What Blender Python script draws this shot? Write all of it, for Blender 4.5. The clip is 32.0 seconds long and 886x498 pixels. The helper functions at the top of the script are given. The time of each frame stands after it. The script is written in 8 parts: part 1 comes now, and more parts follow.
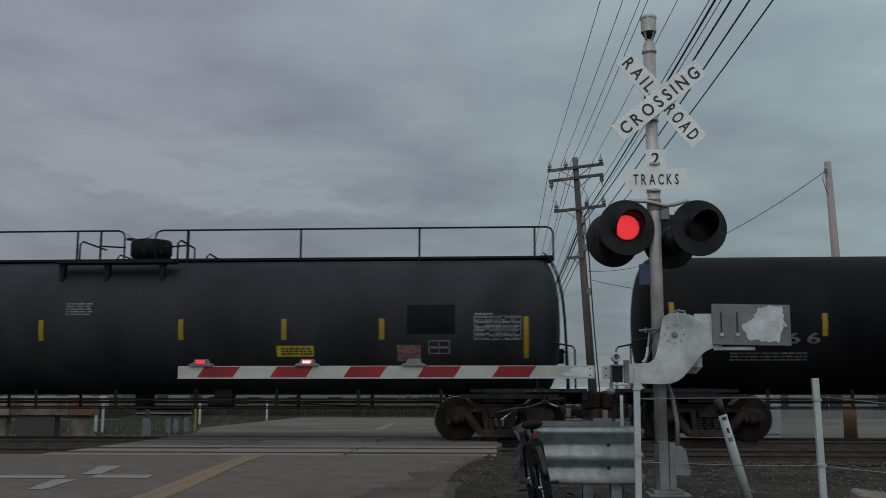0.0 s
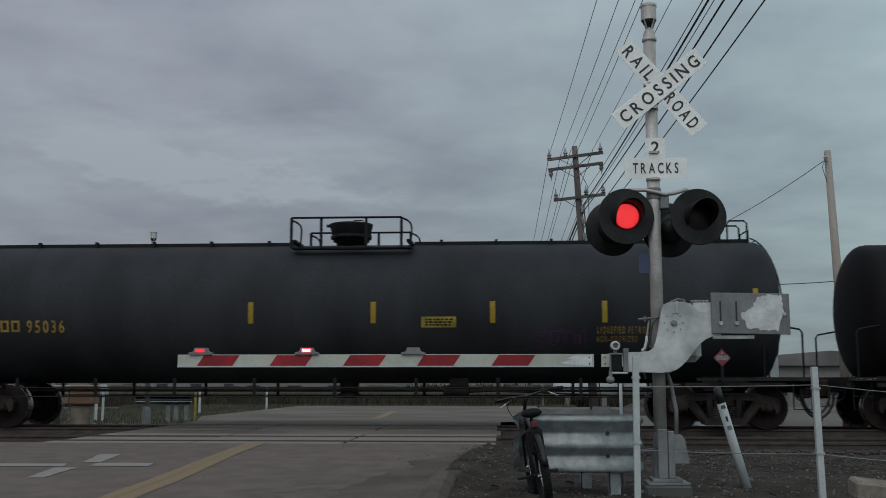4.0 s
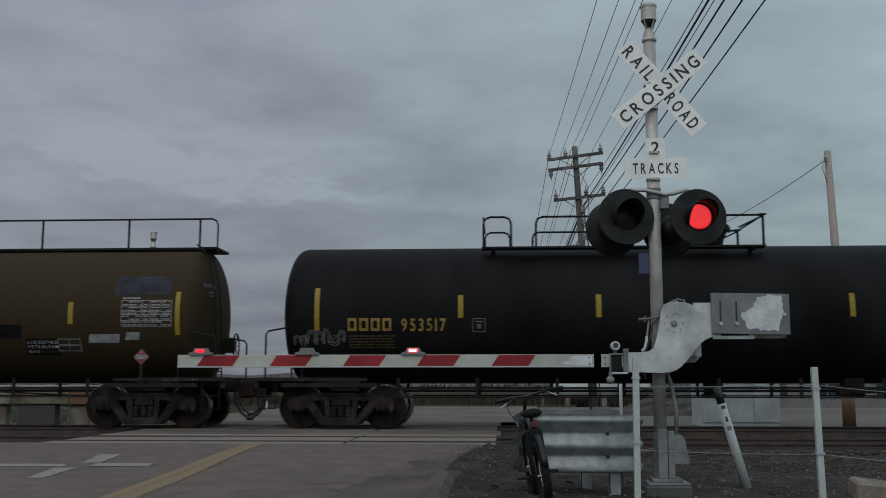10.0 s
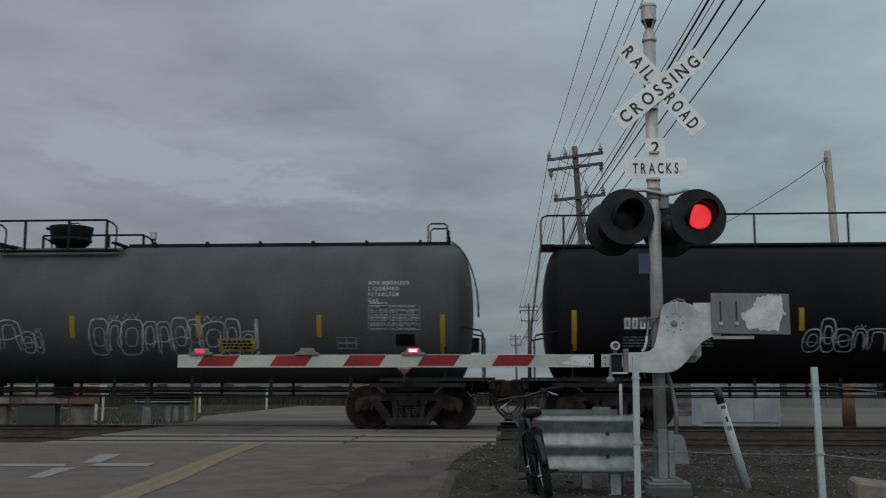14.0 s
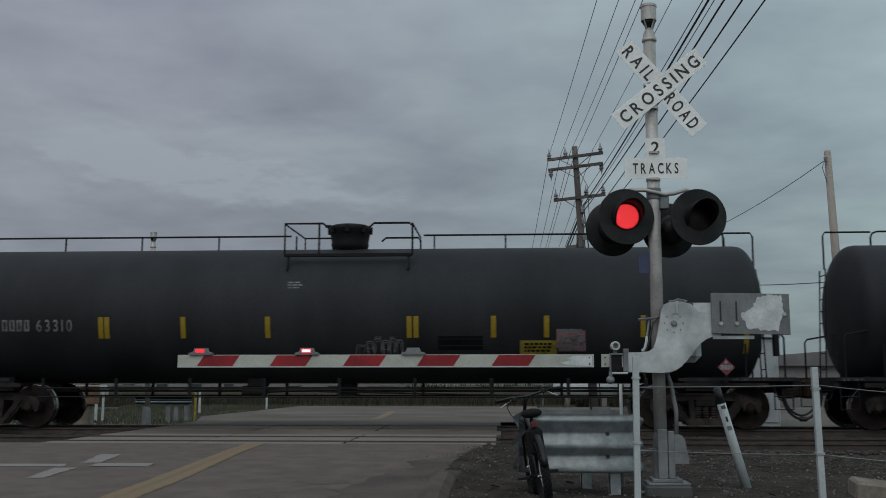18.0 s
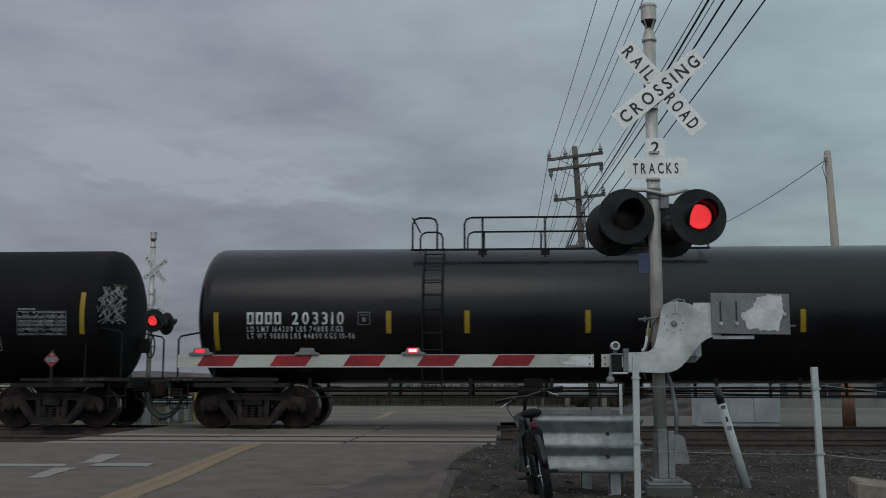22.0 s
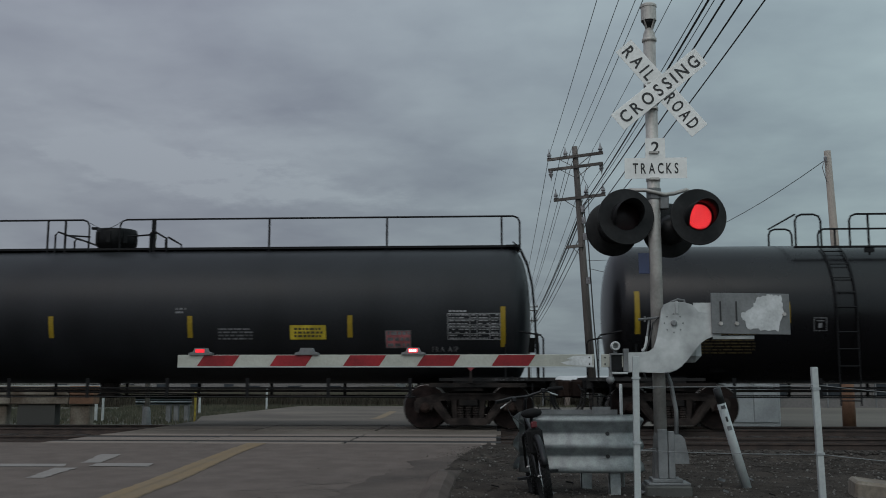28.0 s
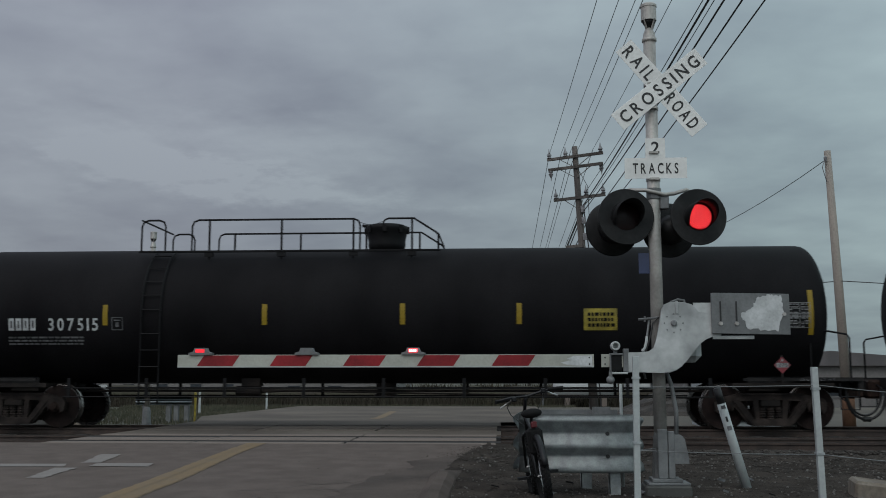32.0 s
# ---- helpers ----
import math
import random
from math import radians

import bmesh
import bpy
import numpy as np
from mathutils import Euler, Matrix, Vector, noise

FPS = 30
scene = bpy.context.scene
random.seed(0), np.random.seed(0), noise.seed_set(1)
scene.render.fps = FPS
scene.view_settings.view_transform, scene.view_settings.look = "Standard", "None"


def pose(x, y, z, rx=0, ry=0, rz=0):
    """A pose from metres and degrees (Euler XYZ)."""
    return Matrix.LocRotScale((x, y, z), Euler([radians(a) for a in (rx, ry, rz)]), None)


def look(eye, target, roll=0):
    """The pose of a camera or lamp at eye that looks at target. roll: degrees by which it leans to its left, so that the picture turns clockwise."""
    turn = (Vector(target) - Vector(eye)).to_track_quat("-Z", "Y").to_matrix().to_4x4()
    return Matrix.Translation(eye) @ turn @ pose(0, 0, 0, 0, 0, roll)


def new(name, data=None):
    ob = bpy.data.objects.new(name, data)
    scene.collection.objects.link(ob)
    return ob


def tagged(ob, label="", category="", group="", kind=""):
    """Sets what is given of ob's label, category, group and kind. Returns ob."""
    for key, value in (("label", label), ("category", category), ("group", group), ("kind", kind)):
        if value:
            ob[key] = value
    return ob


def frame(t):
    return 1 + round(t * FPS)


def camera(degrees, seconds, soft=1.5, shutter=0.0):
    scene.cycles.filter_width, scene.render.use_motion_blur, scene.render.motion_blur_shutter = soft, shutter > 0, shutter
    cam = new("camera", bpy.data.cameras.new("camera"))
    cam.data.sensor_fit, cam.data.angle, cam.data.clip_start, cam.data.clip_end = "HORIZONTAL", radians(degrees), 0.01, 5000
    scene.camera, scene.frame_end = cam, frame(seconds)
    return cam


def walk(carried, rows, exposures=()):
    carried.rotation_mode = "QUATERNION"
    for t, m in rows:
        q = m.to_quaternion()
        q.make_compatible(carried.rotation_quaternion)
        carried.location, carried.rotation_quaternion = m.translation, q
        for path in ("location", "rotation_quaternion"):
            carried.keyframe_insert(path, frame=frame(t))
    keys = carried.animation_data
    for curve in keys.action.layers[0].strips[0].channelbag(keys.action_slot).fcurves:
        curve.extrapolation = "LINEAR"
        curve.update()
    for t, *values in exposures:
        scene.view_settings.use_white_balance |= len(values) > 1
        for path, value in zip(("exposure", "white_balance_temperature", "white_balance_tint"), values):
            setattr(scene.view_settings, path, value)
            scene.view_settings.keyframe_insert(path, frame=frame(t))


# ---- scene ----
# The camera stands low by the road and settles its tilt in the first two seconds.
cam = camera(48.26, 32.0, soft=0.97, shutter=0.1)
EYE = 0.986
TILTS = [(0.0, 0.64, 0.03), (0.2, 0.59, 0.03), (0.4, 0.50, 0.03), (0.5, 0.42, 0.03), (0.7, 0.30, 0.04), (0.8, 0.03, 0.06),
         (0.9, -0.28, 0.08), (1.0, -0.48, 0.09), (1.1, -0.32, 0.07), (1.2, -0.16, 0.05), (1.4, -0.07, 0.03), (1.6, -0.06, 0.01),
         (2.0, -0.03, 0.0), (3.0, -0.02, 0.0), (6.0, 0.0, 0.0), (14.0, 0.0, 0.0), (24.0, 0.0, 0.0), (32.0, 0.0, 0.0)]
walk(cam, [(t, pose(0, 0, EYE, 90 + 7.61 + up, 0, 3.3 + turn)) for t, up, turn in TILTS], [(0, -0.13), (1, -0.05), (2, 0.0), (3, 0.04), (6, 0.05), (8, 0.0), (16, 0.0), (17.5, -0.04), (19, -0.06), (20, 0.03), (22, 0.0), (26, 0.0), (28, -0.07), (30, -0.05), (31, 0.05), (32, 0.0)])

# ---- light: a heavy overcast, brighter overhead and behind the camera ----
world = bpy.data.worlds.new("overcast_sky")
scene.world = world
world.use_nodes = True
SUN_UP, SUN_TURN = radians(48), radians(200)


def build_sky():
    nt = world.node_tree
    nt.nodes.clear()
    n, link = nt.nodes.new, nt.links.new

    def math_node(op, a, b=None, c=None):
        m = n("ShaderNodeMath")
        m.operation = op
        for i, v in enumerate((a, b, c)):
            if v is None:
                continue
            if isinstance(v, (int, float)):
                m.inputs[i].default_value = v
            else:
                link(v, m.inputs[i])
        return m.outputs[0]

    out, bg = n("ShaderNodeOutputWorld"), n("ShaderNodeBackground")
    sky = n("ShaderNodeTexSky")
    sky.sky_type, sky.sun_disc, sky.sun_elevation, sky.sun_rotation = "NISHITA", False, SUN_UP, SUN_TURN
    sky.air_density, sky.dust_density, sky.ozone_density = 1.0, 4.0, 2.0
    co = n("ShaderNodeTexCoord")
    sep = n("ShaderNodeSeparateXYZ")
    link(co.outputs["Generated"], sep.inputs[0])
    up = math_node("MAXIMUM", sep.outputs[2], 0.0)
    # cloud sheet: direction projected on a flat layer overhead, so the clouds flatten towards the horizon
    den = math_node("ADD", up, 0.16)
    flat = n("ShaderNodeCombineXYZ")
    link(math_node("DIVIDE", sep.outputs[0], den), flat.inputs[0])
    link(math_node("DIVIDE", sep.outputs[1], den), flat.inputs[1])
    big, small = n("ShaderNodeTexNoise"), n("ShaderNodeTexNoise")
    for tex, scale, detail in ((big, 1.05, 5.0), (small, 3.2, 9.0)):
        tex.inputs["Scale"].default_value, tex.inputs["Detail"].default_value = scale, detail
        tex.inputs["Roughness"].default_value = 0.52
        link(flat.outputs[0], tex.inputs["Vector"])
    mix = math_node("ADD", math_node("MULTIPLY", big.outputs["Fac"], 0.68), math_node("MULTIPLY", small.outputs["Fac"], 0.32))
    # thin torn breaks low in the clouds, lit from above
    fine = n("ShaderNodeTexNoise")
    fine.inputs["Scale"].default_value, fine.inputs["Detail"].default_value, fine.inputs["Roughness"].default_value = 6.5, 8.0, 0.6
    link(flat.outputs[0], fine.inputs["Vector"])
    ragged = math_node("MULTIPLY_ADD", fine.outputs["Fac"], 2.0, -1.0)
    breaks = None
    for way, tilt, wide, tall, peak in (((-0.318, 0.927, 0.202), 0.10, 6.5, 30.0, 0.30), ((-0.186, 0.964, 0.187), 0.07, 6.0, 40.0, 0.22), ((-0.27, 0.93, 0.235), 0.03, 4.0, 22.0, 0.10)):
        off = n("ShaderNodeVectorMath")
        off.operation = "SUBTRACT"
        off.inputs[1].default_value = way
        link(co.outputs["Generated"], off.inputs[0])
        part_ = n("ShaderNodeSeparateXYZ")
        link(off.outputs[0], part_.inputs[0])
        across = math_node("MULTIPLY", part_.outputs[0], wide)
        above = math_node("MULTIPLY", math_node("MULTIPLY_ADD", part_.outputs[0], tilt, part_.outputs[2]), tall)
        far_ = math_node("SQRT", math_node("ADD", math_node("MULTIPLY", across, across), math_node("MULTIPLY", above, above)))
        glow = n("ShaderNodeMapRange")
        glow.interpolation_type = "SMOOTHSTEP"
        for i, v in ((1, 0.95), (2, -0.35), (3, 0.0), (4, peak)):
            glow.inputs[i].default_value = v
        link(math_node("ADD", far_, ragged), glow.inputs[0])
        front = math_node("MULTIPLY", glow.outputs[0], math_node("GREATER_THAN", sep.outputs[1], 0.0))
        breaks = front if breaks is None else math_node("ADD", breaks, front)
    ramp = n("ShaderNodeValToRGB")
    ramp.color_ramp.elements[0].position, ramp.color_ramp.elements[0].color = 0.34, (0.172, 0.198, 0.232, 1)
    ramp.color_ramp.elements[1].position, ramp.color_ramp.elements[1].color = 0.64, (0.290, 0.340, 0.366, 1)
    link(math_node("ADD", mix, breaks), ramp.inputs["Fac"])
    # overcast luminance: three times the horizon's at the zenith, and lighter on the sun's side
    side = math_node("ADD", math_node("MULTIPLY_ADD", sep.outputs[1], -0.40, 1.03), math_node("MULTIPLY", sep.outputs[0], 0.22))
    lum = math_node("MULTIPLY", math_node("MULTIPLY_ADD", up, 1.25, 0.86), math_node("MAXIMUM", side, 0.45))
    tint = n("ShaderNodeMix")
    tint.data_type, tint.blend_type = "RGBA", "MIX"
    tint.inputs[0].default_value = 0.06
    link(ramp.outputs[0], tint.inputs[6])
    pale = n("ShaderNodeMix")
    pale.data_type, pale.blend_type = "RGBA", "MULTIPLY"
    pale.inputs[0].default_value = 1.0
    pale.inputs[7].default_value = (0.1, 0.1, 0.1, 1)
    link(sky.outputs[0], pale.inputs[6])
    link(pale.outputs[2], tint.inputs[7])
    side_tint = n("ShaderNodeMix")
    side_tint.data_type, side_tint.blend_type = "RGBA", "MULTIPLY"
    side_tint.inputs[0].default_value = 1.0
    warm = n("ShaderNodeValToRGB")
    warm.color_ramp.elements[0].position, warm.color_ramp.elements[0].color = 0.2, (1.05, 0.99, 1.03, 1)
    warm.color_ramp.elements[1].position, warm.color_ramp.elements[1].color = 0.75, (0.955, 1.025, 0.985, 1)
    link(math_node("MULTIPLY_ADD", sep.outputs[0], 1.0, 0.5), warm.inputs["Fac"])
    link(tint.outputs[2], side_tint.inputs[6])
    link(warm.outputs[0], side_tint.inputs[7])
    link(side_tint.outputs[2], bg.inputs["Color"])
    link(math_node("MULTIPLY", lum, 1.60), bg.inputs["Strength"])
    link(bg.outputs[0], out.inputs[0])


build_sky()
sun = new("sun", bpy.data.lights.new("sun", "SUN"))
sun.data.energy, sun.data.angle, sun.data.color = 0.5, radians(35), (1.0, 0.97, 0.92)
sun.matrix_world = look((6 * math.sin(SUN_TURN), 6 * math.cos(SUN_TURN), 6), (0, 0, 0))


# ---- materials ----
def mat(name, color, rough=0.6, metal=0.0, vary=0.25, scale=4.0, bump=0.0, grain=40.0, second=None, streak=0.0, emit=0.0, spec=0.5):
    """A surface with broad stains and fine grain. second: the colour of the stains."""
    m = bpy.data.materials.new(name)
    m.use_nodes = True
    nt = m.node_tree
    b = nt.nodes["Principled BSDF"]
    n, link = nt.nodes.new, nt.links.new
    b.inputs["Roughness"].default_value, b.inputs["Metallic"].default_value = rough, metal
    b.inputs["Specular IOR Level"].default_value = spec
    co = n("ShaderNodeTexCoord")
    info = n("ShaderNodeObjectInfo")
    place = n("ShaderNodeVectorMath")
    place.operation = "MULTIPLY_ADD"
    place.inputs[1].default_value = (1, 1, 1)
    link(co.outputs["Object"], place.inputs[0])
    rnd = n("ShaderNodeCombineXYZ")
    mul = n("ShaderNodeMath")
    mul.operation, mul.inputs[1].default_value = "MULTIPLY", 37.0
    link(info.outputs["Random"], mul.inputs[0])
    link(mul.outputs[0], rnd.inputs[0])
    link(rnd.outputs[0], place.inputs[2])
    coarse, fine = n("ShaderNodeTexNoise"), n("ShaderNodeTexNoise")
    coarse.inputs["Scale"].default_value, coarse.inputs["Detail"].default_value = scale, 6
    fine.inputs["Scale"].default_value, fine.inputs["Detail"].default_value = grain, 3
    vec = place.outputs[0]
    if streak:
        sc = n("ShaderNodeVectorMath")
        sc.operation = "MULTIPLY"
        sc.inputs[1].default_value = (1, 1, 1 / streak)
        link(vec, sc.inputs[0])
        link(sc.outputs[0], coarse.inputs["Vector"])
    else:
        link(vec, coarse.inputs["Vector"])
    link(vec, fine.inputs["Vector"])
    ramp = n("ShaderNodeValToRGB")
    ramp.color_ramp.elements[0].position, ramp.color_ramp.elements[1].position = 0.36, 0.68
    lo = [c * (1 - vary) for c in color]
    hi = list(second) if second else [min(1, c * (1 + vary)) for c in color]
    ramp.color_ramp.elements[0].color, ramp.color_ramp.elements[1].color = (*lo, 1), (*hi, 1)
    link(coarse.outputs["Fac"], ramp.inputs["Fac"])
    mx = n("ShaderNodeMix")
    mx.data_type, mx.blend_type = "RGBA", "MULTIPLY"
    mx.inputs[0].default_value = min(1.0, vary * 1.6)
    link(ramp.outputs[0], mx.inputs[6])
    fr = n("ShaderNodeValToRGB")
    fr.color_ramp.elements[0].position, fr.color_ramp.elements[1].position = 0.3, 0.62
    fr.color_ramp.elements[0].color = (0.55, 0.55, 0.55, 1)
    link(fine.outputs["Fac"], fr.inputs["Fac"])
    link(fr.outputs[0], mx.inputs[7])
    link(mx.outputs[2], b.inputs["Base Color"])
    rr = n("ShaderNodeMapRange")
    rr.inputs[3].default_value, rr.inputs[4].default_value = max(0.03, rough - 0.12), min(1, rough + 0.12)
    link(coarse.outputs["Fac"], rr.inputs[0])
    link(rr.outputs[0], b.inputs["Roughness"])
    if bump:
        bp = n("ShaderNodeBump")
        bp.inputs["Strength"].default_value, bp.inputs["Distance"].default_value = bump, 0.02
        link(fine.outputs["Fac"], bp.inputs["Height"])
        link(bp.outputs[0], b.inputs["Normal"])
    if emit:
        b.inputs["Emission Color"].default_value = (*color, 1)
        b.inputs["Emission Strength"].default_value = emit
    return m


M = {
    "black": mat("tank_black", (0.0082, 0.0077, 0.0086), 0.6, 0, 0.32, 0.9, 0.05, 25, second=(0.0122, 0.0116, 0.0124), streak=3, spec=0.05),
    "gloss": mat("tank_gloss_black", (0.0060, 0.0058, 0.0066), 0.27, 0, 0.2, 0.8, 0.02, 18, streak=3, spec=0.22),
    "grey": mat("tank_dark_grey", (0.0225, 0.0238, 0.0268), 0.65, 0, 0.28, 0.8, 0.06, 25, second=(0.030, 0.0315, 0.0345), streak=3, spec=0.08),
    "slate": mat("tank_slate_grey", (0.0200, 0.0212, 0.0234), 0.62, 0, 0.3, 0.8, 0.06, 25, second=(0.0262, 0.0274, 0.0298), streak=3, spec=0.12),
    "sheen": mat("tank_sheen_grey", (0.0135, 0.0142, 0.0160), 0.42, 0, 0.3, 0.8, 0.03, 25, second=(0.0175, 0.0184, 0.0205), streak=3, spec=0.19),
    "bluegrey": mat("tank_blue_grey", (0.042, 0.0445, 0.0510), 0.62, 0, 0.28, 0.8, 0.06, 25, second=(0.052, 0.055, 0.062), streak=3, spec=0.08),
    "patchy": mat("tank_faded_grey", (0.026, 0.027, 0.029), 0.62, 0, 0.38, 1.1, 0.08, 20, second=(0.047, 0.047, 0.048), streak=1.6, spec=0.12),
    "light": mat("tank_mid_grey", (0.052, 0.052, 0.054), 0.62, 0, 0.22, 0.9, 0.06, 25, second=(0.066, 0.065, 0.065), streak=3, spec=0.14),
    "brown": mat("tank_brown", (0.051, 0.0362, 0.0185), 0.65, 0, 0.35, 0.9, 0.06, 25, second=(0.036, 0.0262, 0.0150), streak=3, spec=0.05),
    "railing": mat("railing_black", (0.006, 0.006, 0.0065), 0.6, 0, 0.25, 4, spec=0.15),
    "under": mat("underframe_grime", (0.012, 0.0105, 0.010), 0.8, 0, 0.45, 3, 0.2, 30, second=(0.026, 0.020, 0.017), spec=0.2),
    "truckmat": mat("truck_rust_grime", (0.023, 0.0180, 0.0165), 0.85, 0, 0.5, 4, 0.3, 30, second=(0.043, 0.0335, 0.029), spec=0.15),
    "wheelmat": mat("wheel_brown_grime", (0.0150, 0.0100, 0.0092), 0.85, 0, 0.45, 5, 0.2, 30, second=(0.027, 0.0180, 0.016), spec=0.12),
    "tread": mat("wheel_tread_polished", (0.20, 0.19, 0.18), 0.28, 1, 0.2, 6),
    "hub": mat("bearing_cap", (0.024, 0.0155, 0.0135), 0.85, 0, 0.5, 1.5, second=(0.036, 0.024, 0.020), spec=0.1),
    "white": mat("stencil_white", (0.42, 0.43, 0.43), 0.6, 0, 0.3, 5),
    "white_dim": mat("stencil_worn_white", (0.115, 0.115, 0.118), 0.65, 0, 0.5, 7),
    "spray_white": mat("spray_white", (0.26, 0.265, 0.27), 0.65, 0, 0.5, 4),
    "yellow": mat("stencil_yellow", (0.235, 0.148, 0.022), 0.6, 0, 0.3, 6),
    "yellow_dim": mat("stencil_worn_yellow", (0.052, 0.036, 0.009), 0.65, 0, 0.45, 7),
    "orange": mat("stencil_orange", (0.55, 0.25, 0.04), 0.6, 0, 0.25, 6),
    "strip": mat("reflective_strip_yellow", (0.36, 0.245, 0.013), 0.5, 0, 0.35, 5, second=(0.25, 0.165, 0.012), spec=0.3),
    "panel_yellow": mat("panel_yellow", (0.42, 0.32, 0.02), 0.5, 0, 0.25, 4),
    "panel_ochre": mat("panel_faded_yellow", (0.24, 0.19, 0.02), 0.6, 0, 0.35, 5),
    "panel_ink": mat("panel_ink", (0.05, 0.04, 0.015), 0.6),
    "paper": mat("panel_white", (0.21, 0.21, 0.212), 0.6, 0, 0.3, 6),
    "paper_dim": mat("panel_worn_white", (0.17, 0.17, 0.17), 0.65, 0, 0.4, 6),
    "pinkred": mat("notice_red_print", (0.30, 0.085, 0.09), 0.6, 0, 0.3, 8),
    "placard_red": mat("placard_red", (0.15, 0.014, 0.020), 0.45, 0, 0.3, 8),
    "patch_dark": mat("repaint_black", (0.0050, 0.0050, 0.0055), 0.6, 0, 0.35, 2.5, spec=0.09),
    "patch_grey": mat("repaint_grey", (0.017, 0.017, 0.018), 0.6, 0, 0.4, 3, spec=0.15),
    "patch_new": mat("jacket_panel_grey", (0.0265, 0.0275, 0.0290), 0.6, 0, 0.25, 2, spec=0.1),
    "patch_blue": mat("repaint_blue", (0.024, 0.026, 0.036), 0.6, 0, 0.4, 3, spec=0.1),
    "purple": mat("spray_purple", (0.045, 0.012, 0.05), 0.6, 0, 0.4, 6),
    "blue_paint": mat("spray_blue", (0.06, 0.12, 0.18), 0.6, 0, 0.5, 5),
    "tan_paint": mat("spray_tan", (0.14, 0.11, 0.07), 0.65, 0, 0.5, 5),
    "asphalt": mat("asphalt", (0.098, 0.0770, 0.0665), 0.92, 0, 0.14, 3.2, 0.4, 70, second=(0.113, 0.0900, 0.0790), spec=0.2),
    "asphalt_far": mat("asphalt_dusty", (0.102, 0.084, 0.070), 0.92, 0, 0.3, 0.35, 0.3, 30, second=(0.132, 0.111, 0.093), spec=0.2),
    "lot": mat("dirt_lot", (0.098, 0.088, 0.074), 0.95, 0, 0.25, 0.12, 0.2, 20, second=(0.118, 0.107, 0.09), spec=0.2),
    "concrete": mat("crossing_concrete", (0.225, 0.185, 0.160), 0.88, 0, 0.3, 1.3, 0.2, 35, second=(0.17, 0.140, 0.121), spec=0.2),
    "rubber": mat("flangeway_rubber", (0.012, 0.011, 0.011), 0.8, 0, 0.3),
    "gravel": mat("gravel_ground", (0.039, 0.0305, 0.0245), 0.95, 0, 0.45, 2.2, 1.0, 75, second=(0.060, 0.049, 0.041), spec=0.12),
    "stone": mat("ballast_stone", (0.044, 0.038, 0.032), 0.92, 0, 0.5, 9, 0.4, 40, second=(0.080, 0.070, 0.062), spec=0.15),
    "ballast": mat("ballast_bed", (0.036, 0.030, 0.026), 0.95, 0, 0.5, 3, 0.9, 22, second=(0.062, 0.053, 0.046)),
    "tie": mat("tie_creosote", (0.030, 0.024, 0.021), 0.9, 0, 0.4, 5, 0.4, 30, second=(0.05, 0.042, 0.038)),
    "rail": mat("rail_rust", (0.045, 0.030, 0.024), 0.75, 0.1, 0.4, 4, 0.2, 40),
    "railtop": mat("rail_head_dull", (0.040, 0.034, 0.030), 0.7, 0.1, 0.35, 5, spec=0.2),
    "paint_white": mat("road_paint_white", (0.245, 0.218, 0.20), 0.8, 0, 0.35, 6, 0.1, 50, second=(0.185, 0.163, 0.149)),
    "paint_yellow": mat("road_paint_yellow", (0.265, 0.172, 0.080), 0.88, 0, 0.4, 4.0, 0.1, 50, second=(0.145, 0.104, 0.064)),
    "paint_smear": mat("road_paint_smeared", (0.190, 0.132, 0.070), 0.88, 0, 0.3, 3.0, 0.1, 50, second=(0.140, 0.104, 0.066)),
    "patchtar": mat("tar_patch", (0.055, 0.046, 0.040), 0.85, 0, 0.35, 2, 0.3, 40),
    "soil": mat("field_soil", (0.068, 0.060, 0.044), 0.95, 0, 0.35, 0.4, 0.3, 5, second=(0.056, 0.058, 0.034)),
    "grass": mat("grass", (0.058, 0.064, 0.032), 0.9, 0, 0.4, 1.2, 0, 30, second=(0.082, 0.074, 0.048)),
    "brush": mat("dry_brush", (0.055, 0.046, 0.036), 0.95, 0, 0.25, 0.6, 0, 30, second=(0.044, 0.042, 0.028), spec=0.1),
    "galv": mat("galvanized_steel", (0.33, 0.352, 0.350), 0.42, 0.4, 0.2, 9, 0.05, 60, second=(0.41, 0.438, 0.438)),
    "mast": mat("mast_aluminium", (0.33, 0.315, 0.29), 0.5, 0.35, 0.22, 3, 0.05, 30, second=(0.43, 0.41, 0.38)),
    "castwhite": mat("gate_casting_white", (0.31, 0.325, 0.318), 0.6, 0.05, 0.2, 3.0, 0.06, 14, second=(0.46, 0.475, 0.465)),
    "plategrey": mat("counterweight_grey", (0.145, 0.15, 0.15), 0.6, 0.2, 0.25, 3, 0.08, 30),
    "whitesplash": mat("white_spray_patch", (0.45, 0.465, 0.46), 0.6, 0, 0.2, 5),
    "signwhite": mat("sign_sheet_white", (0.66, 0.66, 0.63), 0.5, 0, 0.10, 3, 0, 30),
    "signblack": mat("sign_letter_black", (0.010, 0.010, 0.010), 0.55),
    "lampblack": mat("lamp_housing_black", (0.0085, 0.0085, 0.009), 0.5, 0, 0.45, 3, 0.05, 25, second=(0.021, 0.021, 0.021), spec=0.2),
    "lens_dark": mat("lens_unlit_red", (0.012, 0.004, 0.0045), 0.4, spec=0.2),
    "led": mat("led_red", (0.75, 0.004, 0.012), 0.4, emit=0.30, vary=0.02),
    "led_hot": mat("led_red_core", (1.0, 0.13, 0.145), 0.4, emit=2.4, vary=0.02),
    "led_gate": mat("gate_led_red", (1.0, 0.055, 0.07), 0.4, emit=3.4, vary=0.02),
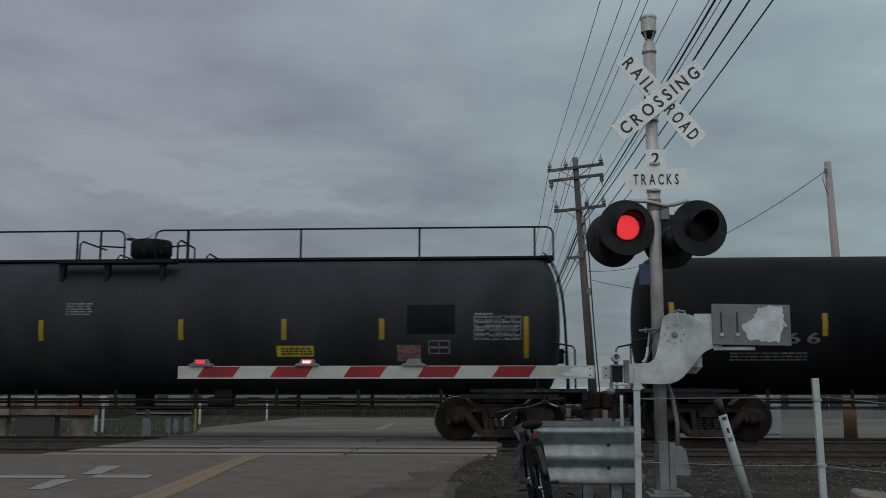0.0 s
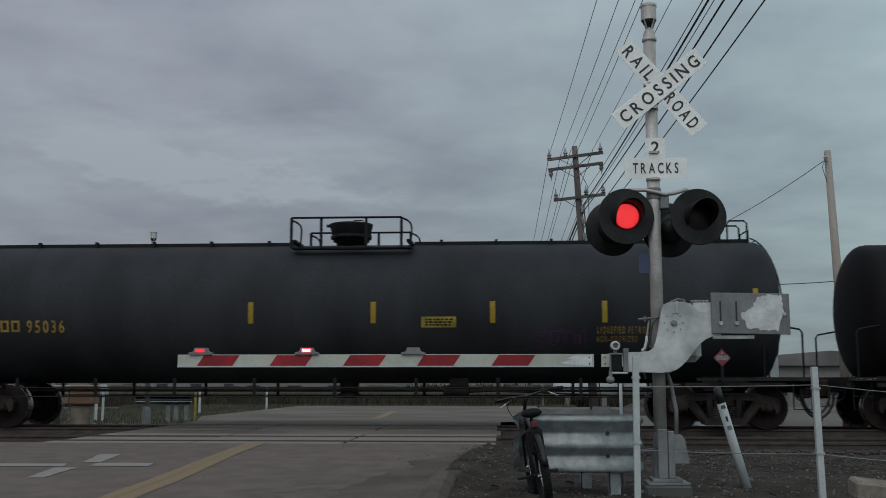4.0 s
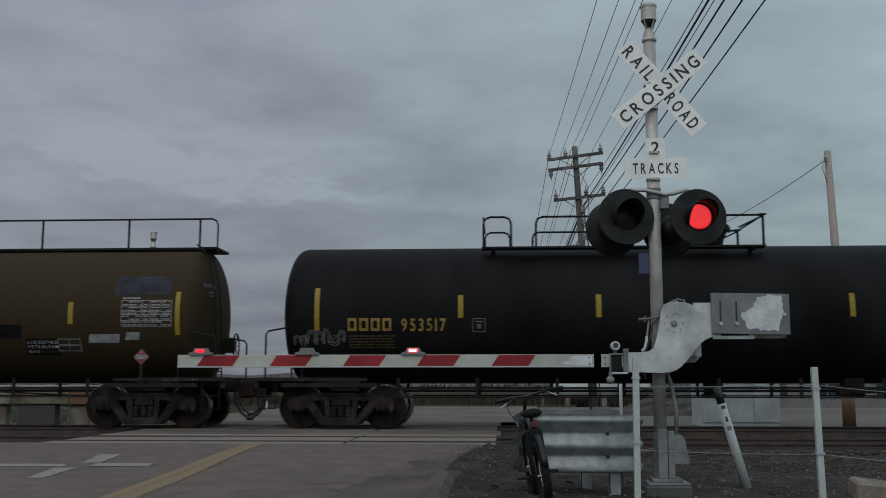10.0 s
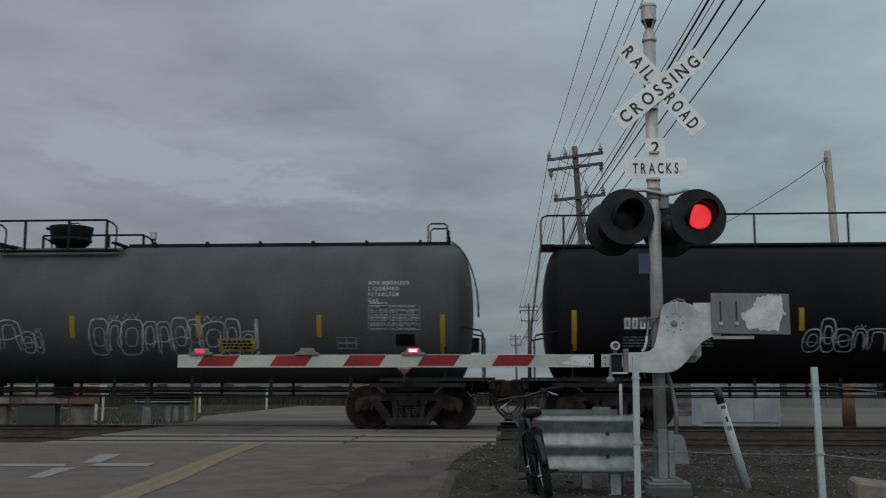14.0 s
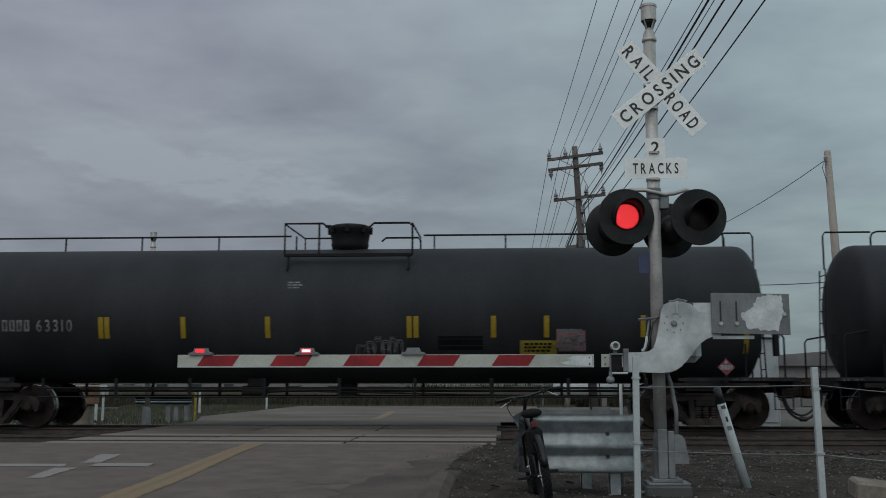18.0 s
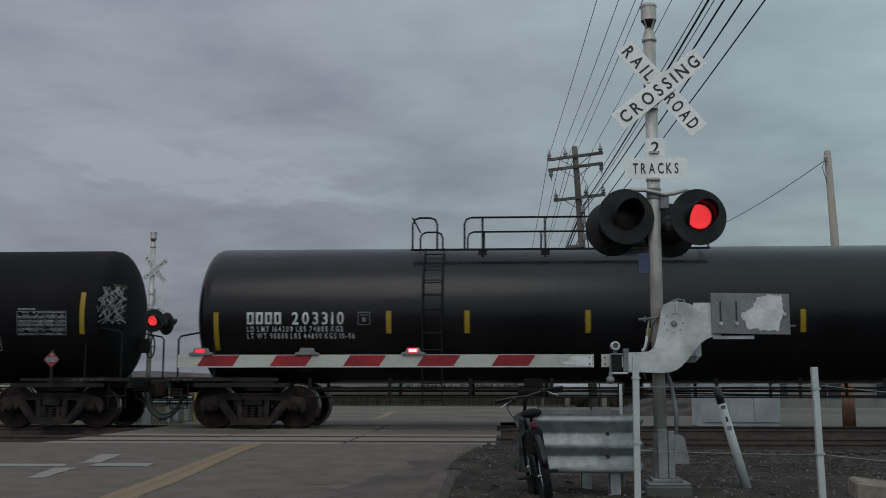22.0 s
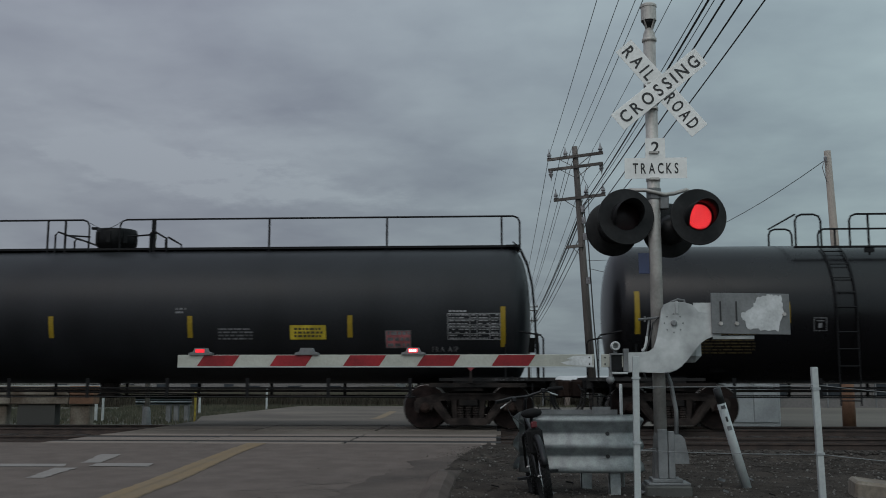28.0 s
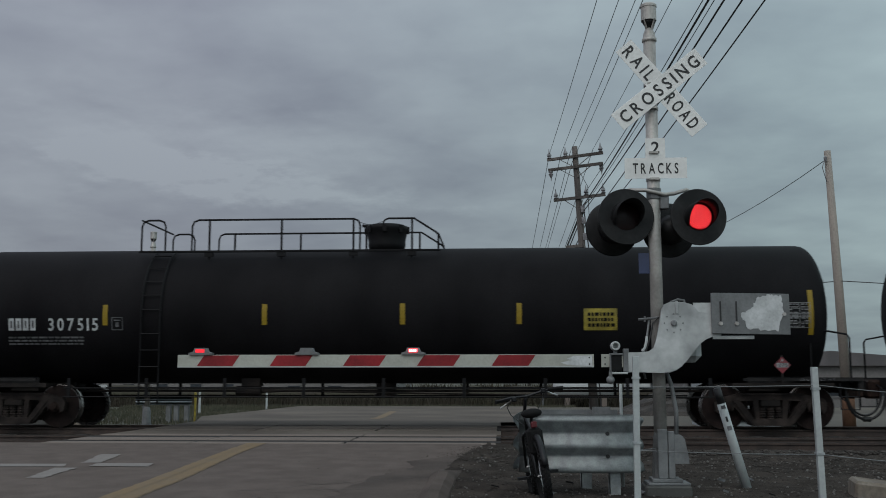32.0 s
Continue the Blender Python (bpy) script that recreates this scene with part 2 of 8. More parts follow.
    "led_dim": mat("gate_led_red_soft", (0.9, 0.020, 0.035), 0.4, emit=0.75, vary=0.02),
    "led_white": mat("gate_led_core", (1.0, 0.42, 0.42), 0.4, emit=5.0, vary=0.02),
    "reflect_red": mat("gate_tape_red", (0.22, 0.011, 0.015), 0.5, 0, 0.25, 3, spec=0.3),
    "reflect_white": mat("gate_tape_white", (0.335, 0.340, 0.290), 0.5, 0, 0.15, 3, second=(0.37, 0.375, 0.325)),
    "post": mat("post_white_paint", (0.42, 0.45, 0.44), 0.55, 0, 0.15, 4, 0.05, 30, second=(0.30, 0.32, 0.315)),
    "wood": mat("pole_weathered_wood", (0.060, 0.051, 0.045), 0.9, 0, 0.35, 2, 0.3, 25, second=(0.12, 0.105, 0.095), streak=8),
    "wood_light": mat("pole_pale_wood", (0.30, 0.27, 0.24), 0.9, 0, 0.25, 2, 0.3, 25, second=(0.29, 0.25, 0.21), streak=8),
    "wood_red": mat("pole_base_brown", (0.16, 0.085, 0.05), 0.9, 0, 0.3, 2, 0.3, 25),
    "insul": mat("insulator_glaze", (0.17, 0.165, 0.17), 0.3, 0, 0.5, 6),
    "wire": mat("wire_black", (0.012, 0.012, 0.012), 0.6),
    "cabinet": mat("signal_cabinet_paint", (0.33, 0.36, 0.37), 0.6, 0.05, 0.15, 1.5, 0.02, 20),
    "tyre": mat("tyre_rubber", (0.009, 0.009, 0.009), 0.8, 0, 0.3, 8, 0.2, 60, spec=0.15),
    "bikeframe": mat("bike_frame_black", (0.008, 0.008, 0.009), 0.4, spec=0.25),
    "bikered": mat("bike_red_reflector", (0.11, 0.014, 0.018), 0.3),
    "steel": mat("bright_steel", (0.5, 0.5, 0.5), 0.3, 0.9, 0.2),
    "bluebox": mat("blue_sign_plate", (0.022, 0.032, 0.08), 0.5, 0, 0.2),
    "bldg": mat("far_building_wall", (0.20, 0.19, 0.18), 0.85, 0, 0.25, 0.4, 0, 8, second=(0.15, 0.14, 0.135)),
    "bldg_light": mat("far_building_pale", (0.40, 0.41, 0.41), 0.8, 0, 0.15, 0.4),
    "roof": mat("far_roof", (0.11, 0.10, 0.10), 0.8, 0, 0.3, 0.6),
    "barrier": mat("weathered_barrier", (0.17, 0.125, 0.088), 0.9, 0, 0.45, 1.6, 0.2, 20, second=(0.25, 0.225, 0.185)),
    # sign white dimmed: shade on the far signal's boards put into the colour
    "farboard_shaded": mat("far_sign_white_shaded", (0.46, 0.47, 0.475), 0.6, 0, 0.12, 3),
    "coupler": mat("coupler_rust", (0.020, 0.013, 0.011), 0.85, 0, 0.5, 4, 0.3, 30, second=(0.036, 0.022, 0.017), spec=0.15),
    "deck": mat("end_deck_black", (0.010, 0.0094, 0.010), 0.7, 0, 0.4, 4, 0.1, 30, second=(0.020, 0.018, 0.017), spec=0.2),
    "footing": mat("footing_concrete", (0.085, 0.085, 0.078), 0.9, 0, 0.3, 5, 0.2, 30, second=(0.062, 0.062, 0.056)),
    "pale_stone": mat("pale_stone", (0.22, 0.205, 0.19), 0.9, 0, 0.4, 5, 0.3, 40, second=(0.14, 0.13, 0.12)),
    "dirtwash": mat("dirty_asphalt", (0.070, 0.0550, 0.0475), 0.92, 0, 0.25, 1.4, 0.35, 50, second=(0.092, 0.0735, 0.0635), spec=0.2),
    "glass": mat("dark_window", (0.03, 0.035, 0.04), 0.3, spec=0.2),
}


# ---- mesh helpers ----
def mesh_of(bm, name, smooth=False):
    me = bpy.data.meshes.new(name)
    bm.normal_update()
    bm.to_mesh(me)
    bm.free()
    if smooth:
        for p in me.polygons:
            p.use_smooth = True
    return me


def part(name, geo, material, parent=None, label="", at=None, smooth=False):
    """Links a bmesh or a mesh as one object under a thing or a part."""
    me = mesh_of(geo, name, smooth) if isinstance(geo, bmesh.types.BMesh) else geo
    if material and not me.materials:
        me.materials.append(M[material])
    ob = new(name, me)
    if parent:
        ob.parent = parent
    if at is not None:
        ob.matrix_basis = at if isinstance(at, Matrix) else Matrix.Translation(at)
    if label:
        ob["label"] = label
    return ob


def thing(name, label, category, at=None, group="", kind=""):
    ob = new(name)
    ob.empty_display_size = 0.2
    if at is not None:
        ob.matrix_basis = at if isinstance(at, Matrix) else Matrix.Translation(at)
    return tagged(ob, label, category, group, kind)


def B():
    return bmesh.new()


def box(bm, x0, x1, y0, y1, z0, z1, m=None, bevel=0.0):
    vs = [bm.verts.new((x, y, z)) for x in (x0, x1) for y in (y0, y1) for z in (z0, z1)]
    fs = []
    for q in ((0, 1, 3, 2), (4, 6, 7, 5), (0, 4, 5, 1), (2, 3, 7, 6), (0, 2, 6, 4), (1, 5, 7, 3)):
        fs.append(bm.faces.new([vs[i] for i in q]))
    if bevel:
        es = list({e for f in fs for e in f.edges})
        r = bmesh.ops.bevel(bm, geom=es, offset=bevel, segments=1, affect="EDGES")
        vs = list({v for f in r["faces"] for v in f.verts} | {v for v in vs if v.is_valid})
    if m is not None:
        for v in vs:
            v.co = m @ v.co
    return bm


def ring(bm, c, u, v, r, seg):
    return [bm.verts.new(c + (u * math.cos(a) + v * math.sin(a)) * r) for a in (2 * math.pi * i / seg for i in range(seg))]


def tube(bm, pts, r, seg=6, caps=True, closed=False):
    """A round bar along the points. r: one radius or one a point."""
    pts = [Vector(p) for p in pts]
    rs = r if isinstance(r, (list, tuple)) else [r] * len(pts)
    rings, side = [], None
    for i, p in enumerate(pts):
        a = pts[i - 1] if (i or closed) else p
        b = pts[(i + 1) % len(pts)] if (i < len(pts) - 1 or closed) else p
        d = (b - a).normalized()
        if side is None:
            side = d.orthogonal().normalized()
        side = (side - d * side.dot(d)).normalized()
        rings.append(ring(bm, p, side, d.cross(side), rs[i], seg))
    n = len(rings)
    for i in range(n if closed else n - 1):
        a, b = rings[i], rings[(i + 1) % n]
        for k in range(seg):
            bm.faces.new((a[k], a[(k + 1) % seg], b[(k + 1) % seg], b[k]))
    if caps and not closed:
        bm.faces.new(rings[0][::-1])
        bm.faces.new(rings[-1])
    return bm


def lathe(bm, prof, axis="z", seg=24, at=(0, 0, 0), cap=True):
    """Turns (along, radius) pairs round an axis."""
    o = Vector(at)
    ax = {"x": (Vector((1, 0, 0)), Vector((0, 1, 0)), Vector((0, 0, 1))), "y": (Vector((0, 1, 0)), Vector((0, 0, 1)), Vector((1, 0, 0))),
          "z": (Vector((0, 0, 1)), Vector((1, 0, 0)), Vector((0, 1, 0)))}[axis]
    rings = [ring(bm, o + ax[0] * a, ax[1], ax[2], max(r, 1e-4), seg) for a, r in prof]
    for a, b in zip(rings, rings[1:]):
        for k in range(seg):
            bm.faces.new((a[k], a[(k + 1) % seg], b[(k + 1) % seg], b[k]))
    if cap:
        bm.faces.new(rings[0][::-1])
        bm.faces.new(rings[-1])
    return bm


def prism(bm, outline, y0, y1):
    """An outline of (x, z) pairs made thick along y."""
    a = [bm.verts.new((x, y0, z)) for x, z in outline]
    b = [bm.verts.new((x, y1, z)) for x, z in outline]
    bm.faces.new(a)
    bm.faces.new(b[::-1])
    n = len(a)
    for i in range(n):
        bm.faces.new((a[i], b[i], b[(i + 1) % n], a[(i + 1) % n]))
    return bm


# ---- lettering: one mesh a character of the built-in font ----
GLYPHS = {}


def make_glyphs(chars, store, heavy):
    made = []
    for i, ch in enumerate(chars):
        cu = bpy.data.curves.new("glyph", "FONT")
        cu.body, cu.resolution_u, cu.offset = ch, 3, heavy
        made.append((ch, new("glyph", cu)))
    bpy.context.view_layer.update()
    dg = bpy.context.evaluated_depsgraph_get()
    for ch, ob in made:
        me = bpy.data.meshes.new_from_object(ob.evaluated_get(dg))
        co = [(v.co.x, v.co.y) for v in me.vertices]
        x0, x1 = min(c[0] for c in co), max(c[0] for c in co)
        store[ch] = ([(x - x0, y) for x, y in co], [tuple(p.vertices) for p in me.polygons], x1 - x0)
        bpy.data.meshes.remove(me)
    for ch, ob in made:
        cu = ob.data
        bpy.data.objects.remove(ob)
        bpy.data.curves.remove(cu)


THIN = {}
make_glyphs("ABCDEFGHIJKLMNOPQRSTUVWXYZ0123456789-", GLYPHS, 0.018)
make_glyphs("ABCDEFGHIJKLMNOPQRSTUVWXYZ0123456789-", THIN, 0.008)


def glyph_run(words, gap):
    """Characters with their offsets, and the whole width."""
    pos, run = 0.0, []
    for ch in words:
        if ch == " ":
            pos += 0.42
            continue
        run.append((ch, pos))
        pos += GLYPHS[ch][2] + gap
    return run, max(pos - gap, 0.01)


def glyph_face(bm, ch, at, sx, sz, x0, z0, place, store=GLYPHS):
    co, faces, _ = store[ch]
    vs = [bm.verts.new(place(x0 + (at + x) * sx, z0 + y * sz)) for x, y in co]
    for f in faces:
        try:
            bm.faces.new([vs[i] for i in f])
        except ValueError:
            pass


def lettering(bm, words, x0, x1, z0, z1, place, gap=0.26):
    """Fits words into a field; place(x, z) gives a point in space."""
    run, width = glyph_run(words, gap)
    for ch, at in run:
        glyph_face(bm, ch, at, (x1 - x0) / width, (z1 - z0) / 0.70, x0, z0, place, THIN)
    return bm


def letters(words, x0, x1, z0, z1, place, material, parent, gap=0.26):
    """The same, each character a part of its own."""
    run, width = glyph_run(words, gap)
    for ch, at in run:
        bm = B()
        glyph_face(bm, ch, at, (x1 - x0) / width, (z1 - z0) / 0.70, x0, z0, place)
        part("digit" if ch.isdigit() else "letter", bm, material, parent)


# ---- the train ----
TRACK_Y, TANK_R, TANK_Z, WHEEL_R = 21.7, 1.47, 2.41, 0.457
SPEED, GAIN = 11.12, 0.00625


def travelled(t):
    return SPEED * t + GAIN * t * t


TRAIN, WHEELSETS = [], []


def on_tank(eps):
    r = TANK_R + eps
    return lambda x, z: (x, -math.sqrt(max(r * r - (z - TANK_Z) ** 2, 0.001)), z)


def field(bm, x0, x1, z0, z1, eps, skew=0.0):
    """A thin sheet bent to the tank's side, with its edge turned in."""
    put, n = on_tank(eps), max(2, int((z1 - z0) / 0.12))
    rows = []
    for i in range(n + 1):
        z = z0 + (z1 - z0) * i / n
        rows.append((bm.verts.new(put(x0 + skew * (z - z0), z)), bm.verts.new(put(x1 + skew * (z - z0), z))))
    for a, b in zip(rows, rows[1:]):
        bm.faces.new((a[0], a[1], b[1], b[0]))
    return bm


def ribbon(bm, pts, w, eps):
    """A sprayed line along (x, z) points on the tank."""
    put, prev = on_tank(eps), None
    for i, (x, z) in enumerate(pts):
        a, b = pts[max(0, i - 1)], pts[min(len(pts) - 1, i + 1)]
        dx, dz = b[0] - a[0], b[1] - a[1]
        k = math.hypot(dx, dz) or 1
        ww = w * (0.7 + 0.5 * random.random())
        cur = (bm.verts.new(put(x - dz / k * ww, z + dx / k * ww)), bm.verts.new(put(x + dz / k * ww, z - dx / k * ww)))
        if prev:
            bm.faces.new((prev[0], prev[1], cur[1], cur[0]))
        prev = cur


def scrawl(x0, x1, z0, z1, seed):
    """Tall rounded arches, curls and ticks side by side, like sprayed outlines with no words in them."""
    rnd = random.Random(seed)
    h, w = z1 - z0, x1 - x0
    if w < h:
        cells = [(x0 + rnd.uniform(0, 0.1) * w, x1, z0 + h * i / 6, z0 + h * (i + 0.95) / 6) for i in range(6)]
        cells = [(a + (b - a) * k / 3, a + (b - a) * (k + 1) / 3, c, d) for a, b, c, d in cells for k in range(3)]
    else:
        cells, x = [], x0
        while x < x1 - 0.04:
            step = min(h * rnd.uniform(0.38, 0.72), x1 - x)
            low = rnd.random() < 0.2
            cells.append((x, x + step, z0, z0 + h * (0.62 if low else rnd.uniform(0.86, 1.0))))
            x += step * rnd.uniform(0.86, 1.0)
    lw = 0.010 if h < 0.45 else 0.014
    figures = []
    for a, b, c, d in cells:
        bm = B()
        figures.append(bm)
        ww, hh, lean = b - a, d - c, rnd.uniform(-0.12, 0.16)
        if w < h:
            # tall hurried tag: crossing straight strokes
            for _ in range(2):
                u, v = rnd.uniform(-0.2, 0.9), rnd.uniform(-0.1, 0.4)
                line = [(a + ww * u, c + hh * v)]
                for k in range(3):
                    u, v = rnd.uniform(-0.3, 1.3), (1.2 if k % 2 == 0 else -0.1) + rnd.uniform(-0.2, 0.2)
                    line.append((a + ww * u, c + hh * v))
                ribbon(bm, line, lw * 0.8, 0.0095)
            continue
        # double outline of a rounded figure, open or closed at its foot
        closed, fat = rnd.random() < 0.4, rnd.uniform(0.45, 0.75)
        for grow, thick_ in ((1.0, lw), (0.52, lw * 0.8)):
            line = []
            n = 26 if closed else 21
            for i in range(n):
                th = math.pi * ((2.15 * i / (n - 1) + 0.4) if closed else (1 - i / (n - 1)))
                u = 0.5 + 0.52 * grow * math.copysign(abs(math.cos(th)) ** fat, math.cos(th))
                v = (0.5 + 0.5 * grow * math.sin(th)) if closed else 0.36 + (0.64 - 0.30 * (1 - grow)) * abs(math.sin(th)) ** fat
                line.append((a + ww * u + lean * hh * (v - 0.5), c + hh * v + rnd.uniform(-0.008, 0.008)))
            if not closed:
                line.insert(0, (line[0][0] + ww * rnd.uniform(-0.12, 0.05), c + hh * rnd.uniform(0.0, 0.15)))
                line.append((line[-1][0] + ww * rnd.uniform(-0.2, 0.15), c + hh * rnd.uniform(0.0, 0.25)))
            ribbon(bm, line, thick_, 0.0095 if grow == 1.0 else 0.0105)
        pick = rnd.random()
        if pick < 0.45:
            ribbon(bm, [(a + ww * 0.1, c + hh * 0.42), (a + ww * rnd.uniform(0.4, 0.6), c + hh * rnd.uniform(0.3, 0.5)), (b - ww * 0.05, c + hh * rnd.uniform(0.38, 0.6))], lw * 0.8, 0.0100)
        elif pick < 0.7:
            ribbon(bm, [(a + ww * (0.15 + 0.14 * k), d + hh * (0.16 if k % 2 else 0.02)) for k in range(6)], lw * 0.7, 0.0100)
    return figures


MESHES = {}


def shared(key, build, material, smooth=False):
    if key not in MESHES:
        bm = B()
        build(bm)
        MESHES[key] = mesh_of(bm, key, smooth)
        MESHES[key].materials.append(M[material])
    return MESHES[key]


def build_wheel(bm):
    lathe(bm, [(-0.07, 0.09), (-0.07, 0.16), (-0.045, 0.2), (-0.03, 0.36), (-0.065, 0.395), (-0.067, 0.44)], "y", 36, cap=True)
    lathe(bm, [(-0.067, 0.44), (-0.067, 0.448)], "y", 36, cap=False)
    lathe(bm, [(0.066, 0.40), (0.03, 0.36), (0.05, 0.2), (0.07, 0.09)], "y", 36, cap=False)


def build_tread(bm):
    lathe(bm, [(-0.067, 0.44), (-0.063, 0.453), (0.025, 0.457), (0.037, 0.468), (0.05, 0.484), (0.062, 0.482), (0.066, 0.40)], "y", 40, cap=False)


def build_axle(bm):
    lathe(bm, [(-1.02, 0.06), (-0.86, 0.075), (-0.66, 0.1), (0.66, 0.1), (0.86, 0.075), (1.02, 0.06)], "y", 14)


def build_cap(bm):
    lathe(bm, [(-0.16, 0.05), (-0.15, 0.075), (-0.09, 0.08), (-0.08, 0.115), (0.06, 0.12)], "y", 16)
    for i in range(3):
        a = 2 * math.pi * i / 3
        lathe(bm, [(-0.125, 0.018), (-0.09, 0.018)], "y", 6, (0.085 * math.sin(a), 0, 0.085 * math.cos(a)))


def build_frame(bm):
    """Cast side frame: heavy top member, slanted legs, spring seat, pedestal jaws over the bearings and raised rims."""
    for s in (-1, 1):
        prism(bm, [(s * 0.14, 0.74), (s * 0.62, 0.74), (s * 0.86, 0.68), (s * 1.06, 0.64), (s * 1.12, 0.55), (s * 1.10, 0.38), (s * 1.03, 0.33), (s * 0.98, 0.50),
                   (s * 0.80, 0.50), (s * 0.76, 0.36), (s * 0.72, 0.50), (s * 0.60, 0.58), (s * 0.14, 0.61)][::s], -0.085, 0.085)
        prism(bm, [(s * 0.80, 0.56), (s * 0.60, 0.60), (s * 0.28, 0.15), (s * 0.44, 0.11)][::s], -0.075, 0.075)
        prism(bm, [(s * 0.24, 0.62), (s * 0.35, 0.62), (s * 0.31, 0.14), (s * 0.22, 0.14)][::s], -0.08, 0.08)
        prism(bm, [(s * 0.76, 0.60), (s * 0.66, 0.62), (s * 0.36, 0.19), (s * 0.44, 0.17)][::s], -0.105, -0.074)
    prism(bm, [(-0.14, 0.74), (-0.14, 0.60), (0.14, 0.60), (0.14, 0.74)], -0.085, 0.085)
    prism(bm, [(-0.66, 0.745), (-0.60, 0.70), (0.60, 0.70), (0.66, 0.745)], -0.11, -0.084)
    prism(bm, [(-0.46, 0.20), (-0.38, 0.09), (0.38, 0.09), (0.46, 0.20), (0.30, 0.23), (-0.30, 0.23)], -0.14, 0.10)


def build_spring(bm):
    prof = []
    for k in range(8):
        prof += [(0.215 + k * 0.034, 0.060), (0.232 + k * 0.034, 0.076)]
    lathe(bm, prof, "z", 10)


def build_bolster(bm):
    box(bm, -0.2, 0.2, -1.1, 1.1, 0.47, 0.60, bevel=0.02)
    box(bm, -0.22, 0.22, -0.45, 0.45, 0.60, 0.74, bevel=0.02)
    for s in (-1, 1):
        box(bm, s * 0.33 - 0.05, s * 0.33 + 0.05, -0.75, 0.75, 0.30, 0.42)
        box(bm, s * 0.42 - 0.03, s * 0.42 + 0.03, 0.52, 0.74, 0.28, 0.60)
        box(bm, s * 0.42 - 0.03, s * 0.42 + 0.03, -0.74, -0.52, 0.28, 0.60)


def truck(car, x):
    base = part("truck", shared("bolster", build_bolster, "under"), None, car, "grimy cast steel truck", (x, 0, 0))
    for s in (-1, 1):
        part("side_frame", shared("frame", build_frame, "truckmat"), None, base, at=pose(0, s * 1.0, 0, 0, 0, 0 if s < 0 else 180))
        for q in (-0.16, 0.0, 0.16):
            part("spring", shared("spring", build_spring, "truckmat"), None, base, at=(q, s * 1.05, 0))
        for q in (-1, 1):
            part("bearing_cap", shared("cap", build_cap, "hub"), None, base, at=pose(q * 0.889, s * 1.0, WHEEL_R, 0, 0, 0 if s < 0 else 180))
    for q in (-1, 1):
        # wheelset: wheels, treads and axle turn as one piece
        if "wheelset" not in MESHES:
            bm = B()
            build_axle(bm)
            for s in (-1, 1):
                for fn, idx in ((build_wheel, 0), (build_tread, 1)):
                    tmp = B()
                    fn(tmp)
                    for v in tmp.verts:
                        v.co = Vector((v.co.x, (v.co.y if s < 0 else -v.co.y) + s * 0.765, v.co.z))
                    if s > 0:
                        bmesh.ops.reverse_faces(tmp, faces=tmp.faces)
                    for f in tmp.faces:
                        f.material_index = idx
                    me = bpy.data.meshes.new("tmp")
                    tmp.to_mesh(me)
                    tmp.free()
                    bm.from_mesh(me)
                    bpy.data.meshes.remove(me)
            me = mesh_of(bm, "wheelset")
            me.materials.append(M["wheelmat"])
            me.materials.append(M["tread"])
            MESHES["wheelset"] = me
        ob = part("wheelset", MESHES["wheelset"], None, base, at=(q * 0.889, 0, WHEEL_R))
        WHEELSETS.append((ob, q * 0.889, car))


def build_manway(bm):
    lathe(bm, [(-0.10, 0.36), (0.05, 0.39), (0.10, 0.40), (0.20, 0.45), (0.30, 0.49), (0.36, 0.55), (0.44, 0.56), (0.48, 0.50), (0.51, 0.15)], "z", 22)


def build_low_manway(bm):
    lathe(bm, [(-0.10, 0.38), (0.05, 0.42), (0.10, 0.41), (0.30, 0.45), (0.36, 0.485), (0.42, 0.48), (0.46, 0.38), (0.48, 0.1)], "z", 22)


def build_small_manway(bm):
    lathe(bm, [(-0.10, 0.36), (0.04, 0.37), (0.06, 0.40), (0.22, 0.42), (0.38, 0.415), (0.415, 0.40), (0.42, 0.30), (0.40, 0.1)], "z", 22)


def build_bowl_manway(bm):
    lathe(bm, [(-0.10, 0.33), (0.12, 0.33), (0.13, 0.40), (0.19, 0.41), (0.20, 0.45), (0.25, 0.46), (0.27, 0.42), (0.30, 0.44), (0.52, 0.48), (0.55, 0.485), (0.56, 0.45), (0.57, 0.1)], "z", 24)
    tube(bm, [(0.10, -0.3, 0.55), (0.11, -0.3, 0.60), (0.30, -0.3, 0.60), (0.31, -0.3, 0.55)], 0.014, 5)


def build_coupler(bm):
    """Draft sill end, shank, knuckle head and hanging air hose, towards +x."""
    box(bm, -0.55, 0.10, -0.25, 0.25, 0.72, 1.02, bevel=0.02)
    box(bm, 0.10, 0.46, -0.12, 0.12, 0.74, 0.95)
    box(bm, 0.44, 0.72, -0.20, 0.20, 0.62, 1.02, bevel=0.05)
    box(bm, 0.66, 0.84, -0.22, -0.02, 0.64, 1.0, bevel=0.04)
    box(bm, -0.10, 0.40, -0.36, 0.36, 0.80, 0.98, bevel=0.03)


def build_hose(bm):
    """Air hose that hangs in a bow from the sill to meet the next car's hose, towards +x."""
    for y, x0, low, r in ((-0.34, 0.40, 0.19, 0.030), (-0.24, 0.46, 0.27, 0.024)):
        pts = [(x0, y, 0.86), (x0 + 0.02, y, 0.74)]
        for i in range(9):
            a = math.pi / 2 * i / 8
            pts.append((x0 + 0.03 + (0.82 - x0) * (1 - math.cos(a)), y, 0.70 - (0.70 - low) * math.sin(a)))
        tube(bm, pts, r, 7)
    lathe(bm, [(0.74, 0.035), (0.76, 0.055), (0.84, 0.05)], "x", 8, (0, -0.345, 0.20))
    tube(bm, [(0.05, -0.45, 0.90), (0.22, -0.5, 0.84), (0.30, -0.5, 0.62), (0.42, -0.45, 0.56)], 0.016, 5)


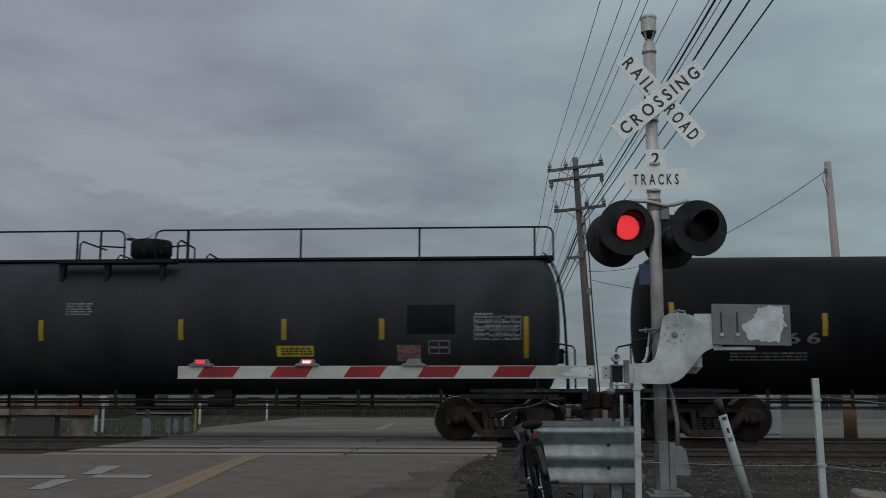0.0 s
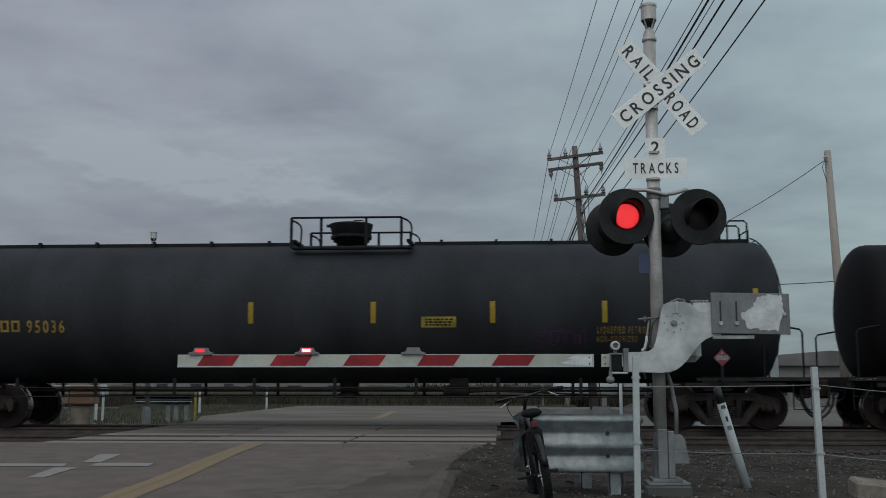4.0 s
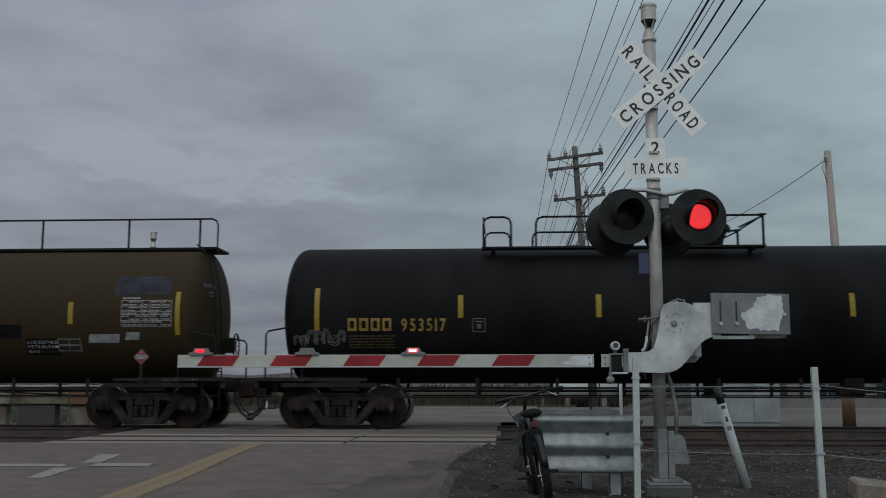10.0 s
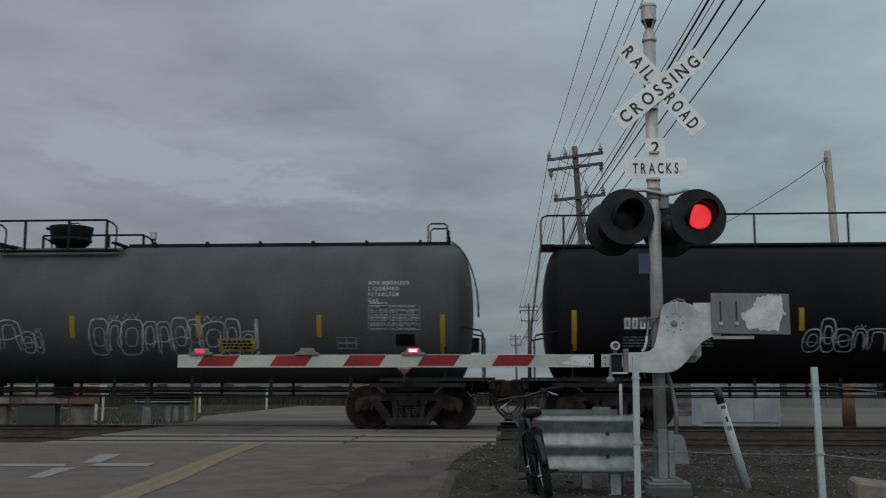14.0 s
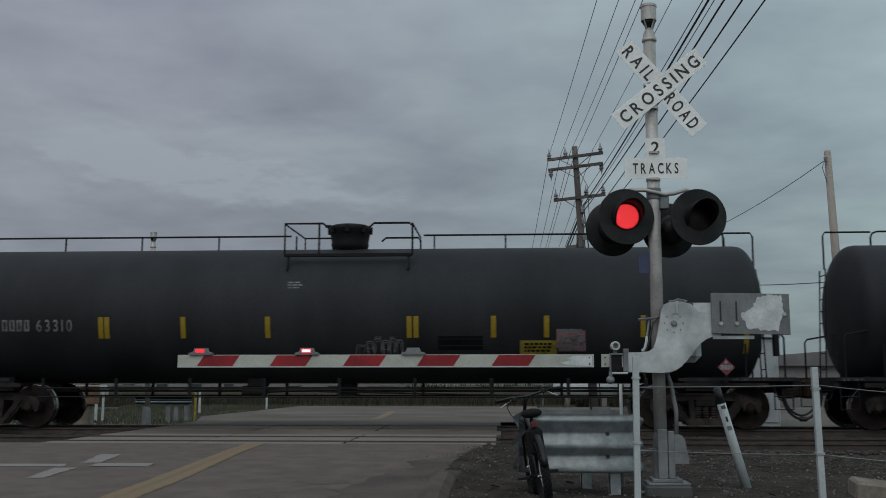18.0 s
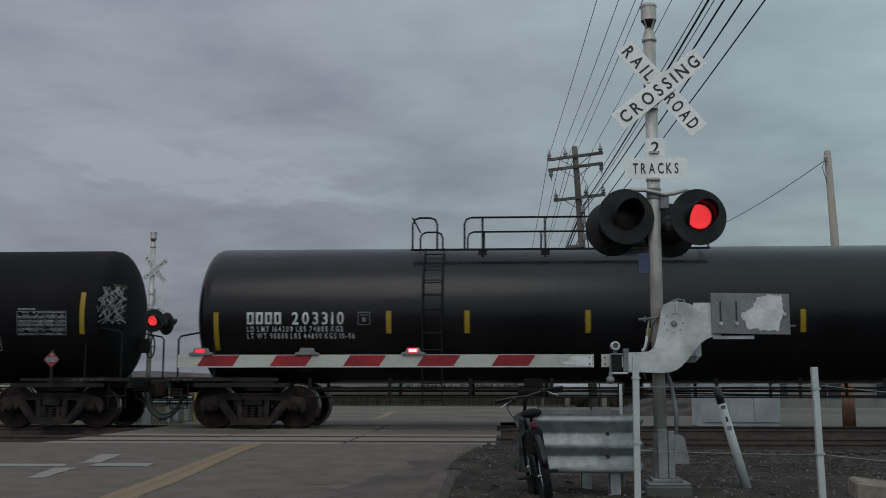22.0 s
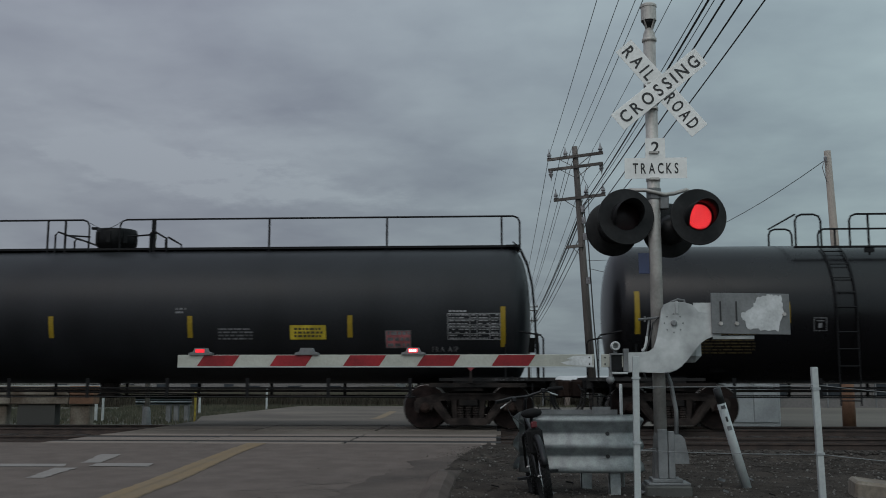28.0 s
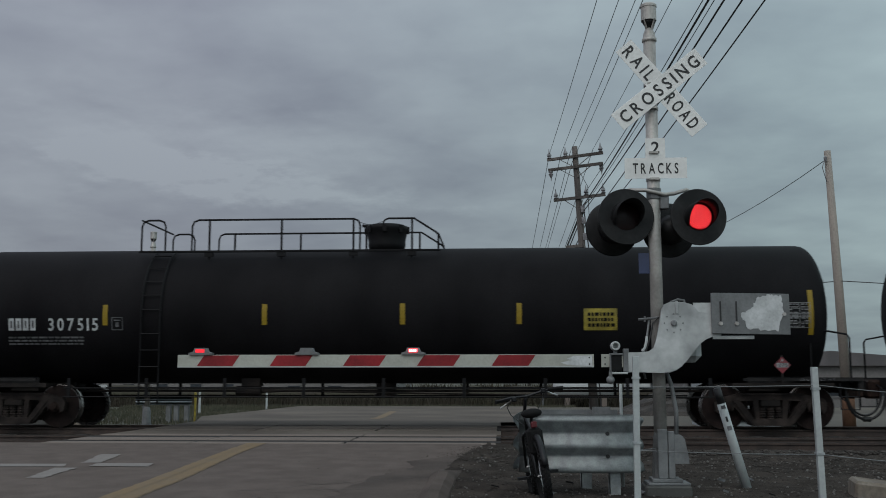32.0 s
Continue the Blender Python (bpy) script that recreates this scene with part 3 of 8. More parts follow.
def build_deck(bm):
    """Deck plate round the end of the tank with a side channel and an end sill, towards +x."""
    box(bm, -0.75, 0.46, -1.33, 1.33, 1.02, 1.06)
    for y in (-1.34, 1.26):
        box(bm, -1.9, 0.46, y, y + 0.08, 0.985, 1.05)
    box(bm, 0.38, 0.47, -1.30, 1.30, 0.84, 1.06)
    box(bm, -0.5, 0.3, -0.95, -0.45, 0.86, 1.02)
    box(bm, -0.5, 0.3, 0.45, 0.95, 0.86, 1.02)


def build_shear_plate(bm):
    """Webs between the tank's belly and the deck."""
    prism(bm, [(-1.3, 0.86), (0.10, 0.86), (-0.12, 1.25), (-0.5, 1.5), (-1.3, 1.4)], -0.015, 0.015)


def top_rail(bm, x0, x1, y, z0, z1, ends=(True, True), r=0.021):
    """A hand rail along x with rounded ends turned down to the tank."""
    pts = []
    if ends[0]:
        pts += [(x0, y, z0), (x0, y, z1 - 0.14), (x0 + 0.04, y, z1 - 0.04)]
    pts += [(x0 + 0.14, y, z1), (x1 - 0.14, y, z1)]
    if ends[1]:
        pts += [(x1 - 0.04, y, z1 - 0.04), (x1, y, z1 - 0.14), (x1, y, z0)]
    tube(bm, pts, r, 6)


def post(bm, x, y, z0, z1, r=0.02):
    box(bm, x - r, x + r, y - 0.008, y + 0.008, z0, z1)


def ladder(bm, p0, p1, w, axis, n):
    """Two stringers and n rungs from p0 to p1; axis: the way across."""
    p0, p1, a = Vector(p0), Vector(p1), Vector(axis) * w / 2
    tube(bm, [p0 - a, p1 - a], 0.016, 5)
    tube(bm, [p0 + a, p1 + a], 0.016, 5)
    for i in range(n):
        c = p0.lerp(p1, (i + 0.5) / n)
        tube(bm, [c - a, c + a], 0.012, 5)


COLOURS = {"black": "satin black", "gloss": "glossy black", "grey": "dark grey", "slate": "slate grey", "bluegrey": "faded blue-grey", "sheen": "semi-gloss slate grey", "patchy": "faded blotchy grey", "light": "mid grey", "brown": "rusty brown"}
KINDS = {"A": "a railed platform round the dome", "B": "a full-length top handrail", "C": "a top walkway and end hoops", "D": "a low top rail and raised platform",
         "E": "a long railed platform, side ladder"}


def tank_car(x0, length, colour, kind, high, tall, short, decals, plat=None, rail=None, man=0.0, lad=None, posts=(), nozzle=False, wide=(False, True), shelf=False):
    car = thing("tank_car", f"{COLOURS[colour]} tank car with {KINDS[kind]}", "tank car", group="tank cars of the train")
    TRAIN.append((car, x0))
    # tanks with a top walkway are a little wider; top: level of the walkway
    global TANK_R, TANK_Z
    TANK_R, TANK_Z = (1.51, 2.45) if kind == "C" else (1.47, 2.41)
    half, top = length / 2, 3.94
    # shell with dished heads and slight jacket seams
    bm = B()
    dome = [(0.44 * math.sin(a) ** 0.85, TANK_R * max(math.cos(a), 0.0) ** 0.85) for a in (math.pi / 2 * i / 12 for i in range(12, -1, -1))]
    body = half - 0.44
    prof = [(-body - d, r) for d, r in dome]
    prof += [(-body + 0.02, TANK_R + 0.006), (body - 0.02, TANK_R + 0.006)]
    prof += [(body + d, r) for d, r in dome[::-1]]
    lathe(bm, prof, "x", 64, (0, 0, TANK_Z))
    shell = part("tank_shell", bm, colour, car, smooth=True)
    # trucks, bolsters, sills and couplers
    tx = half - 1.32
    for s in (-1, 1):
        truck(car, s * tx)
        bm = B()
        prism(bm, [(-0.30, 0.78), (0.30, 0.78), (0.30, 1.0), (0.16, 1.5), (-0.16, 1.5), (-0.30, 1.0)], -0.6, 0.6)
        part("saddle", bm, "under", car, at=(s * tx, 0, 0))
        bm = B()
        box(bm, -1.15, 1.15, -0.26, 0.26, 0.74, 1.06, bevel=0.02)
        box(bm, -0.95, 1.05, -1.32, -1.22, 0.86, 0.95)
        box(bm, -0.95, 1.05, 1.22, 1.32, 0.86, 0.95)
        for q in (-0.9, 1.0):
            box(bm, q - 0.04, q + 0.04, -1.3, 1.3, 0.88, 0.94)
        part("stub_sill", bm, "under", car, at=pose(s * (tx + 0.15), 0, 0, 0, 0, 0 if s > 0 else 180))
        part("coupler", shared("coupler", build_coupler, "coupler"), None, car, "rusty brown coupler", at=pose(s * half, 0, 0, 0, 0, 0 if s > 0 else 180))
        part("air_hose", shared("hose", build_hose, "wire"), None, car, at=pose(s * half, 0, 0, 0, 0, 0 if s > 0 else 180) @ Matrix.Scale(1 if s > 0 else -1, 4, (0, 1, 0)))
        part("end_deck", shared("deck", build_deck, "deck"), None, car, at=pose(s * half, 0, 0, 0, 0, 0 if s > 0 else 180))
        for y in (-0.62, 0.62):
            part("shear_plate", shared("shear", build_shear_plate, "deck"), None, car, at=pose(s * (half - 0.35), y, 0, 0, 0, 0 if s > 0 else 180))
        if len(TRAIN) % 3 != 1:
            bm = B()
            x = s * (half - 0.25) - 0.55
            lettering(bm, "LD LMT - LT WT" if s > 0 else "LT WT", x, x + (0.7 if s > 0 else 0.4), 0.998, 1.036, lambda x, z: (x, -1.345, z))
            tagged(part("sill_stencil", bm, "white_dim", car, "small worn white stencil"), kind="stuff")
        # end platform rails, grab irons and steps
        bm = B()
        xe = s * (half + 0.18)
        hoop = 2.12 if kind in "AC" else 2.02
        for y in (-1.30, 1.30):
            tube(bm, [(s * (half - 0.54), y, 1.0), (s * (half - 0.54), y, hoop - 0.04), (s * (half - 0.48), y, hoop + 0.02), (xe, y, hoop - 0.10),
                      (xe + s * 0.05, y, hoop - 0.17), (xe + s * 0.05, y, 0.95)], 0.021, 6)
            part("end_handrail", bm, "railing", car)
            bm = B()
        bm.free()
        for y in (-1.32, 1.32):
            bm = B()
            tube(bm, [(xe - 0.18, y, 0.95), (xe - 0.18, y, 0.42), (xe + 0.18, y, 0.42), (xe + 0.18, y, 0.95)], 0.016, 5)
            tube(bm, [(xe - 0.18, y, 0.68), (xe + 0.18, y, 0.68)], 0.012, 5)
            part("corner_step", bm, "railing", car)
        # uncoupling lever across the end sill
        bm = B()
        tube(bm, [(s * (half + 0.50), -1.28, 1.0), (s * (half + 0.50), -1.24, 0.80), (s * (half + 0.52), -0.5, 0.80), (s * (half + 0.56), -0.2, 0.92)], 0.014, 5)
        part("uncoupling_lever", bm, "railing", car)
    # stencilled lines on the head towards the next car
    bm = B()
    rnd = random.Random(int(-x0))
    for z, y0, y1 in ((2.98, -1.0, -0.45), (2.86, -0.85, -0.62), (2.79, -0.85, -0.66)):
        y = y0
        while y < y1:
            w = rnd.uniform(0.045, 0.07)
            quad = []
            for p, q in ((y, z), (y + w, z), (y + w, z + (0.085 if z > 2.9 else 0.04)), (y, z + (0.085 if z > 2.9 else 0.04))):
                rr = math.hypot(p, q - TANK_Z) / TANK_R
                quad.append(bm.verts.new((half - 0.44 + 0.44 * math.sin(math.acos(rr ** (1 / 0.85))) ** 0.85 + 0.012, p, q)))
            bm.faces.new(quad)
            y += w + 0.022
    tagged(part("head_stencil", bm, "yellow_dim" if any(d[0] == "mark" and "yellow" in d[6] for d in decals) else "white_dim", car, "small worn stencil on the tank head"), kind="stuff")
    # brake wheel on one end
    bm = B()
    xb = half + 0.12
    tube(bm, [(xb + 0.06, 0.55 + 0.27 * math.cos(a), 1.78 + 0.27 * math.sin(a)) for a in (2 * math.pi * i / 16 for i in range(16))], 0.018, 6, closed=True)
    for i in range(3):
        a = i * math.pi / 3
        tube(bm, [(xb + 0.05, 0.55 - 0.26 * math.cos(a), 1.78 - 0.26 * math.sin(a)), (xb + 0.05, 0.55 + 0.26 * math.cos(a), 1.78 + 0.26 * math.sin(a))], 0.012, 5)
    box(bm, half - 0.25, xb, 0.42, 0.68, 1.62, 1.94)
    part("brake_wheel", bm, "under", car)
    # nozzle with a capped flange in the middle of one head
    if nozzle:
        bm = B()
        lathe(bm, [(half - 0.2, 0.13), (half + 0.06, 0.13), (half + 0.07, 0.19), (half + 0.12, 0.19), (half + 0.13, 0.15), (half + 0.22, 0.15), (half + 0.23, 0.20), (half + 0.27, 0.20), (half + 0.31, 0.12), (half + 0.38, 0.07)], "x", 16, (0, -0.15, TANK_Z - 0.33))
        part("head_nozzle", bm, "railing", car)
    # side safety bars below the tank and the brake gear
    for y in (-1.12, 1.12):
        for z in (0.84, 0.66):
            bm = B()
            tube(bm, [(-tx + 1.1, y, z), (tx - 1.1, y, z)], 0.015, 5)
            part("safety_bar", bm, "railing", car)
        for i in range(9):
            part("hanger", shared("hanger", lambda b: box(b, -0.035, 0.035, -0.01, 0.01, 0.64, 1.05), "railing"), None, car, at=(-tx + 1.2 + (2 * tx - 2.4) * i / 8, y, 0))
    rnd = random.Random(int(x0 * 10))
    bm = B()
    bx = rnd.choice((-1, 1)) * rnd.uniform(1.2, 3.6)
    lathe(bm, [(bx - 0.35, 0.02), (bx - 0.33, 0.11), (bx + 0.2, 0.12), (bx + 0.23, 0.05), (bx + 0.6, 0.03)], "x", 14, (0, -0.5, 0.78))
    box(bm, bx - 0.2, bx + 0.2, -0.6, -0.3, 0.88, 1.05)
    tube(bm, [(-tx, -0.2, 0.78), (tx, -0.2, 0.78)], 0.03, 6)
    tube(bm, [(bx + 0.6, -0.5, 0.78), (tx - 0.6, -0.3, 0.62)], 0.018, 5)
    part("brake_cylinder", bm, "under", car)
    bm = B()
    lathe(bm, [(0.62, 0.16), (0.66, 0.26), (0.70, 0.26), (0.72, 0.2), (1.0, 0.22)], "z", 14)
    part("bottom_skid", bm, "under", car, at=(man, 0, 0))
    # dome housing
    key, fn, lug = ("small_manway", build_small_manway, (0.40, 0.435, 0.10, 0.34)) if kind == "B" else ("bowl_manway", build_bowl_manway, (0.42, 0.455, 0.20, 0.29)) if kind == "C" else ("low_manway", build_low_manway, (0.43, 0.50, 0.28, 0.42)) if kind in "DE" else ("manway", build_manway, (0.50, 0.585, 0.30, 0.42))
    wide_, high_ = {"small_manway": (1.08, 1.06), "low_manway": (1.0, 1.08), "bowl_manway": (1.0, 0.94), "manway": (0.84, 0.92)}[key]
    dome = part("dome_housing", shared(key, fn, "railing", True), None, car, at=Matrix.Translation((man, 0, top - 0.01)) @ Matrix.Diagonal((wide_, wide_, high_, 1)))
    for i in range(8):
        part("lid_bolt", shared(key + "_bolt", lambda b: box(b, -0.04, 0.04, *lug), "railing"), None, dome, at=Matrix.Rotation(i * math.pi / 4, 4, "Z"))
    bm = B()
    tube(bm, [(man - 0.25, -0.1, top + 0.40), (man - 0.42, -0.1, top + 0.46), (man - 0.54, -0.1, top + 0.47)], 0.035, 6)
    part("valve_arm", bm, "railing", car)
    zr, yr = top + 0.60, 0.62
    zt = TANK_Z + math.sqrt(TANK_R ** 2 - yr ** 2)
    if kind == "A":
        a, b = plat if plat else (man - 1.2, man + 4.8)
        zp, zt, yr = 3.74, 4.41, 1.10
        far = a if (man - a) > (b - man) else b
        s = 1 if far == b else -1
        near = a if far == b else b
        split = far - s * 1.1
        for side in (-1, 1):
            y = side * yr
            bm = B()
            box(bm, a - 0.04, b + 0.04, y - 0.05 if side < 0 else y - 0.30, y + 0.30 if side < 0 else y + 0.05, zp, zp + 0.04)
            part("platform", bm, "railing", car)
            bm = B()
            lo, hi = (near, split) if s > 0 else (split, near)
            top_rail(bm, lo, hi, y, zp, zt, (s < 0, s > 0), 0.023)
            tube(bm, [(near, y, zt), (near + s * 0.15, y, zt)], 0.023, 6)
            part("handrail", bm, "railing", car)
            for x in (near, near + s * 0.48 * abs(b - a)):
                bm = B()
                post(bm, x, y, zp, zt, 0.026)
                box(bm, x - 0.07, x + 0.07, y - 0.03, y + 0.03, zt - 0.005, zt + 0.03)
                part("rail_post", bm, "railing", car)
            bm = B()
            tube(bm, [(near, y, zt - 0.02), (near + s * 0.50, y, zt - 0.26)], 0.019, 5)
            part("brace", bm, "railing", car)
            bm = B()
            p, q = sorted((split + s * 0.52, far))
            top_rail(bm, p, q, y, zp, zt, r=0.023)
            part("rail_loop", bm, "railing", car)
            for x in (a + 0.2, (a + b) / 2, b - 0.2):
                bm = B()
                box(bm, x - 0.04, x + 0.04, min(y, side * 0.66), max(y, side * 0.66), zp - 0.05, zp)
                part("bracket", bm, "railing", car)
        for x in (near, far):
            bm = B()
            tube(bm, [(x, -yr, zt - 0.01), (x, yr, zt - 0.01)], 0.020, 5)
            part("cross_rail", bm, "railing", car)
    if kind == "E":
        a, b = plat
        zp, zt, yr = 3.72, 4.42, 1.02
        lo, hi = a + 1.1, man - 0.46
        for side in (-1, 1):
            y = side * yr
            bm = B()
            box(bm, a - 0.04, b + 0.04, y - 0.05, y + 0.05, zp, zp + 0.035)
            part("platform", bm, "railing", car)
            bm = B()
            top_rail(bm, lo, hi, y, zp, zt, r=0.022)
            part("handrail", bm, "railing", car)
            bm = B()
            tube(bm, [(man + 0.02, y, zt - 0.14), (man + 0.06, y, zt - 0.04), (man + 0.14, y, zt), (b - 0.52, y, zt), (b - 0.05, y, zt - 0.30), (b, y, zt - 0.36), (b, y, zp)], 0.022, 6)
            part("handrail", bm, "railing", car)
            for x in (lo + 0.38, lo + 0.38 + (hi - lo - 0.5) * 0.5, hi - 0.14, b - 0.56):
                bm = B()
                post(bm, x, y, zp - 0.16, zt, 0.022)
                box(bm, x - 0.09, x + 0.09, y - 0.04, y + 0.04, zp - 0.10, zp - 0.01)
                part("rail_post", bm, "railing", car)
            bm = B()
            top_rail(bm, a, a + 0.52, y, zp, zt, r=0.022)
            part("rail_loop", bm, "railing", car)
            bm = B()
            tube(bm, [(hi - 0.1 + (man - hi + 0.2) * i / 8, y, zt - 0.03 - 0.10 * math.sin(math.pi * i / 8)) for i in range(9)], 0.007, 4)
            part("chain", bm, "railing", car)
        for x in (a, b):
            bm = B()
            tube(bm, [(x, -yr, zt - (0.0 if x == a else 0.33)), (x, yr, zt - (0.0 if x == a else 0.33))], 0.020, 5)
            part("cross_rail", bm, "railing", car)
    if kind == "B":
        a, b = rail
        for y in (-0.45,):
            bm = B()
            for lo, hi in ((a, man - 0.45), (man + 0.25, b)):
                top_rail(bm, lo, hi, y, top - 0.15, zr)
                for x in posts:
                    if lo < x < hi:
                        post(bm, x, y, top - 0.15, zr, 0.022)
            for s in (-1, 1):
                post(bm, man + s * 0.99, y, top - 0.15, zr, 0.024)
                tube(bm, [(man + s * 0.99, y, top + 0.26), (man + s * 0.42, y, top + 0.22)], 0.019, 6)
            chain = [(man - 0.45 + 0.7 * i / 8, y, zr - 0.06 - 0.14 * math.sin(math.pi * i / 8)) for i in range(9)]
            tube(bm, chain, 0.007, 4)
            part("handrail", bm, "railing", car)
        zp, out = (3.72, 1.06) if shelf else (top - 0.16, 0.50)
        for side in (-1, 1):
            y = side * out
            if shelf:
                bm = B()
                box(bm, man - 1.62, man + 0.92, y - 0.20, y + 0.20, zp, zp + 0.045)
                part("platform", bm, "railing", car)
                for x in (man - 1.52, man - 0.54, man + 0.66):
                    bm = B()
                    prism(bm, [(x - 0.07, zp), (x + 0.07, zp), (x + 0.03, zp - 0.42), (x - 0.03, zp - 0.42)][::-1], y - 0.10, y + 0.02 if side < 0 else y + 0.10)
                    part("bracket", bm, "railing", car)
            bm = B()
            tube(bm, [(man - 1.19, y, zp), (man - 1.19, y, zp + 0.42), (man - 1.13, y, zp + 0.49), (man - 0.60, y, zp + 0.30)], 0.022, 6)
            part("grab_rail", bm, "railing", car)
            bm = B()
            tube(bm, [(man + 1.33, y, zp), (man + 1.33, y, zp + 0.32), (man + 1.02, y, zp + 0.50), (man + 0.96, y, zp + 0.44), (man + 0.96, y, zp)], 0.022, 6)
            part("grab_rail", bm, "railing", car)
        bm = B()
        box(bm, a + 0.05, b - 0.05, -0.47, 0.47, top - 0.085, top - 0.035)
        part("walkway", bm, "railing", car)
        for s, x in ((-1, a), (1, b)):
            bm = B()
            if wide[0 if s > 0 else 1]:
                knee = (s * (half + 0.26), -0.62, 2.15)
                ladder(bm, (x, -0.35, top - 0.06), knee, 0.42, (0, 1, 0), 5)
                ladder(bm, knee, (s * (half + 0.32), -0.62, 0.95), 0.42, (0, 1, 0), 3)
            else:
                steps = [(s * (half - 0.44 + 0.52 * math.sin(th)), -0.62, TANK_Z + 1.53 * math.cos(th)) for th in (0.14 + 1.36 * i / 4 for i in range(5))]
                for p, q in zip(steps, steps[1:]):
                    ladder(bm, p, q, 0.42, (0, 1, 0), 2)
                ladder(bm, steps[-1], (s * (half + 0.14), -0.62, 1.0), 0.42, (0, 1, 0), 4)
            box(bm, min(x, x - s * 0.3), max(x, x - s * 0.3), -0.5, 0.5, top - 0.08, top - 0.03)
            part("end_ladder", bm, "railing", car)
    if kind == "C":
        a, b = plat
        bm = B()
        for lo, hi in ((-half + 0.55, a), (b, half - 0.55)):
            box(bm, lo, hi, -0.33, 0.33, top - 0.02, top + 0.065)
            for i in range(6):
                x = lo + (hi - lo) * (i + 0.5) / 6
                box(bm, x - 0.03, x + 0.03, -0.4, -0.3, top - 0.10, top + 0.10)
        part("walkway", bm, "railing", car)
        bm = B()
        for y in (-1.15, 0.80):
            box(bm, a, b, y + 0.10, y + 0.32, 3.77, 3.805)
        for x in (a + 0.05, b - 0.05):
            box(bm, x - 0.05, x + 0.05, -1.1, 1.1, top - 0.03, top + 0.02)
        part("platform", bm, "railing", car)
        for y in (-1.1, 1.1):
            bm = B()
            tube(bm, [(a, y, 4.43), (b - 0.21, y, 4.43)], 0.023, 6)
            for x in (a, a + 0.64, a + 1.60, b - 0.21):
                post(bm, x, y, 3.78, 4.43, 0.030)
            part("handrail", bm, "railing", car)
            for x, top_z in ((a, 4.38), (b - 0.21, 4.42)):
                bm = B()
                tube(bm, [(x, y, top_z), (x + 0.13, y, top_z - 0.06), (x + 0.20, y, top_z - 0.13), (x + 0.22, y, top_z - 0.22), (x + 0.20, y, 3.78)], 0.021, 6)
                part("end_hoop", bm, "railing", car)
        for s in (-1, 1):
            bm = B()
            q = s * (half - 0.55)
            for y, w, h in ((-0.36, 0.42, 0.46), (0.36, 0.42, 0.46)):
                tube(bm, [(q, y, top), (q, y, top + h - 0.06), (q - s * 0.06, y, top + h), (q - s * (w - 0.06), y, top + h), (q - s * w, y, top + h - 0.06), (q - s * w, y, top)], 0.02, 6)
            tube(bm, [(q + s * 0.02, -0.36, top - 0.02), (q + s * 0.02, -0.36, top + 0.25), (q + s * 0.02, 0.36, top + 0.25), (q + s * 0.02, 0.36, top - 0.02)], 0.018, 5)
            arc = [(s * (half - 0.60 + 0.72 * math.sin(th)), -0.42, TANK_Z + (TANK_R + 0.06) * math.cos(th)) for th in (0.12 + 1.5 * i / 9 for i in range(10))]
            tube(bm, arc, 0.016, 5)
            arc = [(x, 0.0, z) for x, y, z in arc]
            tube(bm, arc, 0.016, 5)
            for x, y, z in arc[1:]:
                tube(bm, [(x, -0.42, z), (x, 0, z)], 0.011, 5)
            part("end_ladder", bm, "railing", car)
    if kind == "D":
        a, b = plat
        lo, hi = rail
        for y in (0.20,):
            bm = B()
            for p, q in ((lo, a), (b, hi)):
                top_rail(bm, p, q, y, top - 0.10, top + 0.29, (p == lo, q == hi), 0.021)
                k = max(2, round((q - p) / 1.9))
                for i in range(k + 1):
                    post(bm, p + 0.38 + (q - p - 0.4) * i / k, y, top - 0.10, top + 0.29, 0.017)
            part("low_rail", bm, "railing", car)
        for y in (-1.1, 1.1):
            bm = B()
            box(bm, a, b, y - 0.06, y + 0.06, 3.60, 3.66)
            for x in (a + 0.08, b - 0.08):
                tube(bm, [(x, y, 3.62), (x, y * 1.12, 3.30)], 0.028, 5)
            part("platform", bm, "railing", car)
            w = (b - a) * 0.30
            bm = B()
            tube(bm, [(a, y, 3.62), (a, y, 4.31), (a + w, y, 4.31), (a + w + 0.1, y, 4.22)], 0.023, 6)
            post(bm, a + w * 0.9, y, 3.62, 4.31)
            part("handrail", bm, "railing", car)
            bm = B()
            tube(bm, [(b - w - 0.1, y, 4.22), (b - w, y, 4.31), (b - 0.06, y, 4.31), (b, y, 4.24), (b, y, 3.62)], 0.023, 6)
            part("handrail", bm, "railing", car)
        for x in (a, b):
            bm = B()
            tube(bm, [(x, -1.1, 4.30), (x, 1.1, 4.30)], 0.02, 5)
            part("cross_rail", bm, "railing", car)
        for s in (-1, 1):
            bm = B()
            e = hi if s > 0 else lo
            tube(bm, [(e, 0.20, top + 0.28), (s * (half + 0.02), 0.20, top + 0.28), (s * (half + 0.07), 0.20, top + 0.20), (s * (half + 0.07), 0.20, 3.40)], 0.021, 5)
            ladder(bm, (s * (half + 0.08), 0.28, 3.40), (s * (half + 0.16), 0.20, 2.10), 0.40, (0, 1, 0), 5)
            ladder(bm, (s * (half + 0.16), 0.20, 2.10), (s * (half + 0.20), 0.20, 1.06), 0.40, (0, 1, 0), 3)
            box(bm, s * (half + 0.24) - 0.05, s * (half + 0.24) + 0.05, -0.75, -0.60, 1.5, 1.95)
            part("end_ladder", bm, "railing", car)
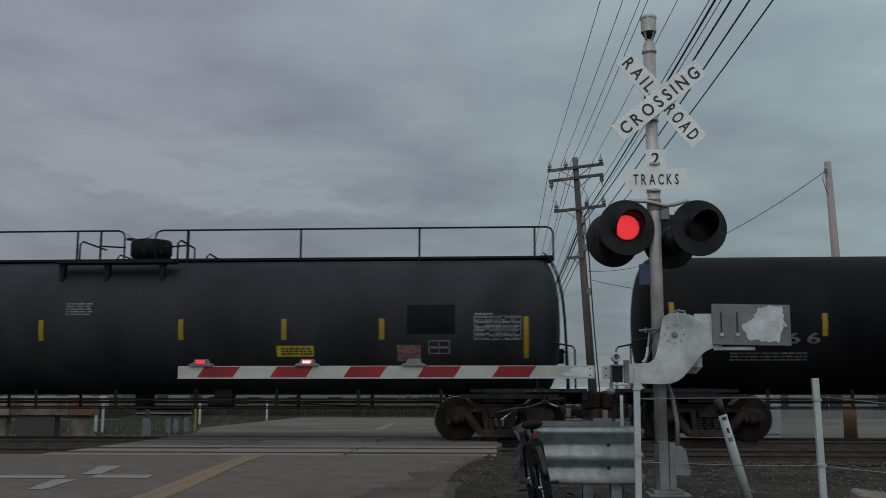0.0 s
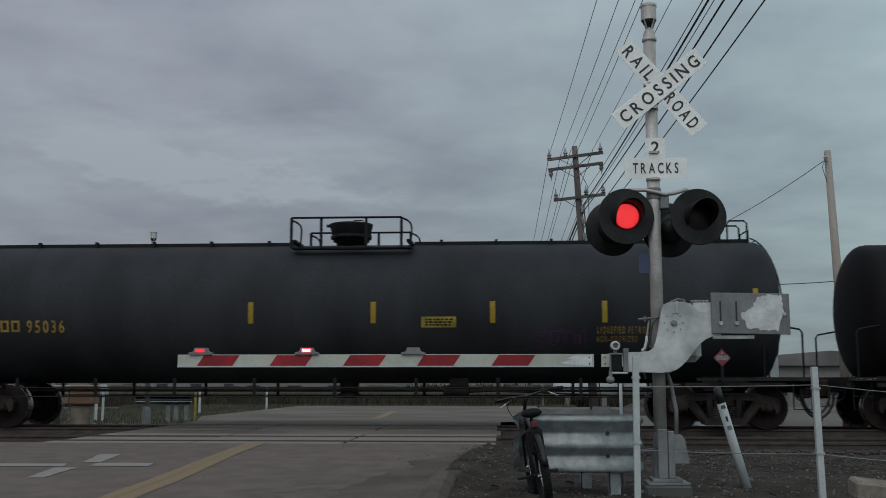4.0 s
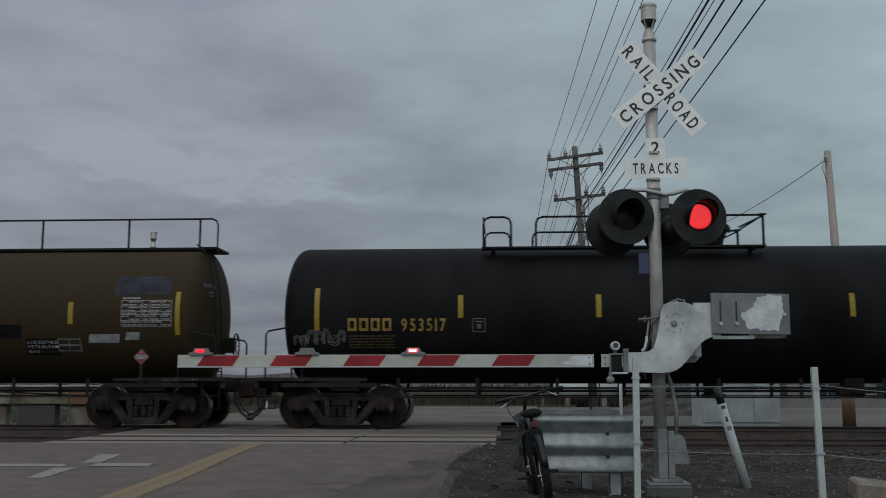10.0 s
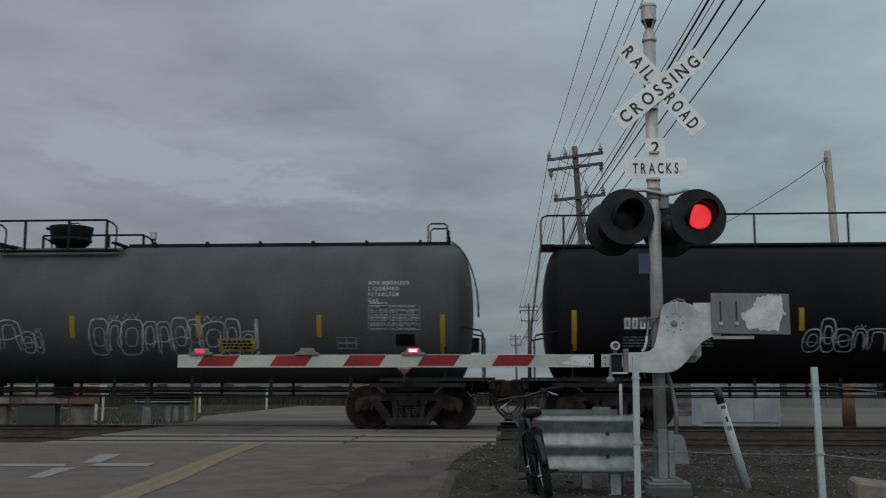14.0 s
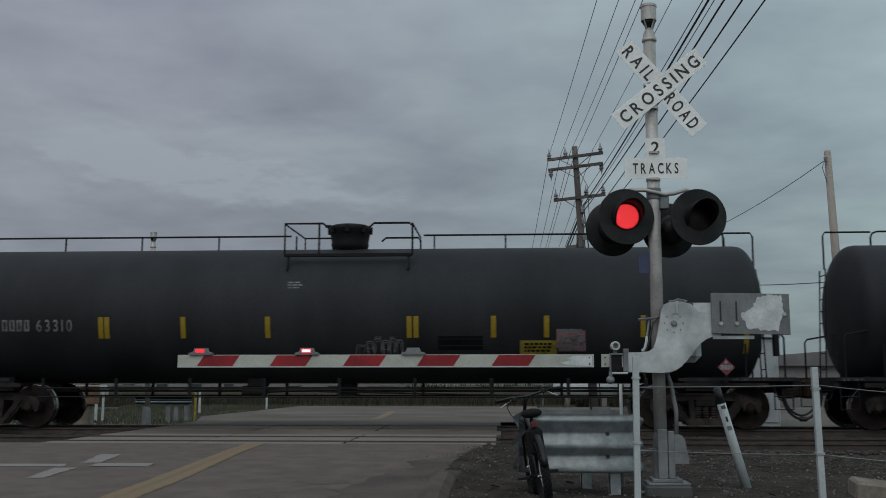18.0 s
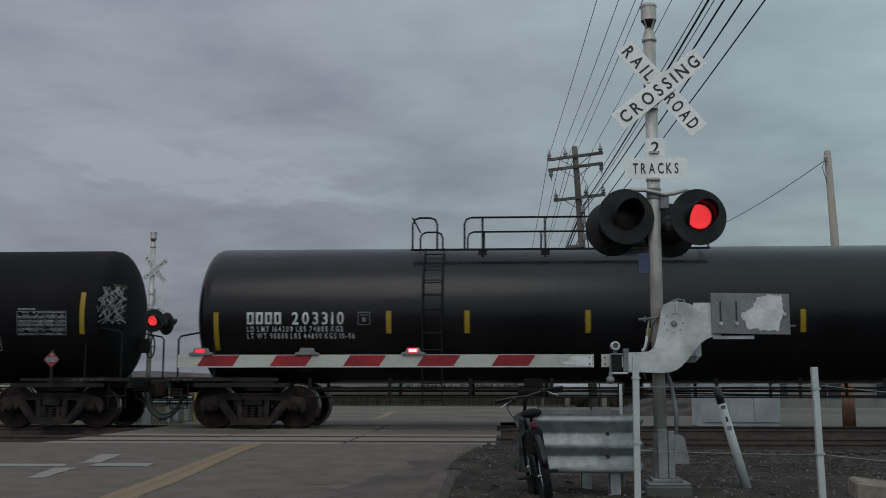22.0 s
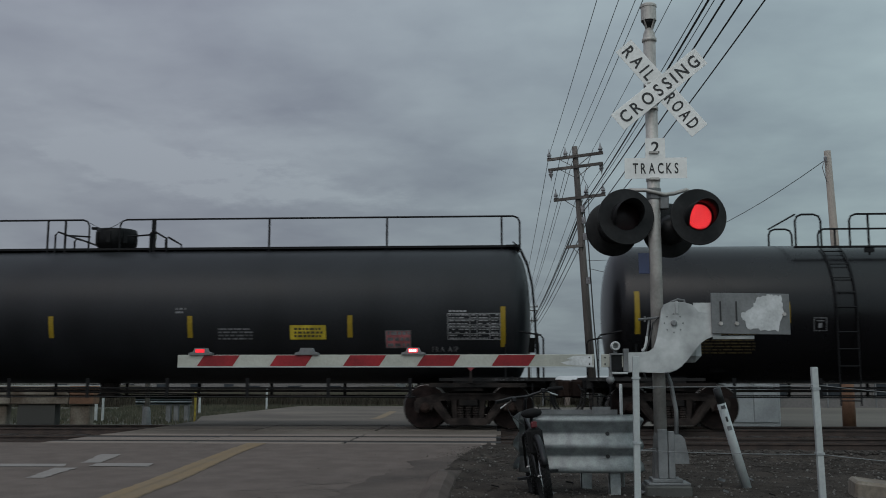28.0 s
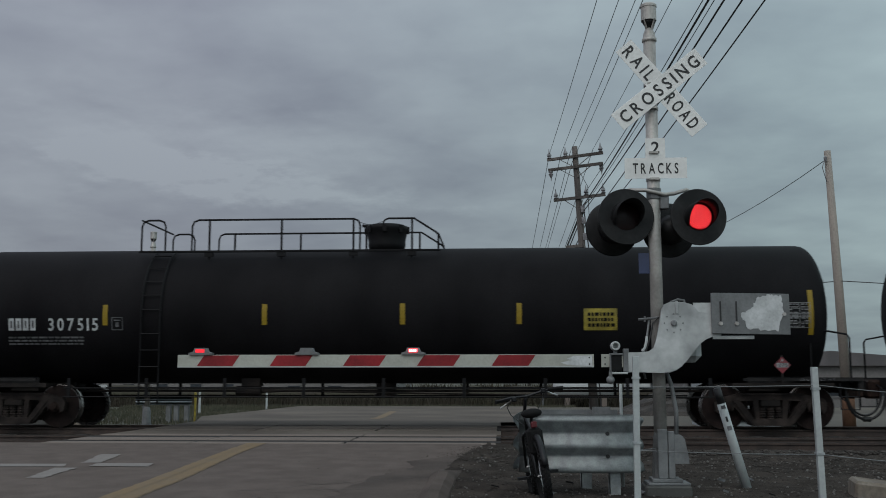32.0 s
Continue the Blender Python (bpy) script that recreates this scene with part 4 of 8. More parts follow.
    if lad is not None:
        bm = B()
        put = on_tank(0.06)
        for s in (-0.2, 0.2):
            tube(bm, [put(lad + s, TANK_Z - 0.1 + 1.5 * i / 7) for i in range(8)] , 0.018, 5)
            tube(bm, [put(lad + s, TANK_Z - 0.1), (lad + s, -1.5, 0.5)], 0.018, 5)
        for i in range(5):
            z = TANK_Z + 0.05 + 0.3 * i
            tube(bm, [put(lad - 0.2, z), put(lad + 0.2, z)], 0.013, 5)
        for i in range(5):
            tube(bm, [(lad - 0.2, -1.54, 0.6 + 0.34 * i), (lad + 0.2, -1.54, 0.6 + 0.34 * i)], 0.013, 5)
        part("side_ladder", bm, "railing", car)
    # reflective strips: long at the ends, short between
    for x in tall:
        bm = B()
        field(bm, x - 0.05, x + 0.05, high[0], high[1], 0.010)
        part("reflective_strip", bm, "strip", car, "long yellow reflective strip")
    for x in short:
        bm = B()
        field(bm, x - 0.052, x + 0.052, high[2], high[3], 0.010)
        part("reflective_strip", bm, "strip", car)
    for d in decals:
        decal(car, d, half)


def decal(car, d, half):
    what, a, b, c, e = d[:5]
    bm = B()
    if what == "placard":
        z = b
        y = -1.60
        holder = B()
        box(holder, a - 0.025, a + 0.025, y + 0.01, y + 0.03, 0.96, z + 0.2)
        box(holder, a - 0.025, a + 0.025, y + 0.01, -1.2, 0.96, 1.0)
        hold = part("placard_holder", holder, "under", car)
        face = B()
        box(face, a - 0.118, a + 0.118, y - 0.008, y + 0.004, z - 0.118, z + 0.118, Matrix.Translation((a, 0, z)) @ Matrix.Rotation(math.pi / 4, 4, "Y") @ Matrix.Translation((-a, 0, -z)))
        part("placard", face, "placard_red", hold, "red diamond placard")
        box(bm, a - 0.118, a + 0.118, y - 0.012, y - 0.009, z - 0.045, z + 0.045)
        part("placard_field", bm, "paper", hold, "white number field")
        bm = B()
        lettering(bm, "1075", a - 0.10, a + 0.10, z - 0.032, z + 0.034, lambda p, q: (p, y - 0.0135, q))
        part("placard_number", bm, "signblack", hold)
        bm = B()
        lathe(bm, [(z + 0.075, 0.026), (z + 0.10, 0.020), (z + 0.135, 0.004)], "z", 8, (a, y - 0.010, 0))
        for v in bm.verts:
            v.co.y = y - 0.010 + (v.co.y - y + 0.010) * 0.1
        part("flame_mark", bm, "paper", hold)
        return
    if what == "mark":
        # the owner's initials as plain blocks
        bm.free()
        n = d[5]
        w = (b - a) / n
        for i in range(n):
            # a plain open frame
            bm = B()
            p, q = a + i * w, a + i * w + w * 0.76
            t = (e - c) * 0.20
            for lo, hi in ((p, p + t * 0.9), (q - t * 0.9, q)):
                field(bm, lo, hi, c, e, 0.010)
            for lo, hi in ((c, c + t), (e - t, e)):
                field(bm, p, q, lo, hi, 0.0105)
            part("owner_mark", bm, d[6], car)
    elif what == "text":
        if len(d[5]) <= 7:
            bm.free()
            letters(d[5], a, b, c, e, on_tank(0.012), d[6], car)
        else:
            lettering(bm, d[5], a, b, c, e, on_tank(0.012), 0.34)
            tagged(part("small_print", bm, d[6], car), kind="stuff")
    elif what in ("lines", "lines_box"):
        rows = d[5].split("|")
        h = (e - c) / len(rows)
        longest = max(len(r) for r in rows)
        if what == "lines_box":
            field(bm, a - 0.03, b + 0.03, c - 0.03, e + 0.03, 0.008)
            part("notice_sheet", bm, "patch_dark", car, "black notice sheet")
            bm = B()
        for i, r in enumerate(rows):
            z = e - (i + 1) * h
            lettering(bm, r, a, a + (b - a) * len(r) / longest, z + h * 0.22, z + h * 0.86, on_tank(0.014), 0.36)
        tagged(part("small_print", bm, d[6] if len(d) > 6 else "signblack", car), kind="stuff")
    elif what == "print":
        rnd, n = random.Random(int(a * 100)), max(1, round((e - c) / 0.06))
        h = (e - c) / n
        for i in range(n):
            x, z = a, c + i * h
            while x < b - 0.05:
                w = min(rnd.uniform(0.05, 0.2), b - x)
                field(bm, x, x + w, z + h * 0.2, z + h * 0.72, 0.010)
                x += w + 0.025
        tagged(part("small_print", bm, d[5], car), kind="stuff")
    elif what in ("yellow", "ochre", "phone"):
        base = "paper" if what == "phone" else "panel_" + what
        field(bm, a, b, c, e, 0.0105)
        ob = part("notice_panel", bm, base if what != "phone" else "white_dim", car, "yellow notice panel" if what != "phone" else "grey notice panel")
        bm = B()
        h = (e - c) / 4
        for i in range(3):
            x = a + (b - a) * 0.12
            while x < a + (b - a) * 0.86:
                w = (b - a) * random.uniform(0.05, 0.13)
                field(bm, x, x + w, c + h * (i + 0.65), c + h * (i + 1.25), 0.0145)
                x += w + (b - a) * 0.03
        tagged(part("small_print", bm, "panel_ink" if what != "ochre" else "patch_dark", ob), kind="stuff")
    elif what in ("patch_dark", "patch_grey", "patch_new", "patch_blue"):
        field(bm, a, b, c, e, 0.0075)
        part("paint_patch", bm, what, car, smooth=True)
    elif what == "blot":
        put, rings = on_tank(0.0075), []
        for f in (0.02, 0.35, 0.7, 1.0):
            rings.append([])
            for i in range(20):
                t = 2 * math.pi * i / 20
                q = f * (1 + 0.55 * noise.noise((a + 1.5 * math.cos(t), 1.5 * math.sin(t), c)))
                rings[-1].append(bm.verts.new(put((a + b) / 2 + (b - a) / 2 * q * math.cos(t), (c + e) / 2 + (e - c) / 2 * q * math.sin(t))))
        for p, q in zip(rings, rings[1:]):
            for i in range(20):
                bm.faces.new((p[i], p[(i + 1) % 20], q[(i + 1) % 20], q[i]))
        part("stain", bm, "patch_dark", car, "dark stain on the paint", smooth=True)
    elif what == "notice":
        field(bm, a, b, c, e, 0.010)
        pale = (e - c) < 0.15
        ob = part("notice_panel", bm, "paper" if pale else "pinkred", car, "grey-white notice" if pale else "red and white notice")
        bm = B()
        n = 3 if (e - c) > 0.2 else 2
        h = (e - c) / n
        for i in range(n):
            x = a + 0.04
            while x < b - 0.05:
                w = min(random.uniform(0.05, 0.14), b - 0.03 - x)
                field(bm, x, x + w, c + h * (i + 0.25), c + h * (i + 0.8), 0.014)
                x += w + 0.025
        for p, q, r, s in ((a, b, c, c + 0.018), (a, b, e - 0.018, e), (a, a + 0.018, c, e), (b - 0.018, b, c, e)):
            field(bm, p, q, r, s, 0.014)
        tagged(part("small_print", bm, "pinkred" if pale else "white_dim", ob), kind="stuff")
    elif what in ("table", "table_dim"):
        w, n = 0.006, 9
        rnd = random.Random(int(a * 91 + c * 17))
        for i in (0, 2, 4, 5, 7, n):
            z = c + (e - c) * i / n
            field(bm, a, b, z - w, z + w, 0.012)
        for f in (0, 0.42, 0.56, 0.80, 1):
            x = a + (b - a) * f
            field(bm, x - w, x + w, c, e, 0.012)
        for i in range(n):
            z = c + (e - c) * (i + 0.28) / n
            for f0, f1 in ((0.03, 0.40), (0.45, 0.54), (0.59, 0.78), (0.83, 0.97)):
                x, end = a + (b - a) * f0, a + (b - a) * f1
                while x < end - 0.02:
                    k = min(rnd.uniform(0.03, 0.11), end - x)
                    if rnd.random() < 0.86:
                        field(bm, x, x + k, z, z + (e - c) * 0.044, 0.0125)
                    x += k + 0.018
        x = a + (b - a) * 0.02
        while x < a + (b - a) * 0.36:
            field(bm, x, x + 0.06, e + 0.03, e + 0.065, 0.012)
            x += 0.075
        tagged(part("data_table", bm, "paper" if what == "table" else "paper_dim", car, "white stencilled data table"), kind="stuff")
    elif what in ("box", "outline"):
        w = 0.02 if what == "box" else 0.016
        for p, q, r, s in ((a, b, c, c + w), (a, b, e - w, e), (a, a + w, c, e), (b - w, b, c, e)):
            field(bm, p, q, r, s, 0.012)
        if what == "box":
            m = (a + b) / 2
            field(bm, m - 0.008, m + 0.008, c, e, 0.012)
            field(bm, a + 0.04, b - 0.04, c + (e - c) * 0.4, c + (e - c) * 0.55, 0.012)
        else:
            field(bm, a + (b - a) * 0.35, b - (b - a) * 0.35, c + (e - c) * 0.25, c + (e - c) * 0.6, 0.012)
            field(bm, a + (b - a) * 0.2, b - (b - a) * 0.2, c + (e - c) * 0.72, c + (e - c) * 0.8, 0.012)
        tagged(part("inspection_box", bm, "paper_dim" if what == "box" else "white_dim", car), kind="stuff")
    elif what == "tape":
        field(bm, a, b, c, e, 0.012, 0.2)
        part("tape_strip", bm, "paper", car)
    elif what == "scrawl":
        bm.free()
        for figure in scrawl(a, b, c, e, d[5]):
            part("graffiti", figure, "spray_white" if d[6] == "white" else d[6], car, "sprayed graffiti outlines")


def build_train():
    tank_car(12.07, 18.40, "black", "A", (1.96, 2.80, 2.10, 2.56), (-8.61, 8.61,), (-5.58,), [
        ("text", -6.33, -5.68, 1.96, 2.17, '66', 'white_dim'),
        ("print", -7.45, -5.92, 1.61, 1.80, 'white_dim')],
        )
    tank_car(-8.09, 18.74, "grey", "B", (1.68, 2.52, 2.06, 2.49), (-8.49, 8.61,), (-5.48, -3.49, -1.53, 1.45, 3.62, 5.65,), [
        ("mark", -7.56, -6.80, 2.08, 2.32, 4, 'white_dim'),
        ("text", -6.61, -5.57, 2.08, 2.31, '59206', 'white_dim'),
        ("yellow", 3.46, 4.23, 1.72, 1.94),
        ("patch_dark", 6.17, 7.16, 2.17, 2.77),
        ("box", 6.61, 7.05, 1.77, 2.04),
        ("print", -1.02, -0.46, 2.58, 2.86, 'white_dim'),
        ("notice", 5.96, 6.45, 1.62, 1.95),
        ("print", -7.53, -5.31, 1.74, 1.94, 'white_dim'),
        ("table_dim", 7.55, 8.51, 2.05, 2.53),
        ("patch_dark", -4.14, -3.19, 1.90, 2.05)],
        rail=(-9.29, 9.24), man=0.23, shelf=True, posts=(-8.83, -6.36, -3.75, -1.29, 1.2, 3.73, 6.34, 8.84))
    tank_car(-28.12, 18.14, "black", "A", (2.02, 2.90, 2.27, 2.72), (8.51, -8.55,), (-2.57, -0.04, 2.55, 5.26,), [
        ("mark", -7.60, -6.65, 2.01, 2.26, 4, 'yellow'),
        ("text", -6.50, -5.57, 2.00, 2.26, '953185', 'yellow'),
        ("yellow", 2.72, 3.40, 2.09, 2.47),
        ("table_dim", 7.06, 8.12, 1.96, 2.46),
        ("box", 6.33, 6.74, 1.59, 1.88),
        ("notice", 5.75, 6.28, 1.70, 1.95),
        ("notice", 6.86, 7.39, 1.58, 1.74),
        ("outline", -4.84, -4.61, 1.99, 2.25),
        ("print", -7.56, -5.94, 1.68, 1.96, 'yellow_dim'),
        ("scrawl", -8.30, -7.79, 3.14, 3.30, 1, 'white_dim'),
        ("placard", 7.86, 1.62, 0, 0)],
        plat=(-0.97, 4.84), man=0.06)
    tank_car(-48.02, 18.59, "grey", "C", (1.96, 2.84, 2.16, 2.60), (8.59, -8.62,), (-1.71, 0.84, 3.29, 5.56,), [
        ("mark", -7.50, -6.56, 2.00, 2.24, 4, 'yellow'),
        ("text", -6.46, -5.66, 1.99, 2.24, '95036', 'yellow'),
        ("table", 7.26, 8.33, 2.03, 2.54),
        ("box", 6.47, 6.87, 1.66, 1.92),
        ("text", 5.41, 6.95, 1.94, 2.08, 'LIQUEFIED PETROLEUM GAS', 'yellow'),
        ("text", 5.40, 6.22, 1.77, 1.89, 'NON-ODORIZED', 'yellow'),
        ("placard", 7.85, 1.44, 0, 0),
        ("scrawl", 4.11, 5.19, 1.72, 2.01, 2, 'purple'),
        ("ochre", 1.83, 2.54, 2.07, 2.29)],
        plat=(-0.98, 1.58), man=0.14)
    tank_car(-67.91, 18.20, "black", "A", (1.93, 2.78, 2.10, 2.56), (-8.44, 8.46,), (-4.99, -1.75, 0.85, 2.90,), [
        ("mark", -7.54, -6.59, 2.01, 2.27, 4, 'yellow'),
        ("text", -6.47, -5.46, 2.01, 2.27, '958675', 'yellow'),
        ("yellow", 1.79, 2.54, 1.89, 2.18),
        ("table", 7.11, 8.17, 1.86, 2.37),
        ("box", 6.37, 6.83, 1.52, 1.79),
        ("placard", 8.17, 1.35, 0, 0),
        ("text", 5.17, 6.71, 1.91, 2.04, 'LIQUEFIED PETROLEUM GAS', 'yellow_dim'),
        ("text", 5.17, 5.99, 1.77, 1.87, 'NON-ODORIZED', 'yellow_dim'),
        ("outline", -4.82, -4.56, 2.00, 2.27),
        ("print", -7.53, -6.16, 1.57, 1.96, 'yellow_dim')],
        plat=(-0.90, 5.00), man=0.09)
    tank_car(-87.60, 18.28, "patchy", "C", (1.94, 2.75, 2.14, 2.56), (-8.59, 8.52,), (-5.59, -3.29, -1.08, 1.33, 3.62, 6.06,), [
        ("blot", -5.72, -5.31, 3.52, 3.72),
        ("blot", -4.70, -4.54, 3.51, 3.65),
        ("blot", -3.36, -3.20, 3.58, 3.73),
        ("blot", 1.59, 1.80, 3.38, 3.60),
        ("blot", -5.60, -5.36, 3.20, 3.38),
        ("blot", -0.99, -0.29, 3.06, 3.33),
        ("blot", 0.47, 0.96, 3.66, 3.92),
        ("blot", 3.88, 4.20, 3.62, 3.79),
        ("mark", -7.66, -6.73, 2.05, 2.30, 4, 'yellow'),
        ("text", -6.57, -5.65, 2.05, 2.29, '910535', 'yellow'),
        ("yellow", 4.18, 4.93, 1.92, 2.20),
        ("outline", -4.45, -4.18, 1.92, 2.18),
        ("print", -0.21, 0.18, 2.35, 2.56, 'yellow_dim'),
        ("table", 7.31, 8.35, 1.85, 2.33),
        ("box", 6.76, 7.19, 1.94, 2.23),
        ("patch_dark", 5.67, 6.69, 1.53, 2.12),
        ("scrawl", 6.54, 7.52, 1.57, 1.85, 3, 'blue_paint'),
        ("placard", 7.65, 1.33, 0, 0),
        ("print", -7.62, -6.34, 1.72, 1.97, 'yellow_dim')],
        plat=(-1.11, 1.64), man=0.10)
    tank_car(-107.39, 18.14, "black", "A", (2.02, 2.90, 2.27, 2.74), (-8.21, 8.25,), (-5.24, -2.43, 0.00, 2.62, 4.92,), [
        ("mark", -7.57, -6.61, 2.01, 2.27, 4, 'yellow'),
        ("text", -6.46, -5.54, 2.01, 2.26, '953517', 'yellow'),
        ("outline", -5.00, -4.73, 1.98, 2.26),
        ("table", 7.00, 8.07, 1.98, 2.48),
        ("patch_grey", 5.10, 6.15, 2.38, 2.98),
        ("patch_dark", 4.37, 6.40, 1.62, 2.14),
        ("notice", 4.45, 4.98, 1.60, 1.96),
        ("phone", 0.58, 1.31, 1.84, 2.13),
        ("box", 6.47, 6.86, 1.53, 1.74),
        ("scrawl", -8.69, -7.64, 1.72, 2.03, 4, 'white_dim'),
        ("placard", 7.79, 1.44, 0, 0),
        ("print", -7.54, -6.59, 1.65, 1.94, 'yellow_dim')],
        plat=(-4.77, 1.02), man=0.11)
    tank_car(-126.92, 17.85, "brown", "B", (1.94, 2.84, 2.17, 2.63), (-8.36, 8.39,), (-5.10, -2.35, -0.26, 1.81, 4.16, 6.11,), [
        ("mark", -7.06, -6.32, 1.81, 2.05, 4, 'white'),
        ("text", -6.06, -5.15, 1.81, 2.04, '33713', 'white'),
        ("outline", -4.94, -4.67, 1.77, 2.04),
        ("print", -7.06, -5.13, 1.52, 1.73, 'white_dim'),
        ("patch_dark", 3.21, 5.05, 1.88, 2.16),
        ("lines_box", 5.17, 5.81, 1.56, 1.84, 'LIQUEFIED|PETROLEUM|GAS', 'white'),
        ("scrawl", 0.66, 2.51, 1.73, 2.28, 5, 'tan_paint'),
        ("scrawl", -4.34, -3.31, 1.63, 2.10, 6, 'tan_paint'),
        ("ochre", 1.02, 1.74, 1.53, 1.66),
        ("table", 7.20, 8.26, 2.12, 2.66),
        ("patch_blue", 7.02, 8.21, 2.78, 3.18),
        ("box", 5.81, 6.31, 1.61, 1.87),
        ("tape", 6.48, 7.13, 1.78, 1.96),
        ("tape", 7.27, 7.56, 1.84, 2.00),
        ("placard", 7.71, 1.48, 0, 0),
        ("text", -0.13, 0.26, 3.44, 3.58, 'WATER CAP', 'white_dim')],
        rail=(-8.71, 8.90), man=0.08, wide=(False, False), posts=(-8.4, -6.9, -5.07, -3.12, -1.13, 1.03, 2.98, 4.94, 6.9, 8.5))
    tank_car(-146.64, 18.68, "black", "B", (1.60, 2.42, 1.99, 2.45), (-8.76, 8.81,), (-5.93, -4.22, -2.44, -0.69, 2.70, 4.41, 6.18,), [
        ("mark", -7.75, -7.13, 2.03, 2.26, 4, 'white'),
        ("text", -7.00, -5.97, 2.02, 2.26, '301986', 'white'),
        ("outline", -5.60, -5.34, 2.01, 2.29),
        ("print", -7.77, -5.97, 1.67, 1.90, 'white_dim'),
        ("scrawl", -4.18, -2.21, 1.57, 2.30, 7, 'white'),
        ("scrawl", -0.54, 2.29, 1.53, 2.39, 8, 'white'),
        ("ochre", 2.87, 3.62, 1.70, 1.95),
        ("notice", 4.62, 5.12, 1.75, 2.13),
        ("table", 7.51, 8.56, 2.03, 2.54),
        ("patch_grey", 7.18, 7.78, 2.60, 2.98),
        ("box", 7.26, 7.71, 1.57, 1.82),
        ("placard", 8.31, 1.26, 0, 0),
        ("scrawl", 4.09, 5.57, 1.40, 1.86, 9, 'white_dim')],
        rail=(-9.37, 9.19), man=0.01, posts=(-8.88, -6.93, -4.82, -2.86, -1.04, 1.02, 2.68, 4.63, 6.74, 8.75))
    tank_car(-166.69, 18.40, "light", "C", (1.54, 2.34, 1.88, 2.34), (8.61, -8.61,), (-5.39, -2.19, 0.85, 3.53, 6.06,), [
        ("mark", -7.63, -4.09, 2.37, 2.83, 6, 'white'),
        ("text", -7.08, -5.96, 2.03, 2.25, '33085', 'white_dim'),
        ("outline", -5.05, -4.77, 1.98, 2.26),
        ("scrawl", -2.91, -2.42, 1.75, 2.07, 10, 'white'),
        ("scrawl", -2.13, 0.20, 1.57, 2.29, 11, 'white'),
        ("scrawl", 1.21, 4.77, 1.53, 2.31, 12, 'white'),
        ("ochre", 3.93, 4.71, 1.60, 1.87),
        ("lines", 7.08, 7.91, 2.57, 3.06, 'NON ODORIZED|LIQUEFIED|PETROLEUM|GAS', 'white'),
        ("table", 7.09, 8.14, 2.03, 2.53),
        ("box", 6.42, 6.83, 1.65, 1.89),
        ("placard", 7.84, 1.27, 0, 0),
        ("patch_dark", 7.64, 8.04, 1.71, 1.94)],
        plat=(-1.09, 1.56), man=0.08)
    tank_car(-186.21, 17.67, "slate", "D", (1.66, 2.48, 2.04, 2.50), (-8.14, 8.10,), (-4.85, -3.14, -1.38, 1.97, 3.66,), [
        ("mark", -7.21, -6.46, 2.08, 2.32, 4, 'white_dim'),
        ("text", -6.39, -5.45, 2.08, 2.32, '58773', 'white_dim'),
        ("print", -2.02, -1.45, 2.86, 3.08, 'white_dim'),
        ("patch_dark", -1.08, 1.60, 1.84, 3.04),
        ("patch_dark", 7.27, 8.13, 2.73, 3.09),
        ("table_dim", 6.92, 7.97, 2.03, 2.53),
        ("notice", 6.13, 6.69, 1.69, 1.91),
        ("notice", 5.58, 6.09, 1.72, 1.87),
        ("box", 6.78, 7.22, 1.70, 2.02),
        ("placard", 7.82, 1.26, 0, 0),
        ("scrawl", 0.10, 2.18, 1.56, 1.93, 13, 'white_dim'),
        ("scrawl", -4.07, -3.03, 1.60, 1.88, 14, 'white_dim')],
        plat=(-1.17, 1.13), rail=(-7.88, 8.02), man=-0.03)
    tank_car(-205.53, 17.66, "slate", "D", (1.54, 2.28, 1.87, 2.31), (-8.23, 8.31,), (-4.99, -4.86, -3.24, -1.46, 1.48, 1.62, 3.21, 4.29, 6.24,), [
        ("mark", -7.11, -6.48, 2.02, 2.26, 4, 'white_dim'),
        ("text", -6.37, -5.60, 2.02, 2.26, '63310', 'white_dim'),
        ("print", -1.07, -0.77, 2.89, 3.06, 'white_dim'),
        ("patch_dark", 2.07, 2.99, 1.62, 1.90),
        ("ochre", 3.75, 4.50, 1.54, 1.81),
        ("notice", 4.53, 5.08, 1.78, 2.01),
        ("notice", 4.53, 5.09, 1.59, 1.77),
        ("placard", 7.83, 1.26, 0, 0),
        ("scrawl", 0.38, 1.36, 1.53, 1.85, 15, 'white_dim'),
        ("table_dim", 6.74, 7.80, 2.06, 2.55),
        ("notice", 4.49, 5.01, 1.66, 2.04)],
        plat=(-1.21, 1.51), rail=(-8.72, 8.28), man=0.02)
    tank_car(-225.12, 18.25, "black", "A", (2.02, 2.87, 2.25, 2.73), (-8.23, 8.27,), (-5.26, -2.58, -0.01, 2.54, 4.93,), [
        ("mark", -7.60, -6.65, 2.02, 2.29, 4, 'yellow'),
        ("text", -6.50, -5.53, 2.02, 2.29, '953457', 'yellow'),
        ("outline", -4.96, -4.71, 2.01, 2.27),
        ("scrawl", -0.99, 2.09, 1.62, 2.30, 16, 'blue_paint'),
        ("scrawl", 4.22, 5.10, 1.72, 3.07, 17, 'white'),
        ("text", 5.56, 6.83, 2.03, 2.17, 'LIQUEFIED PETROLEUM GAS', 'yellow'),
        ("print", 5.73, 6.56, 2.18, 2.37, 'yellow_dim'),
        ("ochre", 5.95, 6.69, 1.74, 2.02),
        ("table", 6.98, 8.04, 1.97, 2.48),
        ("patch_grey", 6.90, 7.45, 2.49, 2.76),
        ("box", 6.48, 6.88, 1.60, 1.77),
        ("print", -7.59, -6.03, 1.69, 1.98, 'yellow_dim')],
        plat=(-1.08, 4.71), man=-0.02)
